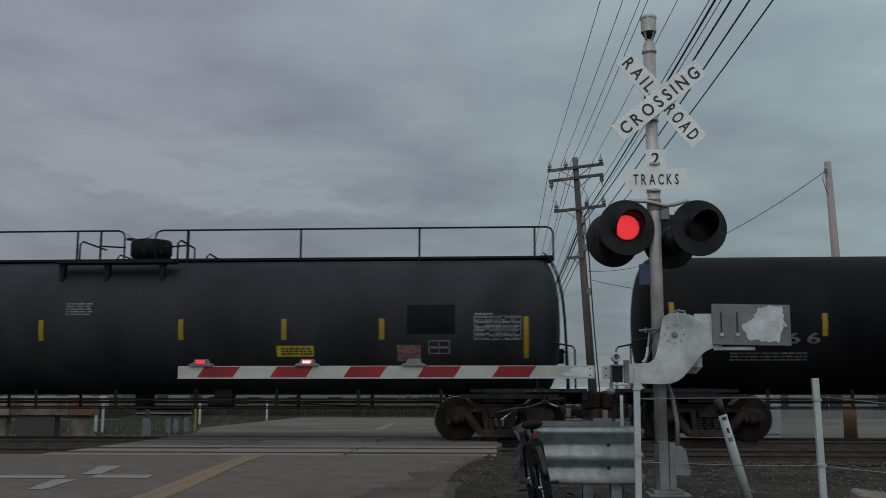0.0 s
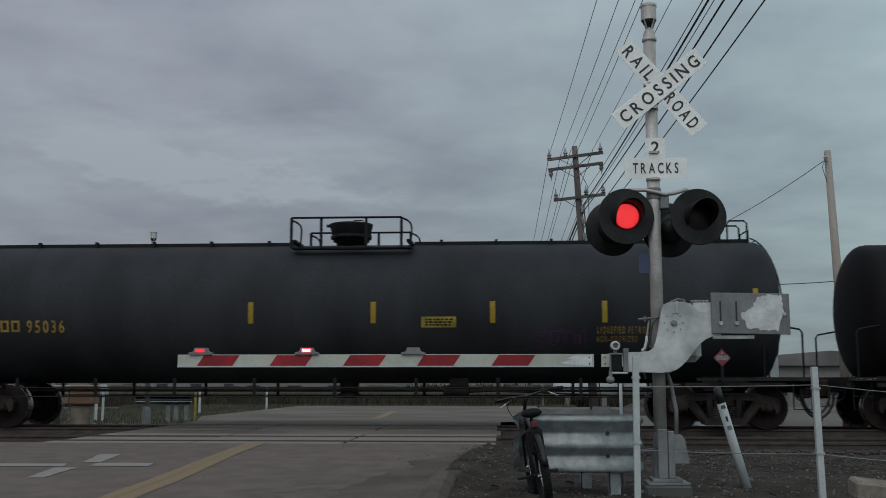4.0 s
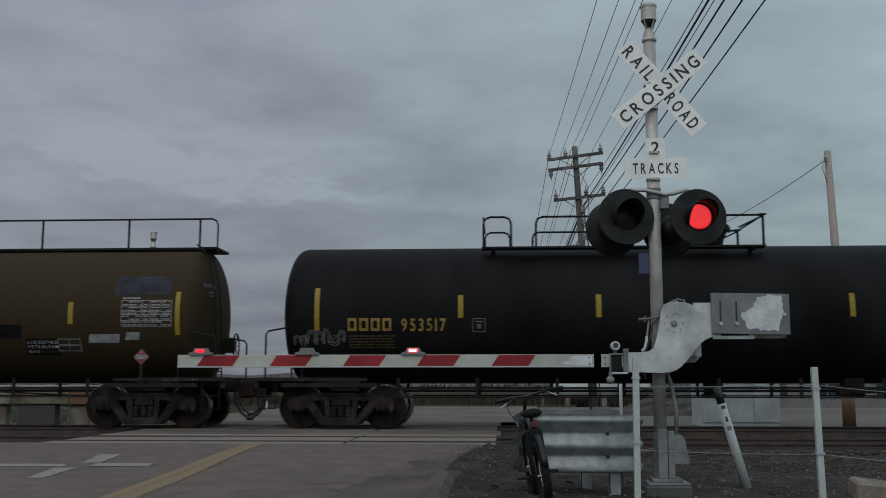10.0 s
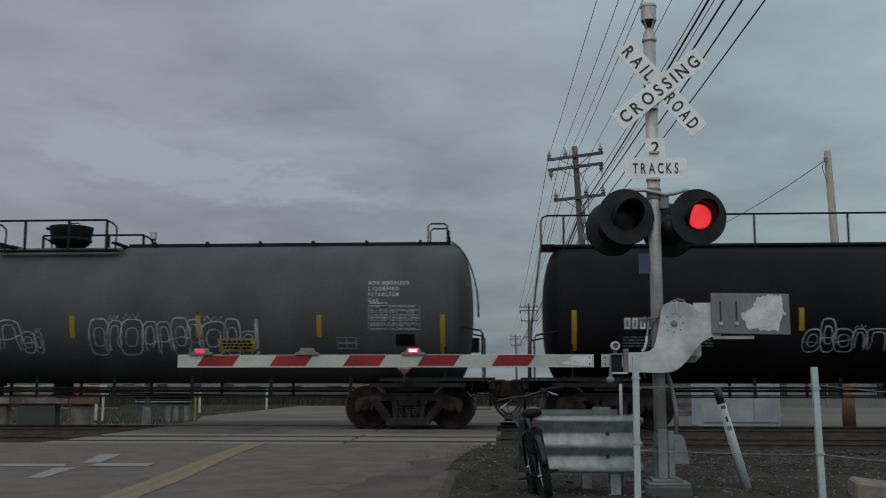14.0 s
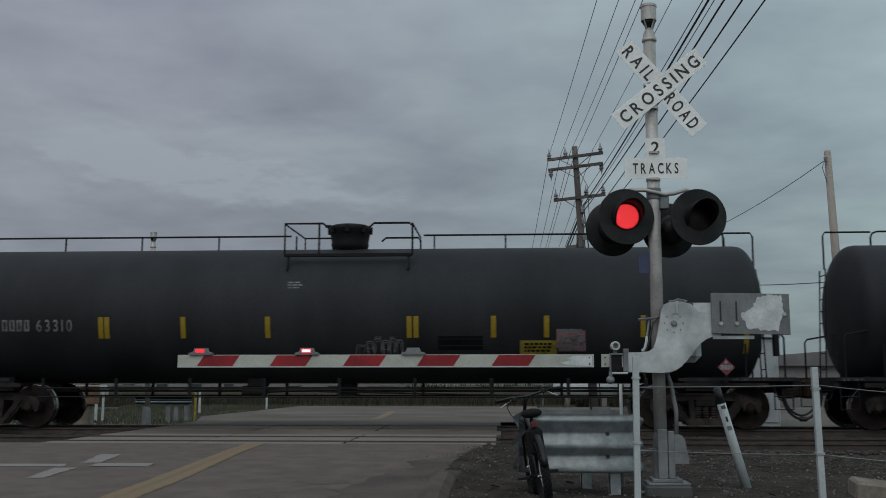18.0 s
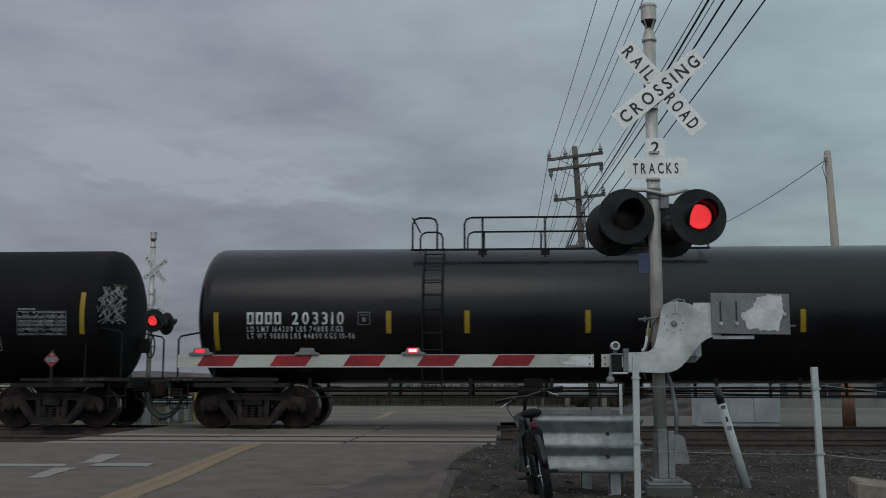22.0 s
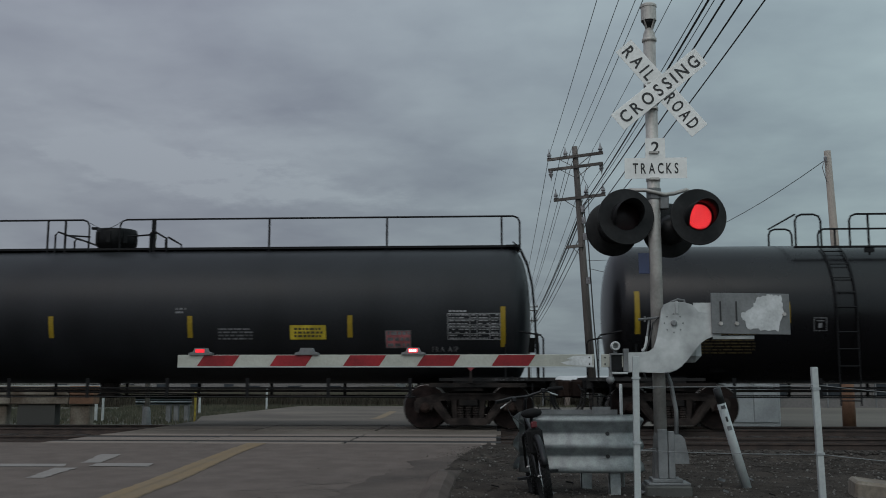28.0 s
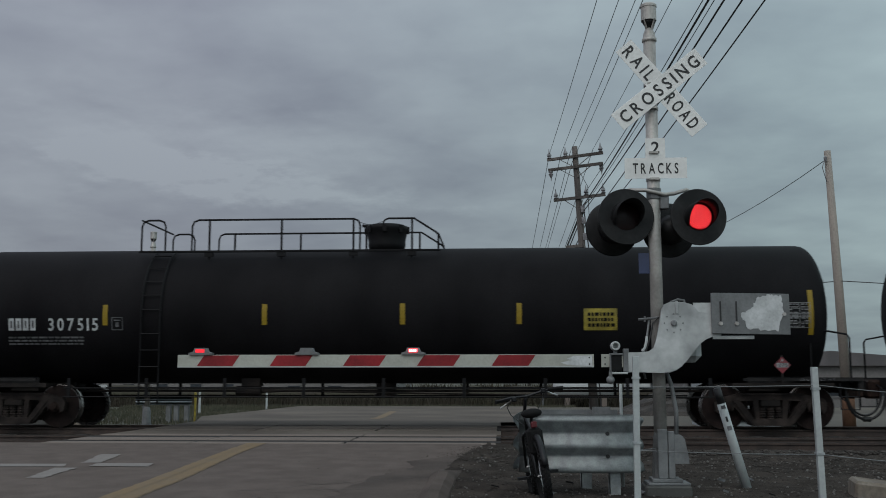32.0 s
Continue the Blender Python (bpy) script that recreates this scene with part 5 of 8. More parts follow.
    tank_car(-244.95, 18.39, "gloss", "E", (1.62, 2.40, 1.96, 2.42), (-8.60, 8.61,), (-5.00, -3.39, -0.93, 1.26, 3.36, 5.30,), [
        ("mark", -7.95, -7.19, 2.15, 2.40, 4, 'white'),
        ("text", -7.01, -5.93, 2.15, 2.40, '203310', 'white'),
        ("text", -7.95, -5.95, 2.00, 2.11, 'LD LMT 164200 LBS 74800 KGS', 'white'),
        ("text", -7.95, -5.71, 1.86, 1.97, 'LT WT 98800 LBS 44800 KGS 10-06', 'white'),
        ("outline", -5.64, -5.38, 2.13, 2.40),
        ("text", 6.74, 7.25, 2.51, 2.63, 'FRA AIP', 'white'),
        ("table", 7.26, 8.30, 2.15, 2.68),
        ("text", 5.83, 6.94, 2.27, 2.39, 'NON - ODORIZED', 'white'),
        ("print", 2.05, 3.21, 2.05, 2.13, 'white_dim'),
        ("print", 5.57, 6.20, 1.99, 2.12, 'white_dim'),
        ("print", 6.53, 6.89, 2.03, 2.11, 'white_dim'),
        ("print", 7.34, 8.19, 1.94, 2.10, 'white_dim'),
        ("ochre", 0.24, 0.96, 1.78, 2.05),
        ("notice", 5.81, 6.32, 1.55, 1.69),
        ("placard", 7.74, 1.60, 0, 0)],
        plat=(-4.55, 1.62), man=0.14, lad=-4.10)
    tank_car(-264.84, 18.05, "black", "A", (1.96, 2.84, 2.14, 2.57), (-8.36, 8.44,), (-5.20, -2.81, 0.03, 2.33, 5.25,), [
        ("mark", -7.54, -6.58, 2.01, 2.26, 4, 'yellow'),
        ("text", -6.44, -5.53, 2.00, 2.26, '952144', 'yellow'),
        ("outline", -4.83, -4.56, 1.98, 2.25),
        ("box", -8.44, -7.81, 3.09, 3.36),
        ("scrawl", -3.33, -1.75, 1.56, 1.89, 18, 'white_dim'),
        ("yellow", 2.77, 3.45, 2.06, 2.44),
        ("table_dim", 7.05, 8.10, 1.95, 2.44),
        ("box", 6.26, 6.67, 1.62, 1.90),
        ("print", -7.53, -5.91, 1.68, 1.96, 'yellow_dim'),
        ("scrawl", 5.60, 6.18, 1.71, 2.19, 19, 'tan_paint'),
        ("scrawl", 8.76, 9.33, 2.19, 2.93, 24, 'white_dim'),
        ("placard", 7.90, 1.43, 0, 0)],
        plat=(-0.92, 4.90), man=0.09)
    tank_car(-284.56, 18.35, "bluegrey", "C", (2.04, 2.90, 2.14, 2.57), (8.58, -8.65,), (-5.30, -2.62, 0.06, 3.41,), [
        ("mark", -7.51, -6.61, 2.05, 2.30, 4, 'yellow_dim'),
        ("text", -6.44, -5.47, 2.04, 2.30, '910829', 'yellow_dim'),
        ("patch_new", -3.90, 3.80, 2.07, 2.98),
        ("yellow", 1.77, 2.51, 2.24, 2.53),
        ("print", 1.79, 2.25, 1.82, 1.99, 'white_dim'),
        ("placard", 7.80, 1.34, 0, 0),
        ("box", 6.82, 7.25, 1.67, 1.84),
        ("table_dim", 7.23, 8.29, 2.02, 2.53),
        ("print", 5.66, 6.78, 1.86, 2.10, 'yellow_dim'),
        ("box", 6.76, 7.16, 1.71, 1.98)],
        plat=(-1.23, 1.30), man=-0.03)
    tank_car(-304.64, 18.80, "gloss", "E", (1.93, 2.80, 2.15, 2.57), (-8.84, 8.81,), (-5.85, -2.69, 0.49,), [
        ("mark", -7.91, -7.25, 2.01, 2.26, 4, 'orange'),
        ("text", -7.08, -6.08, 2.00, 2.26, '400788', 'orange'),
        ("print", -7.86, -6.47, 1.53, 1.96, 'yellow_dim'),
        ("outline", -5.34, -5.08, 1.98, 2.25),
        ("table_dim", 7.43, 8.47, 2.07, 2.55),
        ("print", 6.84, 7.30, 1.69, 1.83, 'yellow_dim'),
        ("placard", 8.21, 1.32, 0, 0)],
        plat=(-5.49, 0.89), man=-0.20, lad=-4.70, nozzle=True)
    tank_car(-324.95, 18.68, "sheen", "B", (1.68, 2.50, 1.88, 2.33), (-8.77, 8.75,), (-5.78, -3.41, -0.71, 2.25, 5.60,), [
        ("mark", -7.80, -6.99, 1.88, 2.12, 4, 'white'),
        ("text", -6.78, -5.87, 1.88, 2.12, '62023', 'white'),
        ("outline", -5.63, -5.36, 1.86, 2.11),
        ("text", -7.79, -6.21, 1.74, 1.85, 'LD LMT 153800 LB 69760 KG', 'white'),
        ("text", -7.80, -6.22, 1.59, 1.70, 'LT WT 109200 LB 49530 KG', 'white'),
        ("table", 7.62, 8.69, 1.83, 2.36),
        ("yellow", 4.35, 5.10, 1.84, 2.13),
        ("notice", 6.33, 6.86, 1.66, 2.02),
        ("print", 2.84, 3.57, 1.83, 2.09, 'white_dim'),
        ("print", 1.94, 2.18, 2.37, 2.52, 'white_dim'),
        ("text", 7.29, 7.83, 1.59, 1.69, 'FRA AIP', 'white_dim'),
        ("print", -4.07, -3.41, 1.60, 1.76, 'white_dim'),
        ("placard", 8.09, 1.35, 0, 0)],
        rail=(-9.39, 9.13), man=0.04, posts=(-8.93, -6.41, -3.83, -1.35, 1.08, 3.64, 6.24, 8.74))
    tank_car(-344.87, 17.84, "black", "E", (2.11, 2.96, 2.30, 2.75), (-8.47, 8.47,), (-5.69, -2.79, 0.02, 2.78, 5.65,), [
        ("mark", -7.25, -6.45, 1.97, 2.22, 4, 'white'),
        ("text", -6.27, -5.06, 1.97, 2.21, '224248', 'white'),
        ("text", -7.27, -5.61, 1.80, 1.89, 'LD LMT 154300 LB 70000 KG', 'white'),
        ("text", -7.28, -5.63, 1.66, 1.76, 'LT WT 108700 LB 49300 KG', 'white'),
        ("outline", -4.06, -3.79, 1.94, 2.22),
        ("text", 2.34, 4.22, 1.93, 2.06, 'LIQUEFIED PETROLEUM GAS', 'white'),
        ("text", 2.33, 3.38, 1.76, 1.88, 'NON-ODORIZED', 'white'),
        ("ochre", 0.91, 1.63, 1.55, 1.80),
        ("table", 7.19, 8.24, 2.04, 2.58),
        ("box", 5.99, 6.51, 1.54, 1.77),
        ("print", 0.34, 0.69, 3.26, 3.39, 'white_dim'),
        ("outline", 5.16, 5.37, 1.57, 1.76),
        ("placard", 7.07, 1.37, 0, 0),
        ("scrawl", -8.35, -7.64, 2.03, 2.23, 20, 'white_dim')],
        plat=(-5.74, 0.89), man=-0.07, lad=-4.66)
    tank_car(-364.66, 18.40, "black", "E", (1.91, 2.81, 2.14, 2.57), (8.65, -8.65,), (-5.82, -2.45, 0.42, 2.81,), [
        ("mark", -7.89, -7.27, 2.04, 2.29, 4, 'white'),
        ("text", -7.03, -5.97, 2.04, 2.29, '307515', 'white'),
        ("outline", -5.68, -5.44, 2.04, 2.31),
        ("print", -7.91, -6.29, 1.73, 1.93, 'white_dim'),
        ("ochre", 4.12, 4.79, 2.01, 2.45),
        ("placard", 8.00, 1.30, 0, 0),
        ("table_dim", 7.56, 8.64, 2.05, 2.55),
        ("print", 5.75, 6.88, 1.92, 2.19, 'white_dim')],
        plat=(-5.27, 1.13), man=-0.08, lad=-4.83)


build_train()


# ---- ground, road and tracks ----
def sheet(name, corners, material, label, category, kind="structure", z=None):
    bm = B()
    bm.faces.new([bm.verts.new(c) for c in corners])
    return tagged(part(name, bm, material), label, category, kind=kind)


def road_z(y):
    """Height of the road: it climbs to the rails and drops gently beyond them."""
    ys = [(-12, -0.34), (4, -0.29), (9, -0.24), (12, -0.14), (14.5, -0.05), (15.8, -0.004), (24.2, -0.004), (30, -0.10), (46, -0.16)]
    for (a, p), (b, q) in zip(ys, ys[1:]):
        if y <= b:
            return p + (q - p) * (y - a) / (b - a)
    return ys[-1][1]


def road_edge(y):
    """Where the asphalt ends beside the gravel."""
    ys = [(-12, -0.72), (12.4, -0.70), (13.7, -0.60), (15.9, -0.22), (99, -0.2)]
    for (a, p), (b, q) in zip(ys, ys[1:]):
        if y <= b:
            return p + (q - p) * (y - a) / (b - a) + 0.05 * noise.noise((y * 2.3, 0, 7)) + 0.03 * noise.noise((y * 9, 1, 7))


def shoulder_z(x, y):
    """Height of the gravel: a little under the road's edge, then falling off, and rising to the track bed."""
    e = x - road_edge(y)
    if e < -0.04:
        return road_z(y) - 0.08
    f = min(1.0, max(0.0, e / 1.5))
    base = (road_z(y) + 0.004) * (1 - f) + (-0.215 + max(0.0, y - 13.4) * 0.028) * f
    return base + 0.03 * noise.noise((x * 1.7, y * 1.7, 0)) * min(1.0, 0.2 + f * 3)


def build_ground():
    sheet("ground", [(-3000, -3000, -0.36), (3000, -3000, -0.36), (3000, 3000, -0.36), (-3000, 3000, -0.36)], "soil", "flat dull brown soil reaching the horizon", "ground")
    # road in strips across
    bm = B()
    rows = []
    for i in range(160):
        y = -12 + 28.0 * i / 159
        right = road_edge(y)
        rows.append([bm.verts.new((x, y, road_z(y) - (0.03 if k == 7 else 0.0))) for k, x in enumerate((-16, -12, -9, -7, -5, -3, right - 0.1, right))])
    for a, b in zip(rows, rows[1:]):
        for k in range(7):
            bm.faces.new((a[k], a[k + 1], b[k + 1], b[k]))
    tagged(part("road", bm, "asphalt", smooth=True), "worn grey asphalt road climbing to the crossing", "road", kind="structure")
    # asphalt on and beyond the rails
    bm = B()
    rows = []
    for i in range(40):
        y = 15.99 + 30 * i / 39
        rows.append([bm.verts.new((x, y, road_z(y) - (0.06 if y < 23.3 else 0.0))) for x in (-7.6 if y < 24.6 else max(-9.3, -7.6 - (y - 24.6) * 0.28), -5, -2, 0.0 if y < 24.6 else 1.6)])
    for a, b in zip(rows, rows[1:]):
        for k in range(3):
            bm.faces.new((a[k], a[k + 1], b[k + 1], b[k]))
    tagged(part("road", bm, "asphalt_far", smooth=True), "dusty asphalt road beyond the tracks", "road", kind="structure")
    sheet("ground", [(1.4, 24.9, -0.20), (90, 24.9, -0.20), (90, 46, -0.2), (1.4, 46, -0.2)], "lot", "pale dirt lot beside the tracks", "ground")
    # gravel shoulder in front of the tracks
    bm = B()
    rows = []
    for i in range(90):
        y = 4 + 12.4 * i / 89
        rows.append([])
        for k in range(180):
            x = -1.0 + 14 * (k / 179) ** 1.5
            z = shoulder_z(x, y) + 0.015 * noise.noise((x * 6, y * 6, 3))
            rows[-1].append(bm.verts.new((x, y, z)))
    for a, b in zip(rows, rows[1:]):
        for k in range(179):
            bm.faces.new((a[k], a[k + 1], b[k + 1], b[k]))
    tagged(part("ground", bm, "gravel", smooth=True), "grey gravel shoulder beside the road", "ground", kind="structure")


def build_stones():
    """Loose stones on the shoulder and the track bed."""
    rnd = random.Random(5)
    me = bpy.data.meshes.new("loose_stones")
    verts, faces = [], []

    def stone(x, y, z, r):
        k = len(verts)
        sq = rnd.uniform(0.5, 0.9)
        a0 = rnd.uniform(0, 6)
        for dz, m in ((-0.5, 0.8), (0.35, 1.0)):
            for i in range(5):
                a = a0 + i * 1.2566 + rnd.uniform(-0.3, 0.3)
                verts.append((x + r * m * rnd.uniform(0.7, 1.1) * math.cos(a), y + r * m * rnd.uniform(0.7, 1.1) * math.sin(a), z + r * sq * dz))
        verts.append((x, y, z + r * sq * 0.8))
        for i in range(5):
            j = (i + 1) % 5
            faces.append((k + i, k + j, k + 5 + j, k + 5 + i))
            faces.append((k + 5 + i, k + 5 + j, k + 10))

    for _ in range(15000):
        y = rnd.uniform(9.6, 15.6)
        x = rnd.uniform(-0.55, 6.5)
        if x < road_edge(y) + 0.03 or (y < 15 and x < -0.2 and rnd.random() < 0.5):
            continue
        z = shoulder_z(x, y)
        stone(x, y, z - 0.003, rnd.choice((0.007, 0.010, 0.014, 0.020)) * (1.5 if y > 13.5 else 1))
    for _ in range(6000):
        y = rnd.uniform(15.4, 16.6) if rnd.random() < 0.7 else rnd.uniform(18.6, 20.4)
        x = rnd.choice((rnd.uniform(0.2, 9), rnd.uniform(-13, -7.6)))
        z = -0.13 if y > 15.9 else -0.13 - (15.9 - y) * 0.18
        stone(x, y, z, rnd.uniform(0.025, 0.05))
    for _ in range(1600):
        y = rnd.uniform(9.6, 15.6)
        x = road_edge(y) - rnd.expovariate(8.0)
        stone(x, y, road_z(y) + 0.001, rnd.choice((0.004, 0.006, 0.009)))
    me.from_pydata(verts, [], faces)
    me.materials.append(M["stone"])
    tagged(new("loose_stones", me), "loose grey stones on the gravel shoulder", "gravel", kind="stuff")
    verts, faces = [], []
    for _ in range(700):
        x, y = rnd.uniform(-0.9, 6.0), rnd.uniform(9.8, 15.4)
        if x < road_edge(y):
            stone(x, y, road_z(y) + 0.004, rnd.uniform(0.006, 0.012))
        else:
            stone(x, y, shoulder_z(x, y) + 0.01, rnd.uniform(0.008, 0.02))
    for _ in range(60):
        x, y = rnd.uniform(-9, -0.9), rnd.uniform(10.0, 15.6)
        stone(x, y, road_z(y) + 0.004, rnd.uniform(0.005, 0.012))
    for _ in range(160):
        stone(rnd.gauss(-10.6, 0.8), rnd.uniform(15.6, 16.3), -0.12, rnd.uniform(0.02, 0.05))
    pale = bpy.data.meshes.new("pale_chips")
    pale.from_pydata(verts, [], faces)
    pale.materials.append(M["pale_stone"])
    tagged(new("pale_chips", pale), "scattered pale stone chips on road and gravel", "gravel", kind="stuff")


RAIL_YS = (16.58, 18.02, 20.98, 22.42)


def build_tracks():
    for s, (xa, xb) in (("w", (-500, -7.6)), ("e", (0.05, 500))):
        bm = B()
        prof = [(15.0, -0.33), (15.95, -0.15), (24.0, -0.15), (25.0, -0.33)]
        a = [bm.verts.new((xa, y, z)) for y, z in prof]
        b = [bm.verts.new((xb, y, z)) for y, z in prof]
        for i in range(3):
            bm.faces.new((a[i], b[i], b[i + 1], a[i + 1]))
        bm.faces.new(a if s == "e" else b[::-1])
        tagged(part("track_bed", bm, "ballast"), "dark dirty ballast bed under two tracks", "track bed", kind="structure")
    for k in (0, 2):
        tr = thing("railway_track", "rusty steel rails on dark wooden ties", "railway track", kind="structure")
        for y in RAIL_YS[k:k + 2]:
            bm = B()
            prism_x(bm, [(-0.075, -0.155), (0.075, -0.155), (0.075, -0.14), (0.012, -0.12), (0.012, -0.045), (0.034, -0.035), (0.034, -0.004),
                         (-0.034, -0.004), (-0.034, -0.035), (-0.012, -0.045), (-0.012, -0.12), (-0.075, -0.14)], -480, 480, y)
            r = part("rail", bm, "rail", tr)
            bm = B()
            box(bm, -480, 480, y - 0.03, y + 0.03, -0.006, 0.0)
            part("running_surface", bm, "railtop", r, "polished rail head")
        tie = B()
        box(tie, -0.11, 0.11, -1.3, 1.3, -0.17, 0.0, bevel=0.012)
        me = mesh_of(tie, "tie")
        me.materials.append(M["tie"])
        yc = (RAIL_YS[k] + RAIL_YS[k + 1]) / 2
        rnd = random.Random(k)
        far = B()
        for i in range(-160, 160):
            x = i * 0.52
            if -7.7 < x < 0.1:
                continue
            if -15 < x < 14:
                part("tie", me, None, tr, at=pose(x + rnd.uniform(-0.03, 0.03), yc, -0.135 + rnd.uniform(-0.01, 0.012), 0, 0, rnd.uniform(-1, 1)))
            else:
                box(far, x - 0.11, x + 0.11, yc - 1.3, yc + 1.3, -0.3, -0.135)
        tagged(part("distant_ties", far, "tie", tr), kind="stuff")


def prism_x(bm, prof, x0, x1, y):
    a = [bm.verts.new((x0, y + p, z)) for p, z in prof]
    b = [bm.verts.new((x1, y + p, z)) for p, z in prof]
    n = len(a)
    for i in range(n):
        bm.faces.new((a[i], a[(i + 1) % n], b[(i + 1) % n], b[i]))
    bm.faces.new(a[::-1])
    bm.faces.new(b)


def build_crossing():
    """Concrete panels beside and between the rails, with open flangeways."""
    cr = thing("grade_crossing", "worn concrete crossing panels set between the rails", "grade crossing", kind="structure")
    rnd = random.Random(2)
    for k, material in ((0, "concrete"), (2, "asphalt_far")):
        a, b = RAIL_YS[k], RAIL_YS[k + 1]
        lo, hi = (0.27, 0.34) if k == 0 else (0.09, 0.13)
        for y0, y1 in ((a - 0.70, a - lo), (a + hi, b - hi), (b + lo, b + 0.70)):
            for i in range(3):
                x0 = -7.46 + 2.472 * i
                x1 = x0 + 2.435
                bm = B()
                box(bm, x0, x1, y0, y1, -0.2, -0.002 + rnd.uniform(-0.004, 0.004), bevel=0.012)
                part("panel", bm, material, cr)
        for y in (a, b):
            bm = B()
            box(bm, -7.5, 0.0, y - lo + 0.005, y - 0.04, -0.2, -0.006)
            part("flangeway", bm, "rubber", cr, "dark rubber rail seal")
            bm = B()
            box(bm, -7.5, 0.0, y + 0.04, y + hi - 0.005, -0.2, -0.012)
            part("flangeway", bm, "rubber", cr)
    # asphalt fillet between the panels of both tracks
    bm = B()
    box(bm, -7.5, 0.0, 18.75, 20.25, -0.2, -0.012)
    part("infill", bm, "asphalt_far", cr, "dark asphalt infill")


def road_quad(name, quad, material, label, category, n=30, worn=0.022):
    """A painted patch that follows the road's slope; quad: four (x, y), nearest pair first."""
    bm = B()
    (ax, ay), (bx, by), (cx, cy), (dx, dy) = quad
    rows = []
    for i in range(n + 1):
        f = i / n
        x0, y0, x1, y1 = ax + (dx - ax) * f, ay + (dy - ay) * f, bx + (cx - bx) * f, by + (cy - by) * f
        x0 += worn * noise.noise((ax * 9, y0 * 5, 1)) + worn * noise.noise((ax * 9, y0 * 17, 4))
        x1 += worn * noise.noise((bx * 9, y1 * 5, 2)) + worn * noise.noise((bx * 9, y1 * 17, 7))
        rows.append((bm.verts.new((x0, y0, road_z(y0) + 0.007)), bm.verts.new((x1, y1, road_z(y1) + 0.007))))
    for a, b in zip(rows, rows[1:]):
        bm.faces.new((a[0], a[1], b[1], b[0]))
    return tagged(part(name, bm, material), label, category, kind="structure")


def build_markings():
    # double line that runs together and bends where it meets the crossing, over a band of smeared paint
    for ink, near, mid, end, lift in (("paint_smear", (-4.18, -3.80), (-4.10, -3.79), (-4.05, -3.74), -0.0025), ("paint_yellow", (-4.18, -4.03), (-4.09, -3.965), (-4.05, -3.90), 0.0), ("paint_yellow", (-3.98, -3.82), (-3.94, -3.80), (-3.89, -3.75), 0.0)):
        bend = (near[0] + 0.09, near[1] + 0.10)
        for (y0, a), (y1, b) in (((6, near), (11.6, bend)), ((11.6, bend), (14.6, mid)), ((14.6, mid), (15.9, end))):
            q = road_quad("centre_line", [(a[0], y0), (a[1], y0), (b[1], y1), (b[0], y1)], ink, "faded yellow double centre line on the road", "road marking", 60, 0.016)
            q.location.z = lift
    road_quad("centre_line", [(-3.66, 27.9), (-3.4, 27.9), (-3.84, 37), (-4.1, 37)], "paint_yellow", "faded yellow centre line beyond the tracks", "road marking", 60, 0.04)
    for q in ([(-5.62, 11.64), (-5.40, 11.64), (-5.41, 12.62), (-5.70, 12.61)], [(-5.60, 13.16), (-5.34, 13.17), (-5.44, 14.20), (-5.74, 14.18)],
              [(-7.4, 12.68), (-5.64, 12.73), (-5.74, 13.03), (-7.5, 12.98)], [(-5.34, 12.80), (-4.55, 12.77), (-4.60, 13.14), (-5.36, 13.11)]):
        road_quad("lane_mark", q, "paint_white", "worn white painted bar on the asphalt", "road marking")
    rnd = random.Random(8)
    # dirt washed over the road's edge
    bm = B()
    rows = []
    for i in range(40):
        y = 8.5 + 5.6 * i / 39
        left = -2.3 + 0.25 * (y - 8.5) + 0.35 * noise.noise((y * 1.3, 0, 9)) + 0.12 * noise.noise((y * 5, 0, 9))
        right = road_edge(y) - 0.02
        rows.append([bm.verts.new((left + (right - left) * k / 3, y, road_z(y) + 0.004)) for k in range(4)])
    for p, q in zip(rows, rows[1:]):
        for k in range(3):
            bm.faces.new((p[k], p[k + 1], q[k + 1], q[k]))
    tagged(part("road_stain", bm, "dirtwash"), "dirt-darkened strip along the road edge", "road stain", kind="structure")
    for k in range(7):
        # cracks in the asphalt
        bm = B()
        x, y = ((-2.6, 10.35), (-1.9, 10.7), (-2.2, 11.3))[k] if k < 3 else (rnd.uniform(-3.4, -1.4), rnd.uniform(10.4, 11.6))
        prev = None
        for i in range(14):
            z = road_z(y) + 0.005
            w = rnd.uniform(0.004, 0.011)
            cur = (bm.verts.new((x, y - w, z)), bm.verts.new((x, y + w, z)))
            if prev:
                bm.faces.new((prev[0], cur[0], cur[1], prev[1]))
            prev = cur
            x += rnd.uniform(0.02, 0.12)
            y += rnd.uniform(-0.10, 0.14)
        tagged(part("road_crack", bm, "patchtar"), "dark crack in the asphalt", "road crack", kind="structure")
    bm = B()
    rows = []
    for i in range(26):
        y = 9.4 + 3.2 * i / 25
        n = 0.03 * noise.noise((y * 3, 0, 2))
        rows.append([bm.verts.new((-0.68 + x + n, y, road_z(y) + z * (1 + 6 * n) * min(1, (25 - i) / 6))) for x, z in ((-0.19, -0.05), (-0.15, 0.03), (-0.05, 0.095), (0.06, 0.085), (0.14, 0.02), (0.19, -0.08))])
    for p, q in zip(rows, rows[1:]):
        for k in range(5):
            bm.faces.new((p[k], p[k + 1], q[k + 1], q[k]))
    tagged(part("kerb", bm, "dirtwash"), "low broken asphalt kerb at the road edge", "kerb", kind="structure")


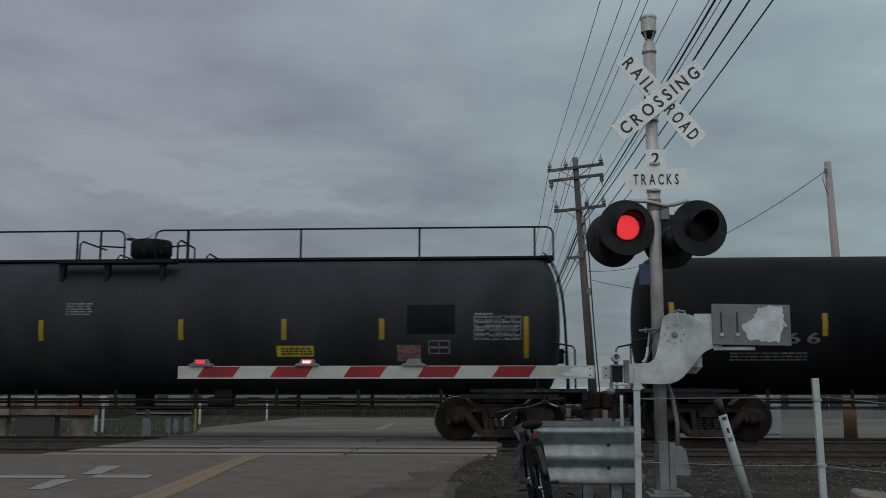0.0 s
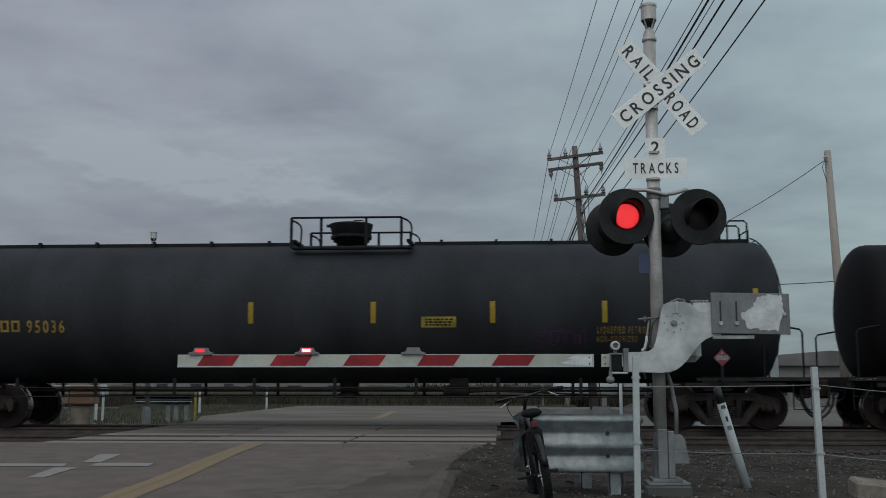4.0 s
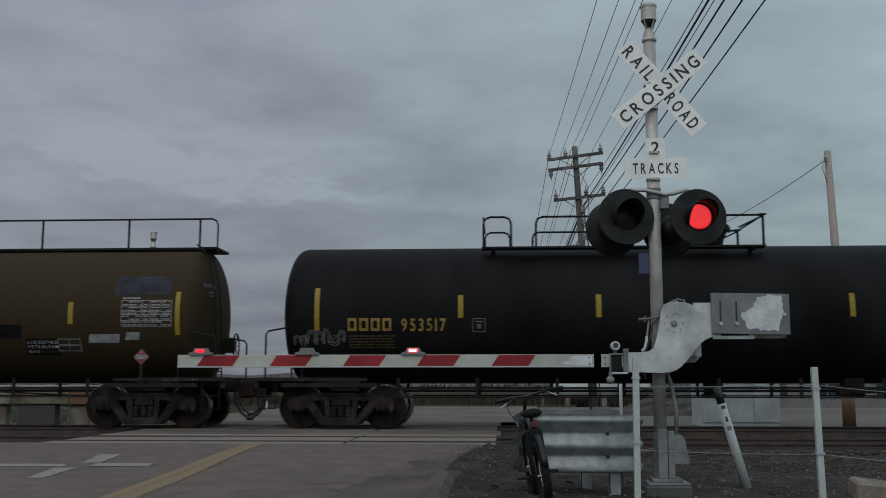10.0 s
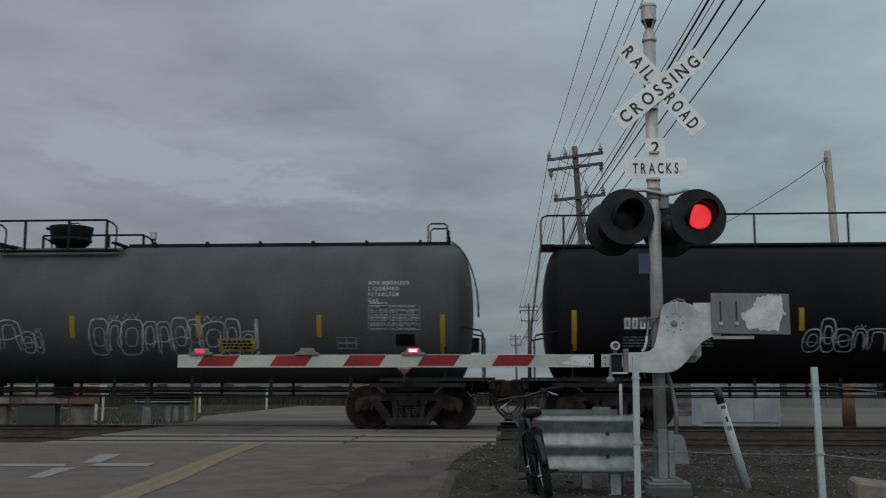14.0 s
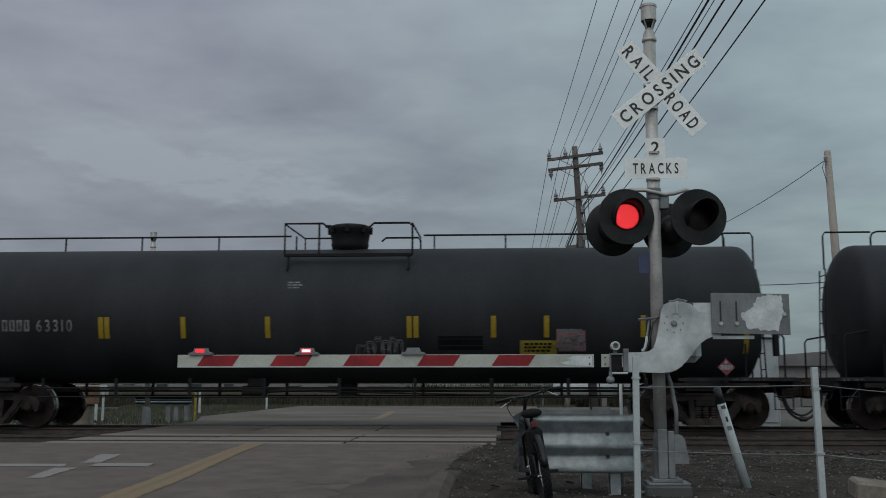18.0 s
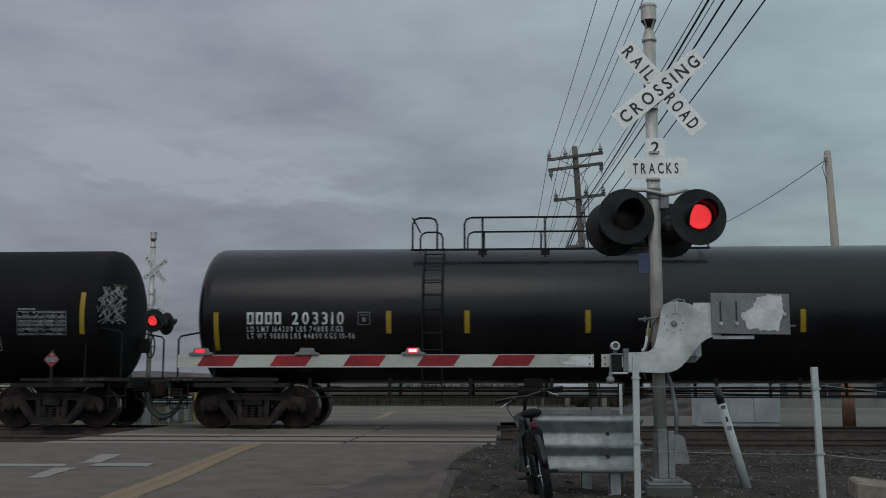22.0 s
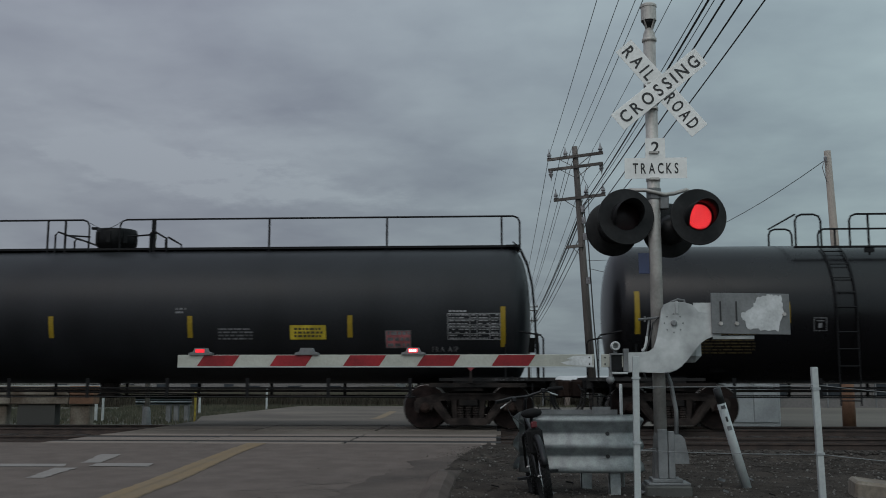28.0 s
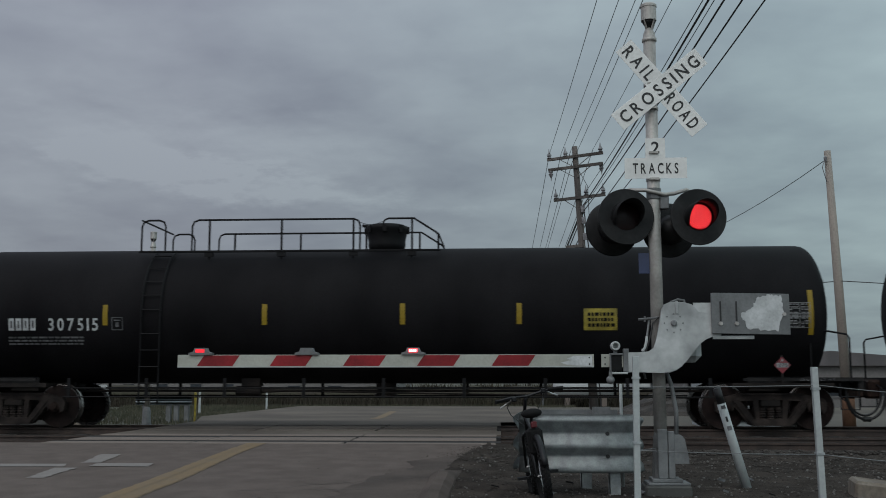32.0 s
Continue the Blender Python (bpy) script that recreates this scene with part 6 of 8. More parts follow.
# ---- the signal beside the camera's side of the tracks ----
def lamp_unit(mast, x, y, z, turn, name="flasher"):
    """One flashing-light unit: background disc, housing, hood and dark lens, facing -y and turned."""
    m = pose(x, y, z, 0, 0, turn)
    bm = B()
    lathe(bm, [(-0.012, 0.30), (-0.016, 0.312), (0.0, 0.316), (0.012, 0.30), (0.012, 0.0)], "y", 40, cap=False)
    lathe(bm, [(-0.014, 0.155), (-0.012, 0.30)], "y", 40, cap=False)
    bg = part(name, bm, "lampblack", mast, "black flasher unit with round background", at=m, smooth=True)
    bm = B()
    lathe(bm, [(0.012, 0.17), (0.10, 0.17), (0.2, 0.13), (0.24, 0.05)], "y", 24)
    part("housing", bm, "lampblack", bg, smooth=True)
    bm = B()
    seg = 22
    prev = None
    for i in range(seg + 1):
        a = math.radians(-38 + 256 * i / seg)
        depth = 0.30 * math.sin(max(0.0, min(1.0, (a + 0.66) / 4.47)) * math.pi) ** 0.7 + 0.03
        cx, sz = math.cos(a), math.sin(a)
        cur = [bm.verts.new((r * cx, yy, r * sz)) for r, yy in ((0.158, -0.012), (0.150, -depth), (0.157, -depth), (0.166, -0.012))]
        if prev:
            for k in range(3):
                bm.faces.new((prev[k], cur[k], cur[k + 1], prev[k + 1]))
        prev = cur
    part("hood", bm, "lampblack", bg, smooth=True)
    bm = B()
    lathe(bm, [(0.0, 0.152), (-0.012, 0.10), (-0.018, 0.0)], "y", 28, cap=False)
    part("lens", bm, "lens_dark", bg, "dark unlit red lens", smooth=True)
    return bg


def led_disc(bm, r):
    """Rings of small round lights on a disc, facing -y."""
    lathe(bm, [(0.0, r), (-0.004, r * 0.98), (-0.006, 0.0)], "y", 28, cap=False)


def led_dots(bm, r):
    for k in range(1, 7):
        n = 6 * k
        for i in range(n):
            a = 2 * math.pi * i / n + k * 0.3
            q = r * k / 6.6
            lathe(bm, [(-0.008, 0.0048), (-0.012, 0.003)], "y", 5, (q * math.cos(a), 0, q * math.sin(a)))


MASTS = {}


def crossing_signal(name, at, side, gate):
    """Mast with bell, crossbuck, track count sign and two pairs of flashers."""
    mast = thing("crossing_signal", "grey railroad crossing mast with crossbuck and red flashers", "crossing signal", at=at, group="crossing signals")
    bm = B()
    lathe(bm, [(0.30, 0.070), (5.10, 0.070)], "z", 24)
    part("pole", bm, "mast", mast, smooth=True)
    bm = B()
    lathe(bm, [(5.03, 0.072), (5.04, 0.084), (5.07, 0.084), (5.075, 0.074), (5.13, 0.066), (5.19, 0.042), (5.20, 0.03)], "z", 20)
    bell = part("bell", bm, "mast", mast, "pole-top bell", smooth=True)
    bm = B()
    lathe(bm, [(5.285, 0.06), (5.285, 0.088), (5.44, 0.088), (5.445, 0.094), (5.47, 0.094), (5.485, 0.08), (5.49, 0.0)], "z", 24)
    part("canister", bm, "mast", bell)
    # shaded opening under the canister, put in as a solid black cone
    bm = B()
    lathe(bm, [(5.19, 0.035), (5.21, 0.03), (5.25, 0.066), (5.287, 0.080)], "z", 16)
    part("gong", bm, "lampblack", bell, "dark gap under the canister, its shade given as black", smooth=True)
    for a in (0.3, 2.1, 3.9, 5.4):
        bm = B()
        tube(bm, [(0.04 * math.cos(a), 0.04 * math.sin(a), 5.18), (0.084 * math.cos(a), 0.084 * math.sin(a), 5.30)], 0.010, 6)
        part("bell_strut", bm, "mast", bell)
    # crossbuck: two boards with lettering
    for ang, words, yo, bx, bz in ((38.5, (("CROSSING", -0.55, 0.55),), -0.105, 0.080, 4.445), (-50.5, (("RAIL", -0.60, -0.16), ("ROAD", 0.12, 0.58)), -0.095, 0.104, 4.462)):
        m = pose(bx, yo, bz, 0, -ang, 0)
        if not gate:
            m = pose(-0.12, 0.10 - yo - 0.1, 4.40, 0, 0, 180) @ Matrix.Scale(0.72, 4) @ pose(0, 0, 0, 0, -ang, 0)
        bm = B()
        box(bm, -0.61 if ang > 0 else -0.65, 0.61 if ang > 0 else 0.65, -0.004, 0.0, -0.115, 0.115, bevel=0.0015)
        blade = part("crossbuck_blade", bm, "signwhite" if gate else "farboard_shaded", mast, "white crossbuck board with black letters", at=m)
        for w, a, b in words:
            letters(w, a, b, -0.070, 0.070, lambda x, z: (x, -0.0065, z), "signblack", blade, 0.30)
    bm = B()
    prism(bm, [(-0.325, 3.425), (0.365, 3.425), (0.365, 3.66), (0.13, 3.66), (0.13, 3.885), (-0.09, 3.885), (-0.09, 3.66), (-0.325, 3.66)][::-1], -0.077, -0.073)
    sign = part("track_sign", bm, "signwhite" if gate else "farboard_shaded", mast, "white track count sign")
    letters("2", -0.025, 0.065, 3.715, 3.845, lambda x, z: (x, -0.080, z), "signblack", sign)
    letters("TRACKS", -0.235, 0.27, 3.482, 3.60, lambda x, z: (x, -0.080, z), "signblack", sign, 0.30)
    for z in (4.24, 4.52, 3.72, 3.42):
        bm = B()
        lathe(bm, [(z - 0.015, 0.07), (z - 0.015, 0.080), (z + 0.015, 0.080), (z + 0.015, 0.07)], "z", 18, cap=False)
        box(bm, -0.05, 0.05, -0.1, -0.06, z - 0.012, z + 0.012)
        part("clamp", bm, "mast", mast)
    # cross arm of the flashers
    bm = B()
    tube(bm, [(-0.40, 0.10, 3.25), (-0.27, 0.0, 3.31), (-0.1, -0.08, 3.29), (0.0, -0.09, 3.265), (0.11, -0.07, 3.24), (0.22, -0.02, 3.26), (0.37, 0.02, 3.31), (0.52, 0.10, 3.25)], 0.022, 8)
    part("cross_arm", bm, "mast", mast, smooth=True)
    bm = B()
    lathe(bm, [(3.20, 0.0705), (3.20, 0.082), (3.32, 0.082), (3.32, 0.0705)], "z", 18, cap=False)
    box(bm, 0.06, 0.16, -0.06, 0.02, 3.08, 3.24, bevel=0.012)
    part("arm_bracket", bm, "plategrey", mast, "dull steel bracket")
    MASTS[name] = mast
    return mast


def build_signal():
    mast = crossing_signal("near", pose(1.735, 11.06, -0.19), -1, True)
    lamp_unit(mast, -0.33, -0.12, 2.985, 7)
    lamp_unit(mast, 0.465, -0.12, 2.975, 7)
    lamp_unit(mast, -0.445, 0.24, 2.905, 194)
    lamp_unit(mast, 0.20, 0.26, 2.885, 190)
    # foundation, base casting and boxes
    bm = B()
    box(bm, -0.2, 0.29, -0.2, 0.22, -0.2, 0.07, bevel=0.02)
    part("foundation", bm, "footing", mast)
    bm = B()
    box(bm, -0.17, 0.28, -0.17, 0.18, 0.07, 0.10, bevel=0.006)
    box(bm, -0.12, 0.20, -0.15, 0.14, 0.10, 0.14, bevel=0.006)
    lathe(bm, [(0.14, 0.10), (0.5, 0.088), (0.62, 0.073)], "z", 20)
    part("mast_base", bm, "plategrey", mast)
    bm = B()
    box(bm, -0.055, 0.05, -0.15, -0.08, 0.14, 0.66, bevel=0.006)
    box(bm, 0.056, 0.125, -0.15, -0.08, 0.14, 0.64, bevel=0.006)
    part("base_channel", bm, "plategrey", mast)
    bm = B()
    prism(bm, [(0.08, 0.60), (0.08, 0.30), (0.275, 0.30), (0.275, 0.35), (0.235, 0.56), (0.20, 0.60)], -0.14, 0.08)
    part("junction_box", bm, "plategrey", mast)
    bm = B()
    box(bm, -0.19, -0.07, -0.02, -0.012, 2.36, 2.59, bevel=0.003)
    part("blue_plate", bm, "bluebox", mast)
    bm = B()
    tube(bm, [(0.17, 0.0, 0.55), (0.18, 0.02, 0.85), (0.13, 0.02, 1.15), (0.08, 0.0, 1.28)], 0.024, 8)
    tube(bm, [(-0.10, -0.08, 1.85), (-0.14, -0.1, 1.6), (-0.2, -0.1, 1.4), (-0.16, -0.1, 1.2)], 0.012, 6)
    part("conduit", bm, "plategrey", mast, smooth=True)


def build_gate():
    """Lowered gate: mechanism, casting, counterweight and striped arm with three lamps."""
    gate = thing("crossing_gate", "lowered red and white striped crossing gate", "crossing gate", at=pose(1.735, 11.06, -0.19))
    bm = B()
    outline = [(-0.36, 1.485), (-0.36, 1.27), (0.0, 1.262), (0.09, 1.268), (0.16, 1.293), (0.22, 1.335), (0.28, 1.40), (0.35, 1.49), (0.42, 1.575), (0.48, 1.63), (0.54, 1.655), (0.65, 1.665),
               (0.65, 1.90), (0.41, 1.913), (0.385, 1.97), (0.34, 2.005), (0.25, 2.03), (0.11, 2.03), (0.05, 2.005), (0.02, 1.94), (-0.01, 1.78), (-0.045, 1.60), (-0.075, 1.525), (-0.13, 1.487)]
    prism(bm, outline[::-1], -0.20, -0.13)
    bmesh.ops.bevel(bm, geom=[e for e in bm.edges if abs(e.verts[0].co.y - e.verts[1].co.y) < 1e-4 and e.verts[0].co.y < -0.19], offset=0.008, segments=2, affect="EDGES")
    arm = part("gate_casting", bm, "castwhite", gate, "white painted gate arm casting")
    bm = B()
    lathe(bm, [(-0.225, 0.02), (-0.22, 0.032), (-0.2, 0.034)], "y", 14, (0.145, 0, 1.80))
    for i in range(8):
        a = i * math.pi / 4
        lathe(bm, [(-0.208, 0.008), (-0.2, 0.009)], "y", 6, (0.145 + 0.1 * math.cos(a), 0, 1.80 + 0.1 * math.sin(a)))
    part("pivot", bm, "plategrey", arm)
    bm = B()
    box(bm, 0.615, 1.445, -0.235, -0.205, 1.685, 2.125, bevel=0.004)
    for v in bm.verts:
        v.co.z -= (v.co.x - 0.6) * 0.02
    cw = part("counterweight", bm, "plategrey", gate, "grey steel counterweight plate")
    cw.location.x = -0.07
    bm = B()
    box(bm, 0.36, 0.66, -0.195, -0.185, 1.80, 2.02)
    part("bracket", bm, "castwhite", gate)
    bm = B()
    box(bm, 0.56, 1.0, -0.20, -0.14, 1.625, 1.662, bevel=0.004)
    part("shelf", bm, "castwhite", gate)
    bm = B()
    tube(bm, [(0.12, -0.16, 2.03), (0.20, -0.17, 2.06), (0.27, -0.16, 2.05), (0.29, -0.16, 1.95)], 0.012, 6)
    part("lift_eye", bm, "plategrey", gate)
    bm = B()
    pts = []
    rnd = random.Random(3)
    shape = [(1.22, 2.105), (1.36, 2.085), (1.375, 1.92), (1.31, 1.708), (0.99, 1.735), (0.925, 1.885), (1.05, 1.965), (1.10, 2.065)]
    for (ax, az), (bx, bz) in zip(shape, shape[1:] + shape[:1]):
        for k in range(9):
            f = k / 9
            pts.append((ax + (bx - ax) * f + rnd.uniform(-0.012, 0.012), az + (bz - az) * f + rnd.uniform(-0.012, 0.012)))
    bm.faces.new([bm.verts.new((x, -0.2385, z)) for x, z in pts])
    part("spray_patch", bm, "whitesplash", cw, "splash of white paint")
    bm = B()
    for x in (0.71, 0.88):
        bm = B()
        box(bm, x - 0.008, x + 0.008, -0.241, -0.2365, 1.80, 2.03)
        part("slot", bm, "signblack", cw)
        bm = B()
        lathe(bm, [(-0.25, 0.02), (-0.236, 0.025)], "y", 8, (x, 0, 1.79))
        part("bolt", bm, "mast", cw)
    bm = B()
    lathe(bm, [(-0.25, 0.02), (-0.236, 0.02)], "y", 8, (1.385, 0, 1.89))
    part("bolt", bm, "mast", cw)
    bm = B()
    box(bm, 0.08, 0.46, -0.12, 0.16, 1.38, 1.98, bevel=0.07)
    part("mechanism_box", bm, "castwhite", gate, "white gate mechanism housing")
    # conversion bracket between casting and arm: open frame, tube end above, clevis ball below
    for name, ink, boxes in (("clamp_plate", "plategrey", ((-0.405, -0.345, -0.195, -0.13, 1.275, 1.525),)), ("clamp_block", "lampblack", ((-0.548, -0.42, -0.18, -0.12, 1.285, 1.47),)),
                             ("clamp_flange", "plategrey", ((-0.552, -0.535, -0.20, -0.11, 1.28, 1.475),)), ("clamp_flange", "plategrey", ((-0.55, -0.405, -0.205, -0.18, 1.455, 1.475),)),
                             ("clamp_flange", "castwhite", ((-0.53, -0.36, -0.20, -0.12, 1.250, 1.272),)), ("tube_stem", "plategrey", ((-0.508, -0.468, -0.18, -0.14, 1.47, 1.52),)), ("clevis", "plategrey", ((-0.56, -0.525, -0.18, -0.13, 1.20, 1.285),))):
        bm = B()
        for q in boxes:
            box(bm, *q, bevel=0.005)
        part(name, bm, ink, gate)
    bm = B()
    lathe(bm, [(-0.10, 0.0), (-0.10, 0.050), (-0.215, 0.050), (-0.22, 0.044), (-0.22, 0.030), (-0.16, 0.028), (-0.16, 0.0)][::-1], "y", 18, (-0.487, 0, 1.554), cap=False)
    part("tube_end", bm, "castwhite", gate, "white open end of a steel tube", smooth=True)
    bm = B()
    lathe(bm, [(-0.205, 0.012), (-0.195, 0.034), (-0.16, 0.046), (-0.12, 0.034), (-0.11, 0.012)], "y", 14, (-0.545, 0, 1.188))
    part("clevis_ball", bm, "plategrey", gate, smooth=True)
    bm = B()
    tube(bm, [(-0.22, -0.10, 1.845), (-0.10, -0.10, 1.855), (0.0, -0.12, 1.866)], 0.014, 6)
    tube(bm, [(-0.15, -0.10, 1.82), (-0.15, -0.10, 1.88)], 0.012, 6)
    part("mast_bolt", bm, "plategrey", gate)
    bm = B()
    tube(bm, [(-0.01, -0.16, 1.87), (-0.075, -0.17, 1.80), (-0.10, -0.17, 1.68), (-0.13, -0.17, 1.58), (-0.16, -0.17, 1.50)], 0.009, 6)
    part("cable", bm, "wire", gate)
    bm = B()
    tube(bm, [(-0.20, -0.17, 1.50), (-0.17, -0.17, 1.53), (-0.15, -0.17, 1.60), (-0.145, -0.17, 1.66)], 0.016, 6)
    part("cable_guard", bm, "castwhite", gate)
    bm = B()
    box(bm, 0.165, 0.198, -0.212, -0.201, 1.90, 2.035, bevel=0.003)
    part("strap", bm, "castwhite", arm)
    bm = B()
    box(bm, -0.64, -0.40, -0.175, -0.15, 1.325, 1.465, bevel=0.004)
    part("arm_butt", bm, "reflect_white", gate, "pale butt end of the arm")
    for x, z in ((-0.60, 1.36), (-0.60, 1.43), (-0.545, 1.36), (-0.545, 1.43)):
        bm = B()
        lathe(bm, [(-0.185, 0.008), (-0.175, 0.010)], "y", 6, (x, 0, z))
        part("bolt", bm, "signblack", gate)
    x0, x1, z0, z1 = -5.32, -0.72, 1.325, 1.465
    bm = B()
    box(bm, x0, x1, -0.18, -0.155, z0, z1, bevel=0.003)
    beam = part("gate_arm", bm, "reflect_white", gate, "long flat arm with slanted red stripes")
    pitch = 0.817
    for i in range(5):
        a = -5.10 + pitch * i
        bm = B()
        prism(bm, [(a, z0 + 0.016), (a + 0.40, z0 + 0.016), (a + 0.48, z1 - 0.006), (a + 0.08, z1 - 0.006)], -0.183, -0.1805)
        part("red_stripe", bm, "reflect_red", beam)
    bm = B()
    edge = [(x1 - 0.02, z0 + 0.012), (x1 - 0.02, z1 - 0.012), (x1 - 0.22, z1 - 0.016), (x1 - 0.30, z1 - 0.05), (x1 - 0.24, z1 - 0.06), (x1 - 0.36, z0 + 0.05), (x1 - 0.30, z0 + 0.03), (x1 - 0.2, z0 + 0.02)]
    bm.faces.new([bm.verts.new((x, -0.1825, z)) for x, z in edge])
    part("white_end", bm, "whitesplash", beam, "smear of white paint")
    bm = B()
    box(bm, x0 + 0.002, x1 - 0.002, -0.187, -0.1805, z0 + 0.001, z0 + 0.012)
    part("bottom_lip", bm, "post", beam, "bright lower edge of the arm")
    for x, z in ((x1 - 0.05, z0 + 0.035), (x1 - 0.05, z1 - 0.035)):
        bm = B()
        lathe(bm, [(-0.19, 0.008), (-0.181, 0.010)], "y", 6, (x, 0, z))
        part("bolt", bm, "signblack", beam)
    for x in (-5.06, -3.87, -2.69):
        bm = B()
        prism(bm, [(x - 0.13, z1), (x + 0.13, z1), (x + 0.13, z1 + 0.02), (x + 0.08, z1 + 0.035), (x + 0.065, z1 + 0.075), (x - 0.065, z1 + 0.075), (x - 0.08, z1 + 0.035), (x - 0.13, z1 + 0.02)], -0.21, -0.11)
        lp = part("gate_lamp", bm, "plategrey", beam, "small grey gate lamp")
    bm = B()
    box(bm, -5.11, -5.01, -0.216, -0.212, z1 + 0.025, z1 + 0.062)
    part("tip_light", bm, "led_dim", beam, "steady red light at the tip")
    bm = B()
    box(bm, -0.050, 0.050, -0.006, 0.0, -0.018, 0.018)
    lit = part("lit_gate_light", bm, "led_gate", beam, "glowing red gate light", at=(-3.87, -0.212, z1 + 0.044))
    for i in range(4):
        bm = B()
        box(bm, -0.040 + 0.021 * i, -0.026 + 0.021 * i, -0.009, -0.006, -0.013, 0.010, bevel=0.002)
        part("led_cluster", bm, "led_white", lit, "white-hot cluster of small lights")
    return lit


def build_far_signal():
    mast = crossing_signal("far", pose(-9.74, 27.1, -0.32, 0, 0, 178), 1, False)
    lamp_unit(mast, -0.15, 0.16, 2.97, 184)
    lamp_unit(mast, 0.50, 0.16, 2.97, 184)
    lamp_unit(mast, -0.40, -0.16, 2.90, -30)
    bm = B()
    lathe(bm, [(-0.1, 0.2), (0.1, 0.2), (0.12, 0.13), (0.5, 0.1), (0.6, 0.075)], "z", 16)
    part("mast_base", bm, "plategrey", mast)
    return mast


def lit_lens(parent, at):
    bm = B()
    led_disc(bm, 0.142)
    ob = part("lit_lens", bm, "led", parent, "glowing red lamp lens", at=at, smooth=True)
    bm = B()
    led_dots(bm, 0.138)
    part("led_points", bm, "led_hot", ob)
    return ob


# ---- things beside the road ----
def build_roadside():
    # wrap-round guard rail of corrugated steel
    gr = thing("guard_rail", "galvanized corrugated guard rail on short steel posts", "guard rail", at=(0, 0, -0.2))
    bm = B()
    wave = [(0.04, 0.215), (0.078, 0.225), (0.082, 0.25), (0.065, 0.30), (0.012, 0.37), (0.0, 0.39), (0.012, 0.41), (0.07, 0.465), (0.08, 0.485), (0.068, 0.53), (0.012, 0.61), (0.0, 0.63), (0.012, 0.65), (0.07, 0.745), (0.08, 0.765), (0.07, 0.785), (0.0, 0.83)]
    path = [(0.20, 10.92), (0.5, 10.88), (0.9, 10.86), (1.3, 10.86), (1.42, 10.90), (1.47, 11.0), (1.48, 11.12)]
    rows = []
    for i, (x, y) in enumerate(path):
        a, b = path[max(0, i - 1)], path[min(len(path) - 1, i + 1)]
        dx, dy = b[0] - a[0], b[1] - a[1]
        k = math.hypot(dx, dy)
        nx, ny = dy / k, -dx / k
        rows.append([bm.verts.new((x + nx * o, y + ny * o, z)) for o, z in wave])
    for a, b in zip(rows, rows[1:]):
        for k in range(len(wave) - 1):
            bm.faces.new((a[k], b[k], b[k + 1], a[k + 1]))
    bmesh.ops.solidify(bm, geom=bm.faces[:], thickness=0.006)
    part("beam", bm, "galv", gr, smooth=True)
    bm = B()
    rows = []
    for x, y in [(0.20, 10.95), (0.24, 11.3), (0.3, 11.6)]:
        rows.append([bm.verts.new((x - o * 0.9, y, z + 0.02)) for o, z in wave])
    for a, b in zip(rows, rows[1:]):
        for k in range(len(wave) - 1):
            bm.faces.new((a[k], b[k], b[k + 1], a[k + 1]))
    bmesh.ops.solidify(bm, geom=bm.faces[:], thickness=0.006)
    part("beam", bm, "galv", gr)
    for x, y, z1 in ((1.22, 10.94, 0.72), (0.95, 11.35, 0.80), (0.42, 11.3, 0.78)):
        bm = B()
        box(bm, x - 0.06, x + 0.06, y, y + 0.012, -0.1, z1)
        box(bm, x - 0.06, x - 0.05, y, y + 0.1, -0.1, z1)
        box(bm, x - 0.06, x + 0.06, y + 0.1, y + 0.112, -0.1, z1)
        part("post", bm, "galv", gr)
    for z in (0.39, 0.63):
        bm = B()
        lathe(bm, [(-0.03, 0.018), (0.0, 0.024)], "y", 8, (1.14, 10.855, z))
        part("bolt", bm, "signblack", gr)
    bm = B()
    box(bm, 0.45, 1.3, 11.28, 11.3, 0.72, 0.87)
    box(bm, 1.02, 1.22, 11.24, 11.3, 0.72, 0.90)
    part("back_plate", bm, "plategrey", gr)

    # white marker posts with cables strung between them
    for x, y, h, lean in ((1.385, 10.42, 1.46, 0.6), (3.265, 10.52, 1.35, -1.0)):
        p = thing("marker_post", "white painted square steel post in the gravel", "post", at=pose(x, y, -0.22, 0, lean, 0), group="white posts")
        bm = B()
        box(bm, -0.032, 0.032, -0.03, 0.03, -0.1, h, bevel=0.004)
        part("shaft", bm, "post", p)
        bm = B()
        for z in (h - 0.22, h - 0.88):
            box(bm, -0.042, 0.042, -0.038, 0.036, z - 0.012, z + 0.012)
        part("cable_clip", bm, "galv", p)
    lp = thing("leaning_marker", "leaning white plastic marker with a dark sleeve", "marker post", at=pose(2.80, 11.75, -0.21, 0, -15.0, 0))
    bm = B()
    lathe(bm, [(-0.05, 0.054), (0.97, 0.051), (0.975, 0.03)], "z", 18)
    part("tube", bm, "post", lp, smooth=True)
    bm = B()
    lathe(bm, [(0.97, 0.046), (1.15, 0.046), (1.16, 0.02)], "z", 16)
    part("sleeve", bm, "signblack", lp, "dark rubber sleeve", smooth=True)
    for z0, z1, w, ink in ((0.91, 0.95, 0.5, "white_dim"), (0.76, 0.82, 0.22, "signblack"), (0.66, 0.71, 0.5, "white_dim")):
        bm = B()
        for i in range(3):
            a0, a1 = -math.pi / 2 - w + 2 * w * i / 3, -math.pi / 2 - w + 2 * w * (i + 1) / 3
            bm.faces.new([bm.verts.new((0.0545 * math.cos(a), 0.0545 * math.sin(a), z)) for a, z in ((a0, z0), (a1, z0), (a1, z1), (a0, z1))])
        part("sticker", bm, ink, lp, "small worn sticker")
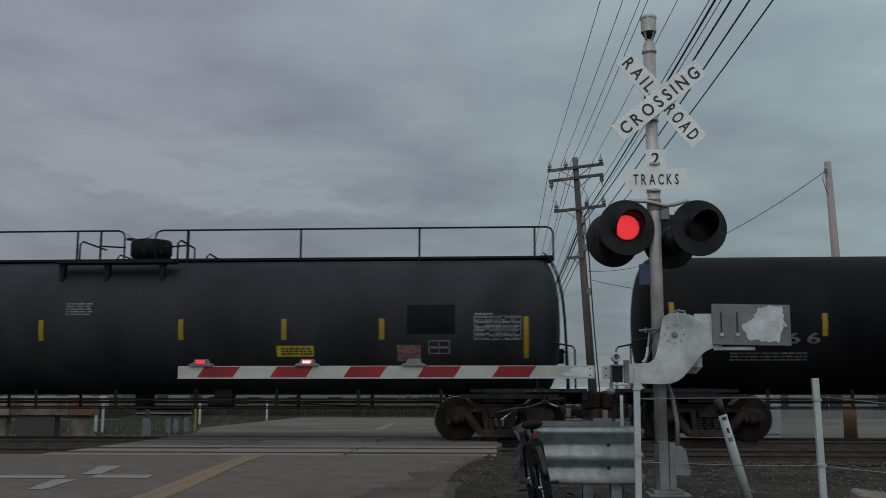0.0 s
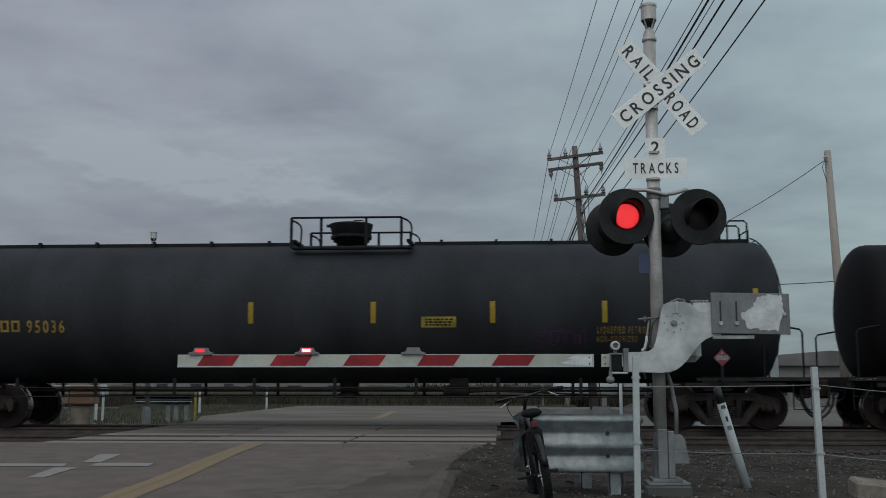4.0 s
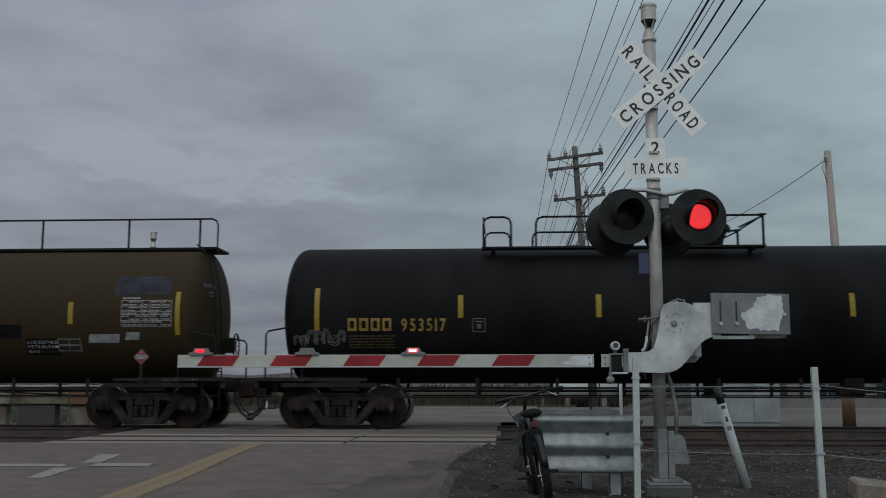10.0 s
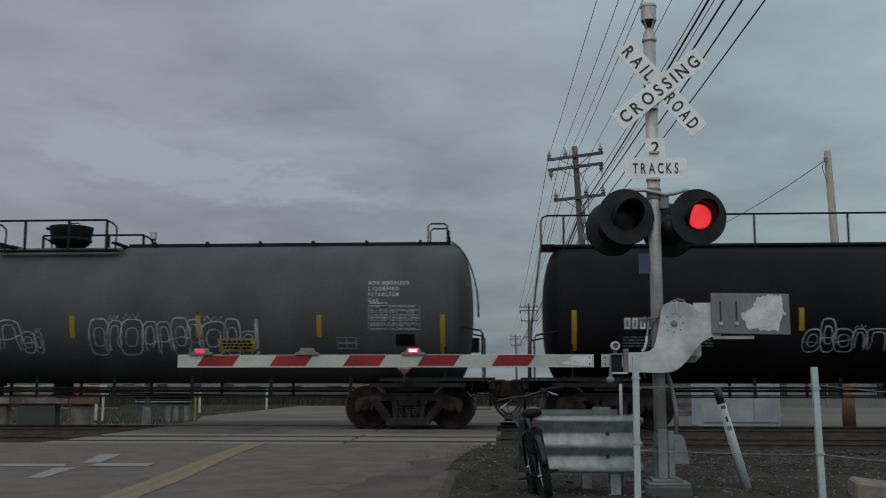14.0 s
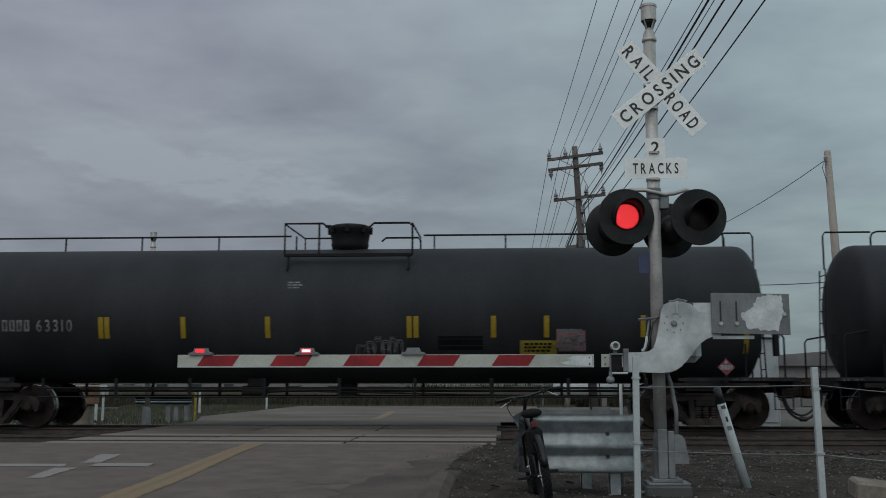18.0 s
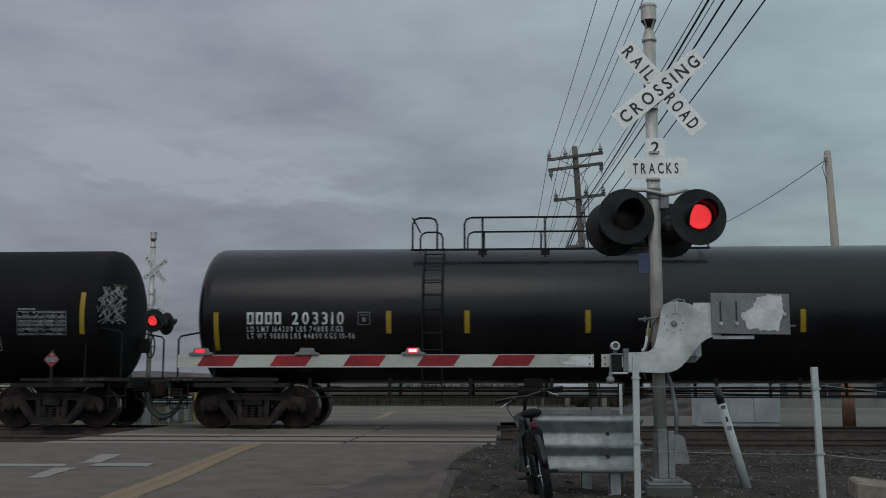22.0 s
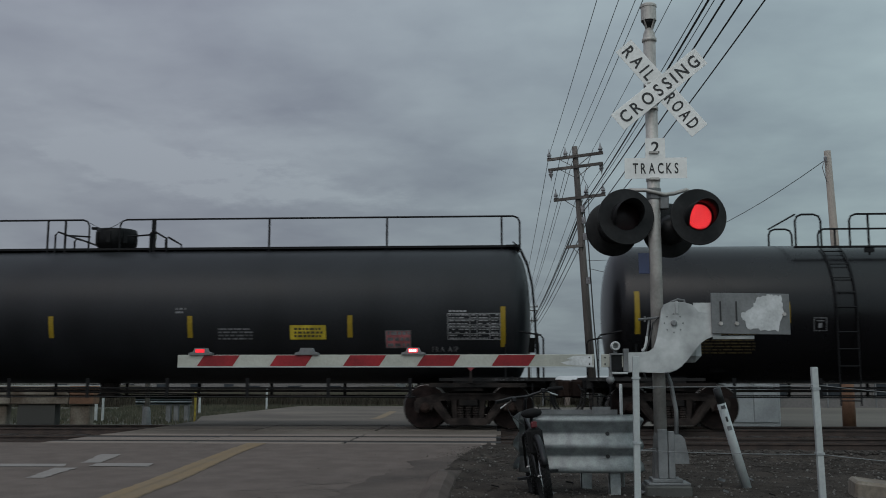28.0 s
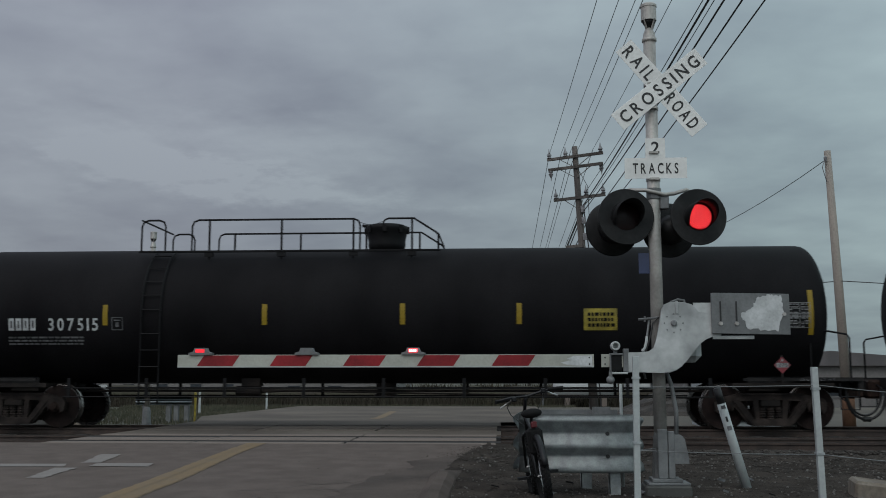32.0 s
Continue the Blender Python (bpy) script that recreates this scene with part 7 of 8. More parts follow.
    for z, sag in ((0.925, 0.006), (0.285, 0.012)):
        bm = B()
        pts = [(1.385 + (3.265 - 1.385) * f, 10.40 + 0.1 * f, z + (0.02 - 0.10 * (0 if z > 0.5 else 0.6)) * f - 4 * sag * f * (1 - f)) for f in (i / 16 for i in range(17))]
        tube(bm, pts, 0.0045, 5)
        pts = [(3.265 + 2.6 * f, 10.5 + 0.05 * f, pts[-1][2] - 0.15 * f - 4 * 0.04 * f * (1 - f)) for f in (i / 10 for i in range(11))]
        tube(bm, pts, 0.0045, 5)
        pts = [(1.385 + 0.3 * f, 10.40 + 0.6 * f, z - 0.02 * f) for f in (0, 0.5, 1)]
        tube(bm, pts, 0.0045, 5)
        tagged(part("barrier_cable", bm, "plategrey"), "thin steel cable strung between white posts", "cable")
    pp = thing("marker_pipe", "slim white pipe with a red band beside the mast", "marker post", at=pose(1.375, 11.55, -0.21))
    bm = B()
    lathe(bm, [(0.0, 0.020), (1.16, 0.018), (1.165, 0.01)], "z", 12)
    pipe = part("pipe", bm, "post", pp, smooth=True)
    bm = B()
    lathe(bm, [(0.62, 0.0215), (0.80, 0.0215)], "z", 12, cap=False)
    part("red_band", bm, "reflect_red", pipe, "faded red band")
    bl = thing("concrete_block", "low weathered concrete block in the gravel", "concrete block", at=pose(4.15, 11.0, -0.25, 0, 6, -12))
    bm = B()
    box(bm, -0.42, 0.9, -0.3, 0.3, -0.1, 0.16, bevel=0.03)
    part("block", bm, "barrier", bl)
    rnd = random.Random(4)
    for i in range(9):
        bm = B()
        x, y = rnd.uniform(-0.3, 3.2), rnd.uniform(10.4, 12.5)
        s = rnd.uniform(0.03, 0.07)
        a = rnd.uniform(0, 3)
        bm.faces.new([bm.verts.new((x + s * math.cos(a + q) * k, y + s * math.sin(a + q) * k, -0.17 + 0.02 * math.sin(q))) for q, k in ((0, 1), (1.4, 0.7), (2.9, 1.1), (4.4, 0.8))])
        bmesh.ops.solidify(bm, geom=bm.faces[:], thickness=0.004)
        tagged(part("litter", bm, "white_dim"), "small pale scrap on the gravel", "litter", group="litter scraps")


def build_bicycle():
    """A bicycle leaning on the guard rail, seen from behind."""
    bike = thing("bicycle", "black bicycle leaning against the guard rail", "bicycle", at=pose(0.445, 9.78, -0.245, 0, -8.0, 4.5))
    r = 0.33

    def wheel(y):
        bm = B()
        tube(bm, [(0, y + r * 0.93 * math.cos(a), r + r * 0.93 * math.sin(a)) for a in (2 * math.pi * i / 36 for i in range(36))], 0.042, 8, closed=True)
        for i in range(44):
            a = 2 * math.pi * i / 44
            for k in (-1, 0, 1):
                b = a + 0.07 * (k == 0)
                m = Matrix.Translation((0, y, r)) @ Matrix.Rotation(b, 4, "X") @ Matrix.Translation((k * 0.026, 0, r * 0.93 + (0.041 if k == 0 else 0.033)))
                box(bm, -0.009, 0.009, -0.011, 0.011, -0.008, 0.010, m)
        w = part("wheel", bm, "tyre", bike, "knobbly black tyred wheel")
        bm = B()
        tube(bm, [(0, y + r * 0.85 * math.cos(a), r + r * 0.85 * math.sin(a)) for a in (2 * math.pi * i / 36 for i in range(36))], 0.010, 6, closed=True)
        part("rim", bm, "bikeframe", w)
        bm = B()
        for i in range(24):
            a = 2 * math.pi * i / 24
            tube(bm, [((-1) ** i * 0.02, y, r), (0, y + r * 0.84 * math.cos(a), r + r * 0.84 * math.sin(a))], 0.0015, 3)
        part("spokes", bm, "steel", w)
        bm = B()
        lathe(bm, [(-0.05, 0.02), (0.05, 0.02)], "x", 8, (0, y, r))
        part("hub", bm, "steel", w)

    wheel(0.0)
    wheel(1.05)
    bm = B()
    seat, bb, head = (0, 0.30, 0.80), (0, 0.43, 0.30), (0, 0.84, 0.86)
    tube(bm, [bb, seat], 0.018, 8)
    tube(bm, [bb, (0, 0.88, 0.72)], 0.022, 8)
    tube(bm, [(0, 0.32, 0.72), head], 0.018, 8)
    for s in (-1, 1):
        tube(bm, [(s * 0.06, 0, r), (s * 0.03, 0.42, 0.30)], 0.011, 6)
        tube(bm, [(s * 0.06, 0, r), (s * 0.03, 0.31, 0.74)], 0.010, 6)
        tube(bm, [(s * 0.05, 1.05, r), (s * 0.05, 0.94, 0.66), (0, 0.87, 0.72)], 0.014, 6)
    tube(bm, [(0, 0.88, 0.70), (0, 0.82, 0.94)], 0.02, 8)
    part("frame", bm, "bikeframe", bike, smooth=True)
    bm = B()
    tube(bm, [seat, (0, 0.27, 0.90)], 0.014, 8)
    tmp = [(0.09, 0.03), (0.12, 0.10), (0.2, 0.105), (0.27, 0.045), (0.4, 0.018), (0.42, 0.004)]
    k = len(bm.verts)
    lathe(bm, tmp, "y", 12)
    bm.verts.ensure_lookup_table()
    for v in list(bm.verts)[k:]:
        v.co.z = v.co.z * 0.45 + 0.925
    part("saddle", bm, "tyre", bike, "black saddle", smooth=True)
    bm = B()
    tube(bm, [(-0.29, 0.68, 1.070), (-0.12, 0.76, 1.085), (0.04, 0.79, 1.075), (0.22, 0.77, 1.110), (0.41, 0.71, 1.12)], 0.013, 8)
    tube(bm, [(0, 0.82, 0.93), (0.02, 0.82, 1.03), (0.04, 0.79, 1.085)], 0.018, 8)
    part("handlebar", bm, "bikeframe", bike, smooth=True)
    for s in (-1, 1):
        bm = B()
        lift = 1.09 + 0.025 * s
        tube(bm, [(s * 0.36 + 0.06, 0.69, lift), (s * 0.21 + 0.06, 0.755, lift + 0.005)], 0.020, 8)
        part("grip", bm, "tyre", bike)
        bm = B()
        tube(bm, [(s * 0.19 + 0.06, 0.78, lift - 0.005), (s * 0.24 + 0.06, 0.83, lift - 0.04), (s * 0.31 + 0.06, 0.82, lift - 0.075)], 0.008, 6)
        part("brake_lever", bm, "steel", bike, "bright brake lever")
        bm = B()
        box(bm, s * 0.16 + 0.035, s * 0.16 + 0.085, 0.74, 0.79, lift - 0.025, lift + 0.022, bevel=0.008)
        part("shifter", bm, "bikeframe", bike)
        bm = B()
        tube(bm, [(s * 0.17 + 0.06, 0.84, lift - 0.01), (s * 0.20 + 0.03, 0.93, lift - 0.08), (s * 0.14, 0.95, 0.90), (s * 0.03, 0.9, 0.78)], 0.005, 5)
        part("brake_cable", bm, "wire", bike)
        bm = B()
        box(bm, s * 0.17 - 0.05, s * 0.17 + 0.05, 0.38 + s * 0.14, 0.48 + s * 0.14, 0.29, 0.315)
        tube(bm, [(s * 0.06, 0.43, 0.30), (s * 0.12, 0.43 + s * 0.14, 0.30)], 0.012, 6)
        part("pedal", bm, "bikeframe", bike)
    bm = B()
    box(bm, -0.075, 0.075, 0.10, 0.30, 0.52, 0.78, bevel=0.03)
    part("saddle_bag", bm, "tyre", bike, "small black bag under the saddle")
    bm = B()
    tube(bm, [(0, r * 1.12 * math.cos(a), r + r * 1.12 * math.sin(a)) for a in (0.5 + 2.3 * i / 12 for i in range(13))], 0.030, 6)
    part("mudguard", bm, "bikeframe", bike, smooth=True)
    bm = B()
    box(bm, -0.032, 0.032, 0.095, 0.115, 0.785, 0.848, bevel=0.010)
    part("reflector", bm, "bikered", bike, "red rear reflector")
    bm = B()
    lathe(bm, [(-0.01, 0.09), (0.01, 0.09)], "x", 20, (0.05, 0.43, 0.30))
    part("chainring", bm, "steel", bike)


# ---- poles and wires ----
POLES = [(4.15, -13.0, 0.0, -12), (3.92, 42.3, -3.2, -16), (3.72, 131.0, 0.4, -12), (3.5, 220.0, -0.5, -12)]
HANGS = [(10.96, -1.12), (10.96, -0.58), (10.96, -0.18), (10.52, -0.12), (10.96, 0.82), (9.15, 0.38), (8.82, 0.24), (8.74, 0.24), (8.57, 0.24), (7.93, 0.24), (7.54, 0.24)]
PINS = [(10.96, -1.12), (10.96, -0.40), (10.96, 1.14), (10.52, -1.1), (10.52, 1.12), (9.15, -0.95), (9.15, 0.38), (9.15, 1.12)]


def pole_pose(k):
    x, y, lean, turn = POLES[k]
    return pose(x, y, -0.3, 0, lean, turn)


def arm_points(k):
    """Where the wires hang on pole k: two arms high up, one lower, and cables below."""
    return [pole_pose(k) @ Vector((o, -0.145, z + (0.24 if i < 6 else 0.0))) for i, (z, o) in enumerate(HANGS)]


def utility_pole(k):
    p = thing("utility_pole", "weathered brown wooden utility pole with crossarms", "utility pole", at=pole_pose(k), group="roadside utility poles")
    bm = B()
    tube(bm, [(0, 0, -0.2), (0, 0, 5.8), (0, 0, 11.45)], [0.19, 0.16, 0.12], 12)
    part("pole", bm, "wood", p, smooth=True)
    for z, a, b in ((10.98, -1.22, 1.24), (10.52, -1.2, 1.2), (9.15, -1.05, 1.2), (7.05, -0.66, 0.1)):
        bm = B()
        box(bm, a, b, -0.20, -0.10, z - 0.06, z + 0.06)
        part("crossarm", bm, "wood", p)
        bm = B()
        tube(bm, [(a * 0.55, -0.15, z - 0.05), (0, -0.12, z - 0.5), (b * 0.55, -0.15, z - 0.05)], 0.02, 4)
        part("arm_brace", bm, "wood", p)
    for z, o in PINS:
        bm = B()
        s = -1 if z == 10.52 else 1
        lathe(bm, [(0.05 * s, 0.03), (0.09 * s, 0.11), (0.15 * s, 0.06), (0.19 * s, 0.11), (0.28 * s, 0.07), (0.36 * s, 0.03), (0.5 * s, 0.012)][::s], "z", 8, (o, -0.145, z))
        part("insulator", bm, "insul", p)
    for z in (8.5, 8.0, 7.3, 5.4):
        bm = B()
        box(bm, 0.1, 0.26, -0.16, 0.0, z, z + 0.28)
        part("terminal_box", bm, "insul", p)
    bm = B()
    tube(bm, [(0.22, -0.1, 8.6), (0.30, -0.1, 7.0), (0.28, -0.1, 4.0), (0.32, -0.1, 0.2)], 0.03, 6)
    tube(bm, [(0.15, -0.12, 10.3), (0.46, -0.1, 9.6), (0.42, -0.1, 8.2), (0.2, -0.1, 7.4)], 0.014, 5)
    part("riser", bm, "wire", p)


def build_lines():
    for k in range(4):
        utility_pole(k)
    thick = [0.0095, 0.0095, 0.0095, 0.0095, 0.0095, 0.011, 0.023, 0.009, 0.019, 0.016, 0.013]
    for k in range(3):
        for i, (a, b) in enumerate(zip(arm_points(k), arm_points(k + 1))):
            bm = B()
            sag = 0.45 + 0.1 * (i % 3)
            pts = []
            for j in range(25):
                f = j / 24
                q = a.lerp(b, f)
                q.z -= 4 * sag * f * (1 - f)
                pts.append(q)
            tube(bm, pts, thick[i] * (1 if k == 0 else 1.4), 5)
            tagged(part("overhead_wire", bm, "wire"), "thin dark overhead wire between poles", "wire", group="overhead wires")
    # pale pole across the lot with a service wire to the roadside pole
    p = thing("service_pole", "pale leaning wooden service pole in the lot", "utility pole", at=(9.03, 26.6, -0.25))
    bm = B()
    tube(bm, [(0, 0, 0), (-0.09, 0, 3.7), (-0.20, 0, 7.38)], [0.135, 0.115, 0.088], 12)
    part("pole", bm, "wood_light", p, smooth=True)
    bm = B()
    lathe(bm, [(0.0, 0.17), (1.25, 0.165)], "z", 12)
    part("base_wrap", bm, "wood_red", p, "brown stained pole foot", smooth=True)
    bm = B()
    lathe(bm, [(0, 0.03), (0.12, 0.05), (0.16, 0.02)], "z", 8, (-0.30, -0.12, 7.05))
    tube(bm, [(-0.28, -0.1, 7.2), (-0.40, -0.15, 6.9), (-0.28, -0.1, 6.5)], 0.012, 5)
    part("bracket", bm, "insul", p)
    for (a, b, sag, r) in (((8.72, 26.5, 6.85), (3.75, 42.2, 6.1), 0.75, 0.010), ((9.0, 26.5, 3.6), (3.8, 42.2, 5.75), 0.35, 0.012), ((9.0, 26.5, 3.6), (24, 20, 2.6), 0.2, 0.012)):
        bm = B()
        a, b = Vector(a), Vector(b)
        pts = []
        for j in range(17):
            f = j / 16
            q = a.lerp(b, f)
            q.z -= 4 * sag * f * (1 - f)
            pts.append(q)
        tube(bm, pts, r, 5)
        tagged(part("service_wire", bm, "wire"), "thin dark service wire", "wire", group="service wires")


# ---- beyond the tracks ----
def build_beyond():
    cab = thing("signal_cabinet", "large pale grey railway signal cabinet", "signal cabinet", at=(6.35, 27.6, -0.22))
    bm = B()
    box(bm, -1.05, 1.05, -0.6, 0.6, 0.0, 2.35, bevel=0.02)
    part("body", bm, "cabinet", cab)
    bm = B()
    box(bm, -1.12, 1.12, -0.68, 0.68, 2.35, 2.45, bevel=0.02)
    part("roof", bm, "cabinet", cab)
    for x in (-0.98, -0.28, 0.36):
        bm = B()
        box(bm, x, x + 0.62, -0.625, -0.605, 0.12, 2.2, bevel=0.006)
        d = part("door", bm, "cabinet", cab)
        bm = B()
        box(bm, x + 0.52, x + 0.56, -0.645, -0.625, 1.0, 1.15)
        part("handle", bm, "galv", d)
    # guard rail that shields the far signal
    gr = thing("guard_rail", "short galvanized guard rail beyond the tracks", "guard rail", at=(0, 0, -0.2))
    bm = B()
    wave = [(0.0, 0.42), (0.05, 0.46), (0.05, 0.52), (0.0, 0.56), (0.0, 0.60), (0.05, 0.64), (0.05, 0.70), (0.0, 0.74)]
    a = [bm.verts.new((-11.88, 32.0 - o, 0.42 + (z - 0.42) * 0.85)) for o, z in wave]
    b = [bm.verts.new((-10.02, 32.0 - o, 0.42 + (z - 0.42) * 0.85)) for o, z in wave]
    for k in range(7):
        bm.faces.new((a[k], b[k], b[k + 1], a[k + 1]))
    bmesh.ops.solidify(bm, geom=bm.faces[:], thickness=0.01)
    part("beam", bm, "cabinet", gr)
    for x in (-11.66, -10.88, -10.62, -10.28):
        bm = B()
        box(bm, x, x + 0.15, 32.02, 32.14, -0.16, 0.60)
        part("post", bm, "plategrey", gr)
    fg = thing("crossing_gate", "lowered slim white gate arm beyond the tracks", "crossing gate", at=(0, 32.0, 0))
    bm = B()
    box(bm, -26.0, -13.12, -0.02, 0.02, 0.785, 0.855)
    part("gate_arm", bm, "post", fg)
    bm = B()
    prism(bm, [(-13.17, 0.520), (-12.84, 0.520), (-12.82, 0.720), (-12.94, 0.870), (-13.14, 0.870)], 0.03, 0.10)
    part("gate_casting", bm, "castwhite", fg)
    bm = B()
    box(bm, -13.22, -13.13, -0.06, -0.02, -0.30, 0.470)
    stand = part("stand", bm, "post", fg)
    bm = B()
    box(bm, -13.25, -13.10, -0.065, -0.015, 0.470, 0.770)
    part("red_band", bm, "reflect_red", stand, "faded red band")
    bm = B()
    box(bm, -12.99, -12.92, -0.05, -0.01, -0.30, 0.720)
    part("stand", bm, "post", fg)
    md = thing("dirt_mound", "dark heap of dirt and rubble in the lot", "dirt heap", at=(6.2, 36.0, -0.25), kind="")
    bm = B()
    rows = []
    for i in range(9):
        r = 1.5 * (1 - i / 8.5)
        rows.append([bm.verts.new((1.5 * (r + 0.25 * noise.noise((k * 0.9, i * 0.7, 1))) * math.cos(k * math.pi / 9), (r + 0.25 * noise.noise((k * 0.9, i * 0.7, 4))) * math.sin(k * math.pi / 9), 1.05 * (i / 8) ** 0.8 + 0.08 * noise.noise((k, i, 2)))) for k in range(18)])
    for a, b in zip(rows, rows[1:]):
        for k in range(18):
            bm.faces.new((a[k], a[(k + 1) % 18], b[(k + 1) % 18], b[k]))
    bm.faces.new(rows[-1])
    part("mound", bm, "ballast", md)
    # roadside delineators and small posts
    for x, y, h, w, m_, label in ((-12.25, 40.15, 0.82, 0.045, "post", "slim white delineator post"), (-9.95, 32.14, 0.82, 0.035, "panel_ochre", "slim yellow delineator post"), (-10.76, 45.54, 0.93, 0.045, "post", "slim white delineator post")):
        bm = B()
        box(bm, x - w, x + w, y - 0.02, y + 0.02, -0.35, -0.2 + h, bevel=0.004)
        tagged(part("delineator", bm, m_), label + " beside the road", "post", group="roadside delineators")
    bar = thing("barrier_wall", "stained low concrete and timber barrier", "barrier", at=(0, 0, 0))
    for i in range(4):
        bm = B()
        x = -21.4 + 2.45 * i
        prism(bm, [(x + 0.2, -0.36), (x + 1.3, -0.36), (x + 1.3, 0.33), (x + 0.2, 0.33)], 28.0, 28.35)
        part("barrier_block", bm, "footing", bar, "stained concrete block")
        bm = B()
        box(bm, x, x + (2.44 if i < 3 else 1.7), 27.95, 28.4, 0.33, 0.85, bevel=0.02)
        part("beam", bm, "barrier", bar, "stained pale top beam")
        bm = B()
        box(bm, x + 1.72, x + 2.30, 28.05, 28.38, -0.36, 0.30, bevel=0.03)
        part("barrier_block", bm, "barrier", bar, "stained concrete block")
    bm = B()
    box(bm, -12.33, -11.62, 27.95, 28.4, 0.33, 0.85, bevel=0.02)
    part("beam", bm, "wood_red", bar, "rusty brown beam end")
    # low bank of dead growth behind the brush
    bm = B()
    rows = []
    for i in range(90):
        x = -60 + 80 * i / 89
        h = 0.62 + 0.30 * noise.noise((x * 0.35, 0, 5)) + 0.12 * noise.noise((x * 1.7, 0, 5))
        rows.append([bm.verts.new((x, 55.5 + dy + 0.3 * noise.noise((x, dy, 1)), z)) for dy, z in ((-2.0, -0.36), (-1.1, h * 0.5 - 0.2), (-0.3, h - 0.12), (0.6, h), (2.0, -0.36))])
    for p, q in zip(rows, rows[1:]):
        for k in range(4):
            bm.faces.new((p[k], q[k], q[k + 1], p[k + 1]))
    tagged(part("earth_bank", bm, "brush", smooth=True), "low dark bank of dead growth", "bank", kind="structure")
    # low sheds and the white tank in the lot
    for x, y, w, d, h, m_, label, nwin in ((15.5, 52, 13, 8, 2.0, "bldg", "low grey-brown shed at the back of the lot", 5), (-17, 95, 15, 9, 1.5, "bldg", "low dark building beyond the field", 4),
                                          (-38, 110, 22, 10, 1.7, "bldg", "long low building beyond the field", 6), (13.5, 70, 9, 7, 2.3, "bldg_light", "pale metal shed with a flat roof", 3), (34, 60, 18, 9, 2.4, "bldg", "low grey-brown shed at the back of the lot", 5)):
        s = thing("shed", label, "building", at=(x, y, -0.3), group="low sheds")
        bm = B()
        box(bm, -w / 2, w / 2, -d / 2, d / 2, 0, h)
        part("wall", bm, m_, s)
        bm = B()
        prism(bm, [(-w / 2 - 0.3, h), (w / 2 + 0.3, h), (w / 2 + 0.3, h + 0.15), (0, h + 0.7), (-w / 2 - 0.3, h + 0.15)], -d / 2 - 0.3, d / 2 + 0.3)
        part("roof", bm, "roof", s)
        for i in range(nwin):
            bx = -w / 2 + w * (i + 0.5) / nwin
            bm = B()
            wz = 0.58 * h
            box(bm, bx - 0.6, bx + 0.6, -d / 2 - 0.03, -d / 2 + 0.02, 0.3 * h, wz)
            wn = part("window", bm, "glass", s)
            bm = B()
            for p, q, r, t in ((bx - 0.68, bx - 0.6, 0.3 * h - 0.08, wz + 0.08), (bx + 0.6, bx + 0.68, 0.3 * h - 0.08, wz + 0.08), (bx - 0.68, bx + 0.68, wz, wz + 0.08), (bx - 0.68, bx + 0.68, 0.3 * h - 0.08, 0.3 * h)):
                box(bm, p, q, -d / 2 - 0.05, -d / 2, r, t)
            part("frame", bm, "bldg", wn)
    tk = thing("storage_tank", "white horizontal storage tank on saddles", "storage tank", at=(4.2, 50, -0.25))
    bm = B()
    lathe(bm, [(-1.6, 0.02), (-1.55, 0.3), (-1.4, 0.5), (-1.2, 0.55), (1.2, 0.55), (1.4, 0.5), (1.55, 0.3), (1.6, 0.02)], "x", 24, (0, 0, 0.95))
    part("vessel", bm, "bldg_light", tk, smooth=True)
    for x in (-0.9, 0.9):
        bm = B()
        box(bm, x - 0.12, x + 0.12, -0.4, 0.4, 0.0, 0.55)
        part("saddle", bm, "concrete", tk)
    # lattice ladder mast far down the road
    tw = thing("lattice_mast", "slim steel lattice mast", "mast", at=(-5.85, 60.0, -0.3))
    bm = B()
    wide = lambda z: 0.46 - 0.018 * z
    for x in (-1, 1):
        for y in (-0.3, 0.3):
            tube(bm, [(x * wide(0), y, 0), (x * wide(8.3), y * 0.6, 8.3)], 0.032, 5)
    for i in range(10):
        z = 0.3 + 0.85 * i
        for y in (-0.26, 0.26):
            tube(bm, [(-wide(z), y, z), (wide(z), y, z)], 0.024, 4)
        if i < 9:
            tube(bm, [(-wide(z), 0.2, z), (wide(z + 0.85), 0.2, z + 0.85)], 0.012, 4)
            tube(bm, [(wide(z), 0.2, z), (-wide(z + 0.85), 0.2, z + 0.85)], 0.012, 4)
    part("lattice", bm, "plategrey", tw)
    # chain-link fence along the far edge of the lot
    fn = thing("wire_fence", "dull wire fence along the back of the lot", "fence")
    for i in range(22):
        bm = B()
        x = 2 + i * 2.2
        tube(bm, [(x, 47.5, -0.3), (x, 47.5, 1.05)], 0.035, 6)
        part("post", bm, "plategrey", fn)
    for z in (0.25, 0.65, 1.02):
        bm = B()
        tube(bm, [(2, 47.5, z), (48.2, 47.5, z)], 0.014, 4)
        part("wire", bm, "plategrey", fn)


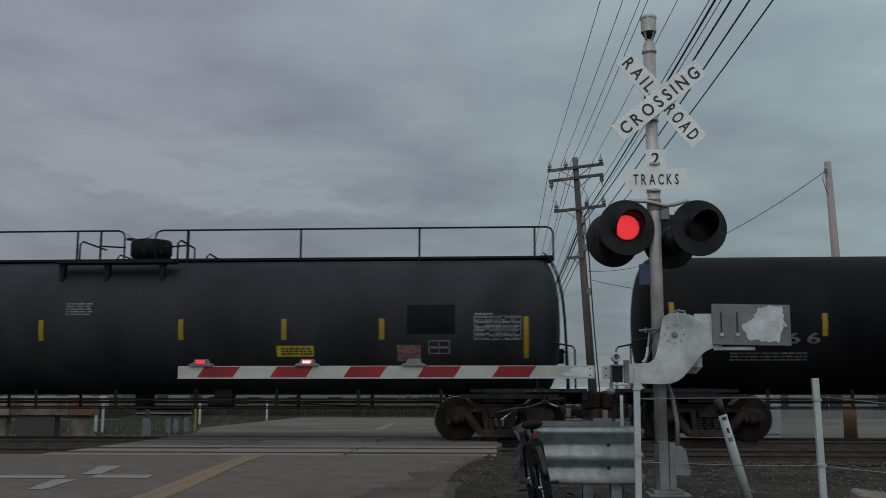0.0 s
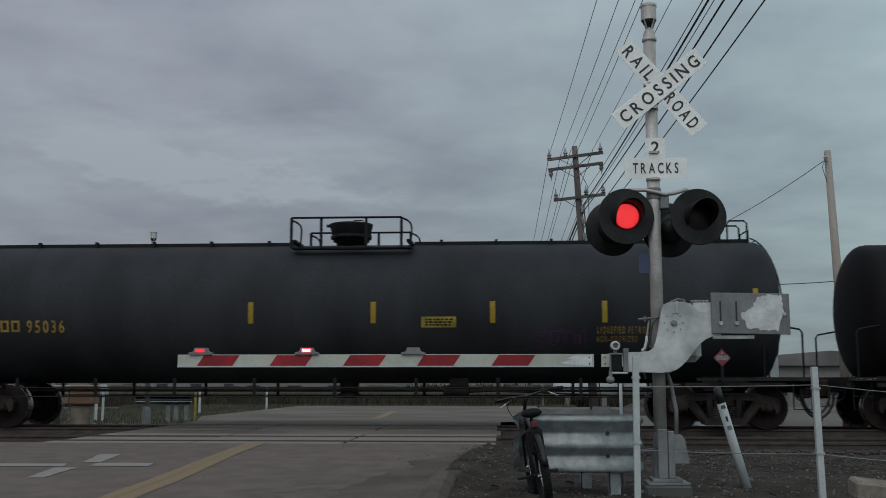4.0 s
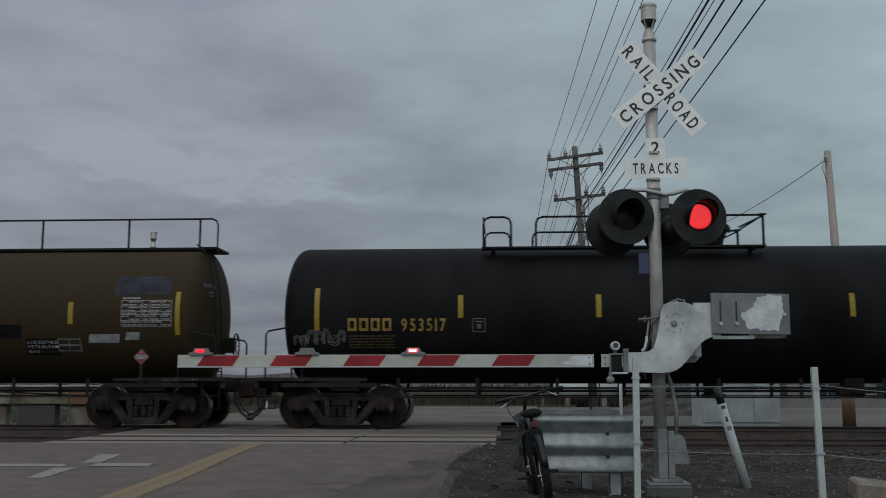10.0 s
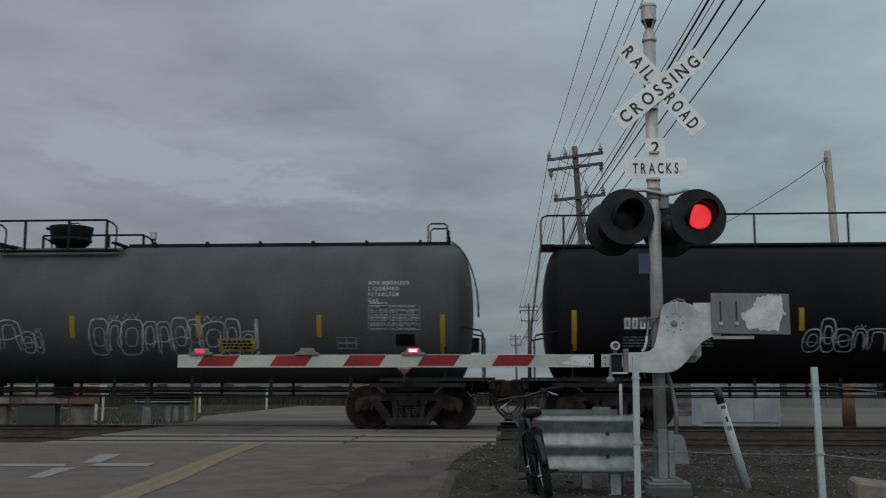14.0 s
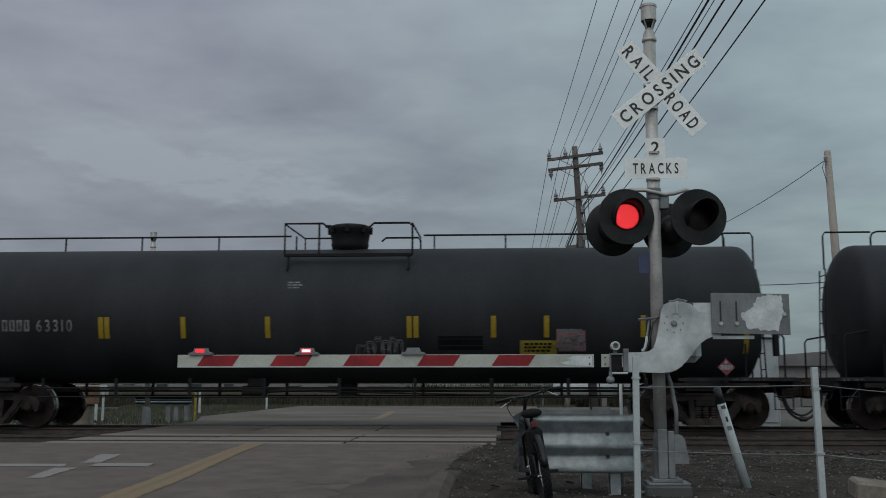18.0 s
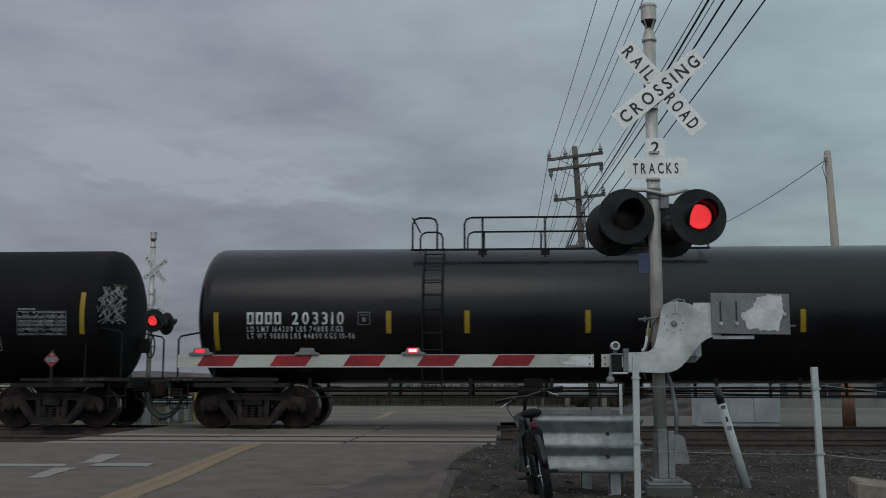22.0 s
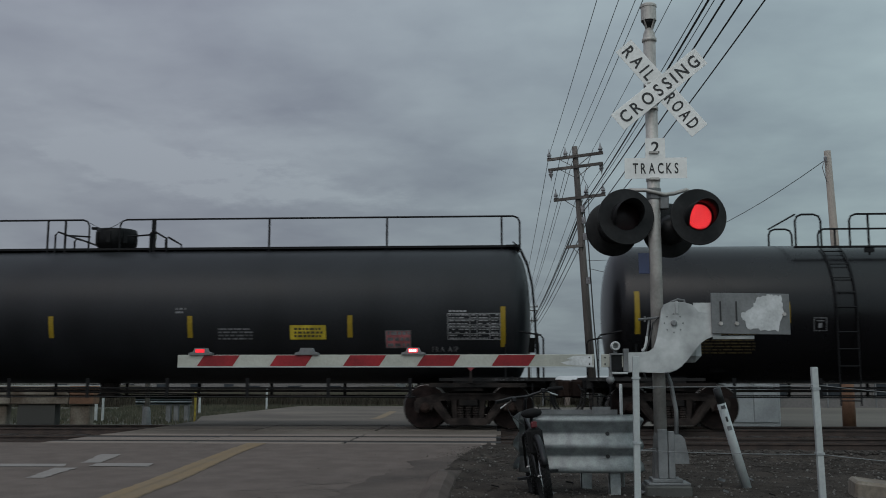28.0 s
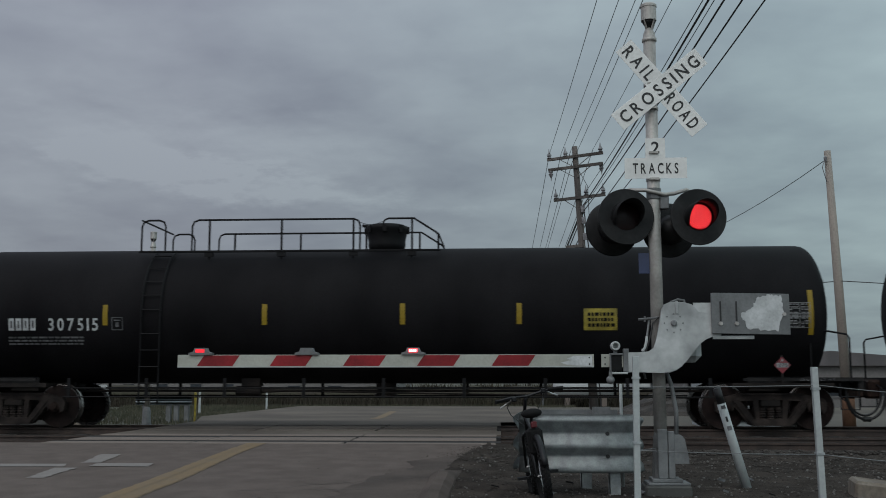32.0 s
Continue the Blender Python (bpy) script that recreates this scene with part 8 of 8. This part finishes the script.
def build_greens():
    """Grass verge and dry brush behind the road, in blades and twigs."""
    rnd = random.Random(11)

    def blades(name, n, area, height, width, material, label, clump=1):
        me = bpy.data.meshes.new(name)
        v, f = [], []
        for _ in range(n):
            x, y = area(rnd)
            for _ in range(clump):
                a = rnd.uniform(0, 6.3)
                h = height * rnd.uniform(0.4, 1.2)
                w = width * rnd.uniform(0.6, 1.3)
                px, py = x + rnd.gauss(0, 0.25 * (clump > 1)), y + rnd.gauss(0, 0.25 * (clump > 1))
                k = len(v)
                bx, by = rnd.uniform(-0.5, 0.5) * h, rnd.uniform(-0.5, 0.5) * h
                c, s = math.cos(a) * w, math.sin(a) * w
                v.extend([(px - c, py - s, -0.34), (px + c, py + s, -0.34), (px + c * 0.6 + bx * 0.5, py + s * 0.6 + by * 0.5, -0.3 + h * 0.6), (px - c * 0.6 + bx * 0.5, py - s * 0.6 + by * 0.5, -0.3 + h * 0.6), (px + bx, py + by, -0.3 + h)])
                f.extend([(k, k + 1, k + 2, k + 3), (k + 3, k + 2, k + 4)])
        me.from_pydata(v, [], f)
        me.materials.append(M[material])
        tagged(new(name, me), label, "vegetation", kind="stuff")

    blades("grass", 20000, lambda r: (r.uniform(-26, -9.4), r.uniform(30, 46)), 0.07, 0.014, "grass", "short green grass beside the far road")
    blades("grass", 16000, lambda r: (r.uniform(-18, 3.5), r.gauss(47.2, 0.9)), 0.18, 0.012, "grass", "rough green grass verge behind the road")
    blades("dry_brush", 5200, lambda r: (r.uniform(-34, 12), r.gauss(53.4, 1.4)), 0.60, 0.026, "brush", "tangled dry brown brush along the field", 7)
    blades("distant_brush", 1800, lambda r: (r.uniform(-130, 110), r.gauss(120, 8)), 1.0, 0.10, "brush", "distant dry hedge and scrub", 7)


build_ground()
build_tracks()
build_crossing()
build_markings()
build_signal()
LIT_GATE = build_gate()
build_far_signal()
LIT_NEAR = lit_lens(MASTS["near"], pose(-0.327, -0.145, 2.985, 0, 0, 7))
LIT_FAR = lit_lens(MASTS["far"], pose(-0.15, 0.185, 2.97, 0, 0, 184))
build_roadside()
build_bicycle()
build_lines()
build_beyond()
build_greens()
build_stones()


def motions():
    # the train rolls to the right and gains a little speed
    for car, x0 in TRAIN:
        walk(car, [(0.5 * i, pose(x0 + travelled(0.5 * i), TRACK_Y, 0)) for i in range(65)])
    starts = dict((car, x0) for car, x0 in TRAIN)
    for ob, x, car in WHEELSETS:
        # each wheelset rolls while its car passes the crossing
        first = [i for i in range(961) if abs(starts[car] + travelled(i / 30)) < 25]
        a, b = max(0, first[0]), min(960, first[-1])
        rows = []
        for i in range(a, b + 1):
            rows.append((i / 30, pose(x, 0, WHEEL_R) @ Matrix.Rotation(travelled(i / 30) / WHEEL_R, 4, "Y")))
        if a > 0:
            rows.insert(0, (0, rows[0][1]))
        if b < 960:
            rows.append((32, rows[-1][1]))
        walk(ob, rows)
    # the red light passes to and fro between the two lamps of each pair
    beat, start = 0.5952, 1.056
    pairs = ((LIT_NEAR, pose(-0.327, -0.145, 2.985, 0, 0, 7), pose(0.468, -0.145, 2.975, 0, 0, 7)),
             (LIT_GATE, pose(-3.87, -0.212, 1.509), pose(-2.69, -0.212, 1.509)),
             (LIT_FAR, pose(0.50, 0.185, 2.97, 0, 0, 184), pose(-0.15, 0.185, 2.97, 0, 0, 184)))
    for ob, left, right in pairs:
        rows, k = [], -2
        while start + k * beat < 32.6:
            a, b = start + k * beat, start + (k + 1) * beat
            here = left if k % 2 == 0 else right
            f0, f1 = math.ceil(a * 30), math.ceil(b * 30) - 1
            for f in (f0, f0 + 1, f1 - 1, f1):
                if 0 <= f <= 960:
                    rows.append((f / 30, here))
            k += 1
        if rows[0][0] > 0:
            rows.insert(0, (0, rows[0][1]))
        walk(ob, rows)


motions()
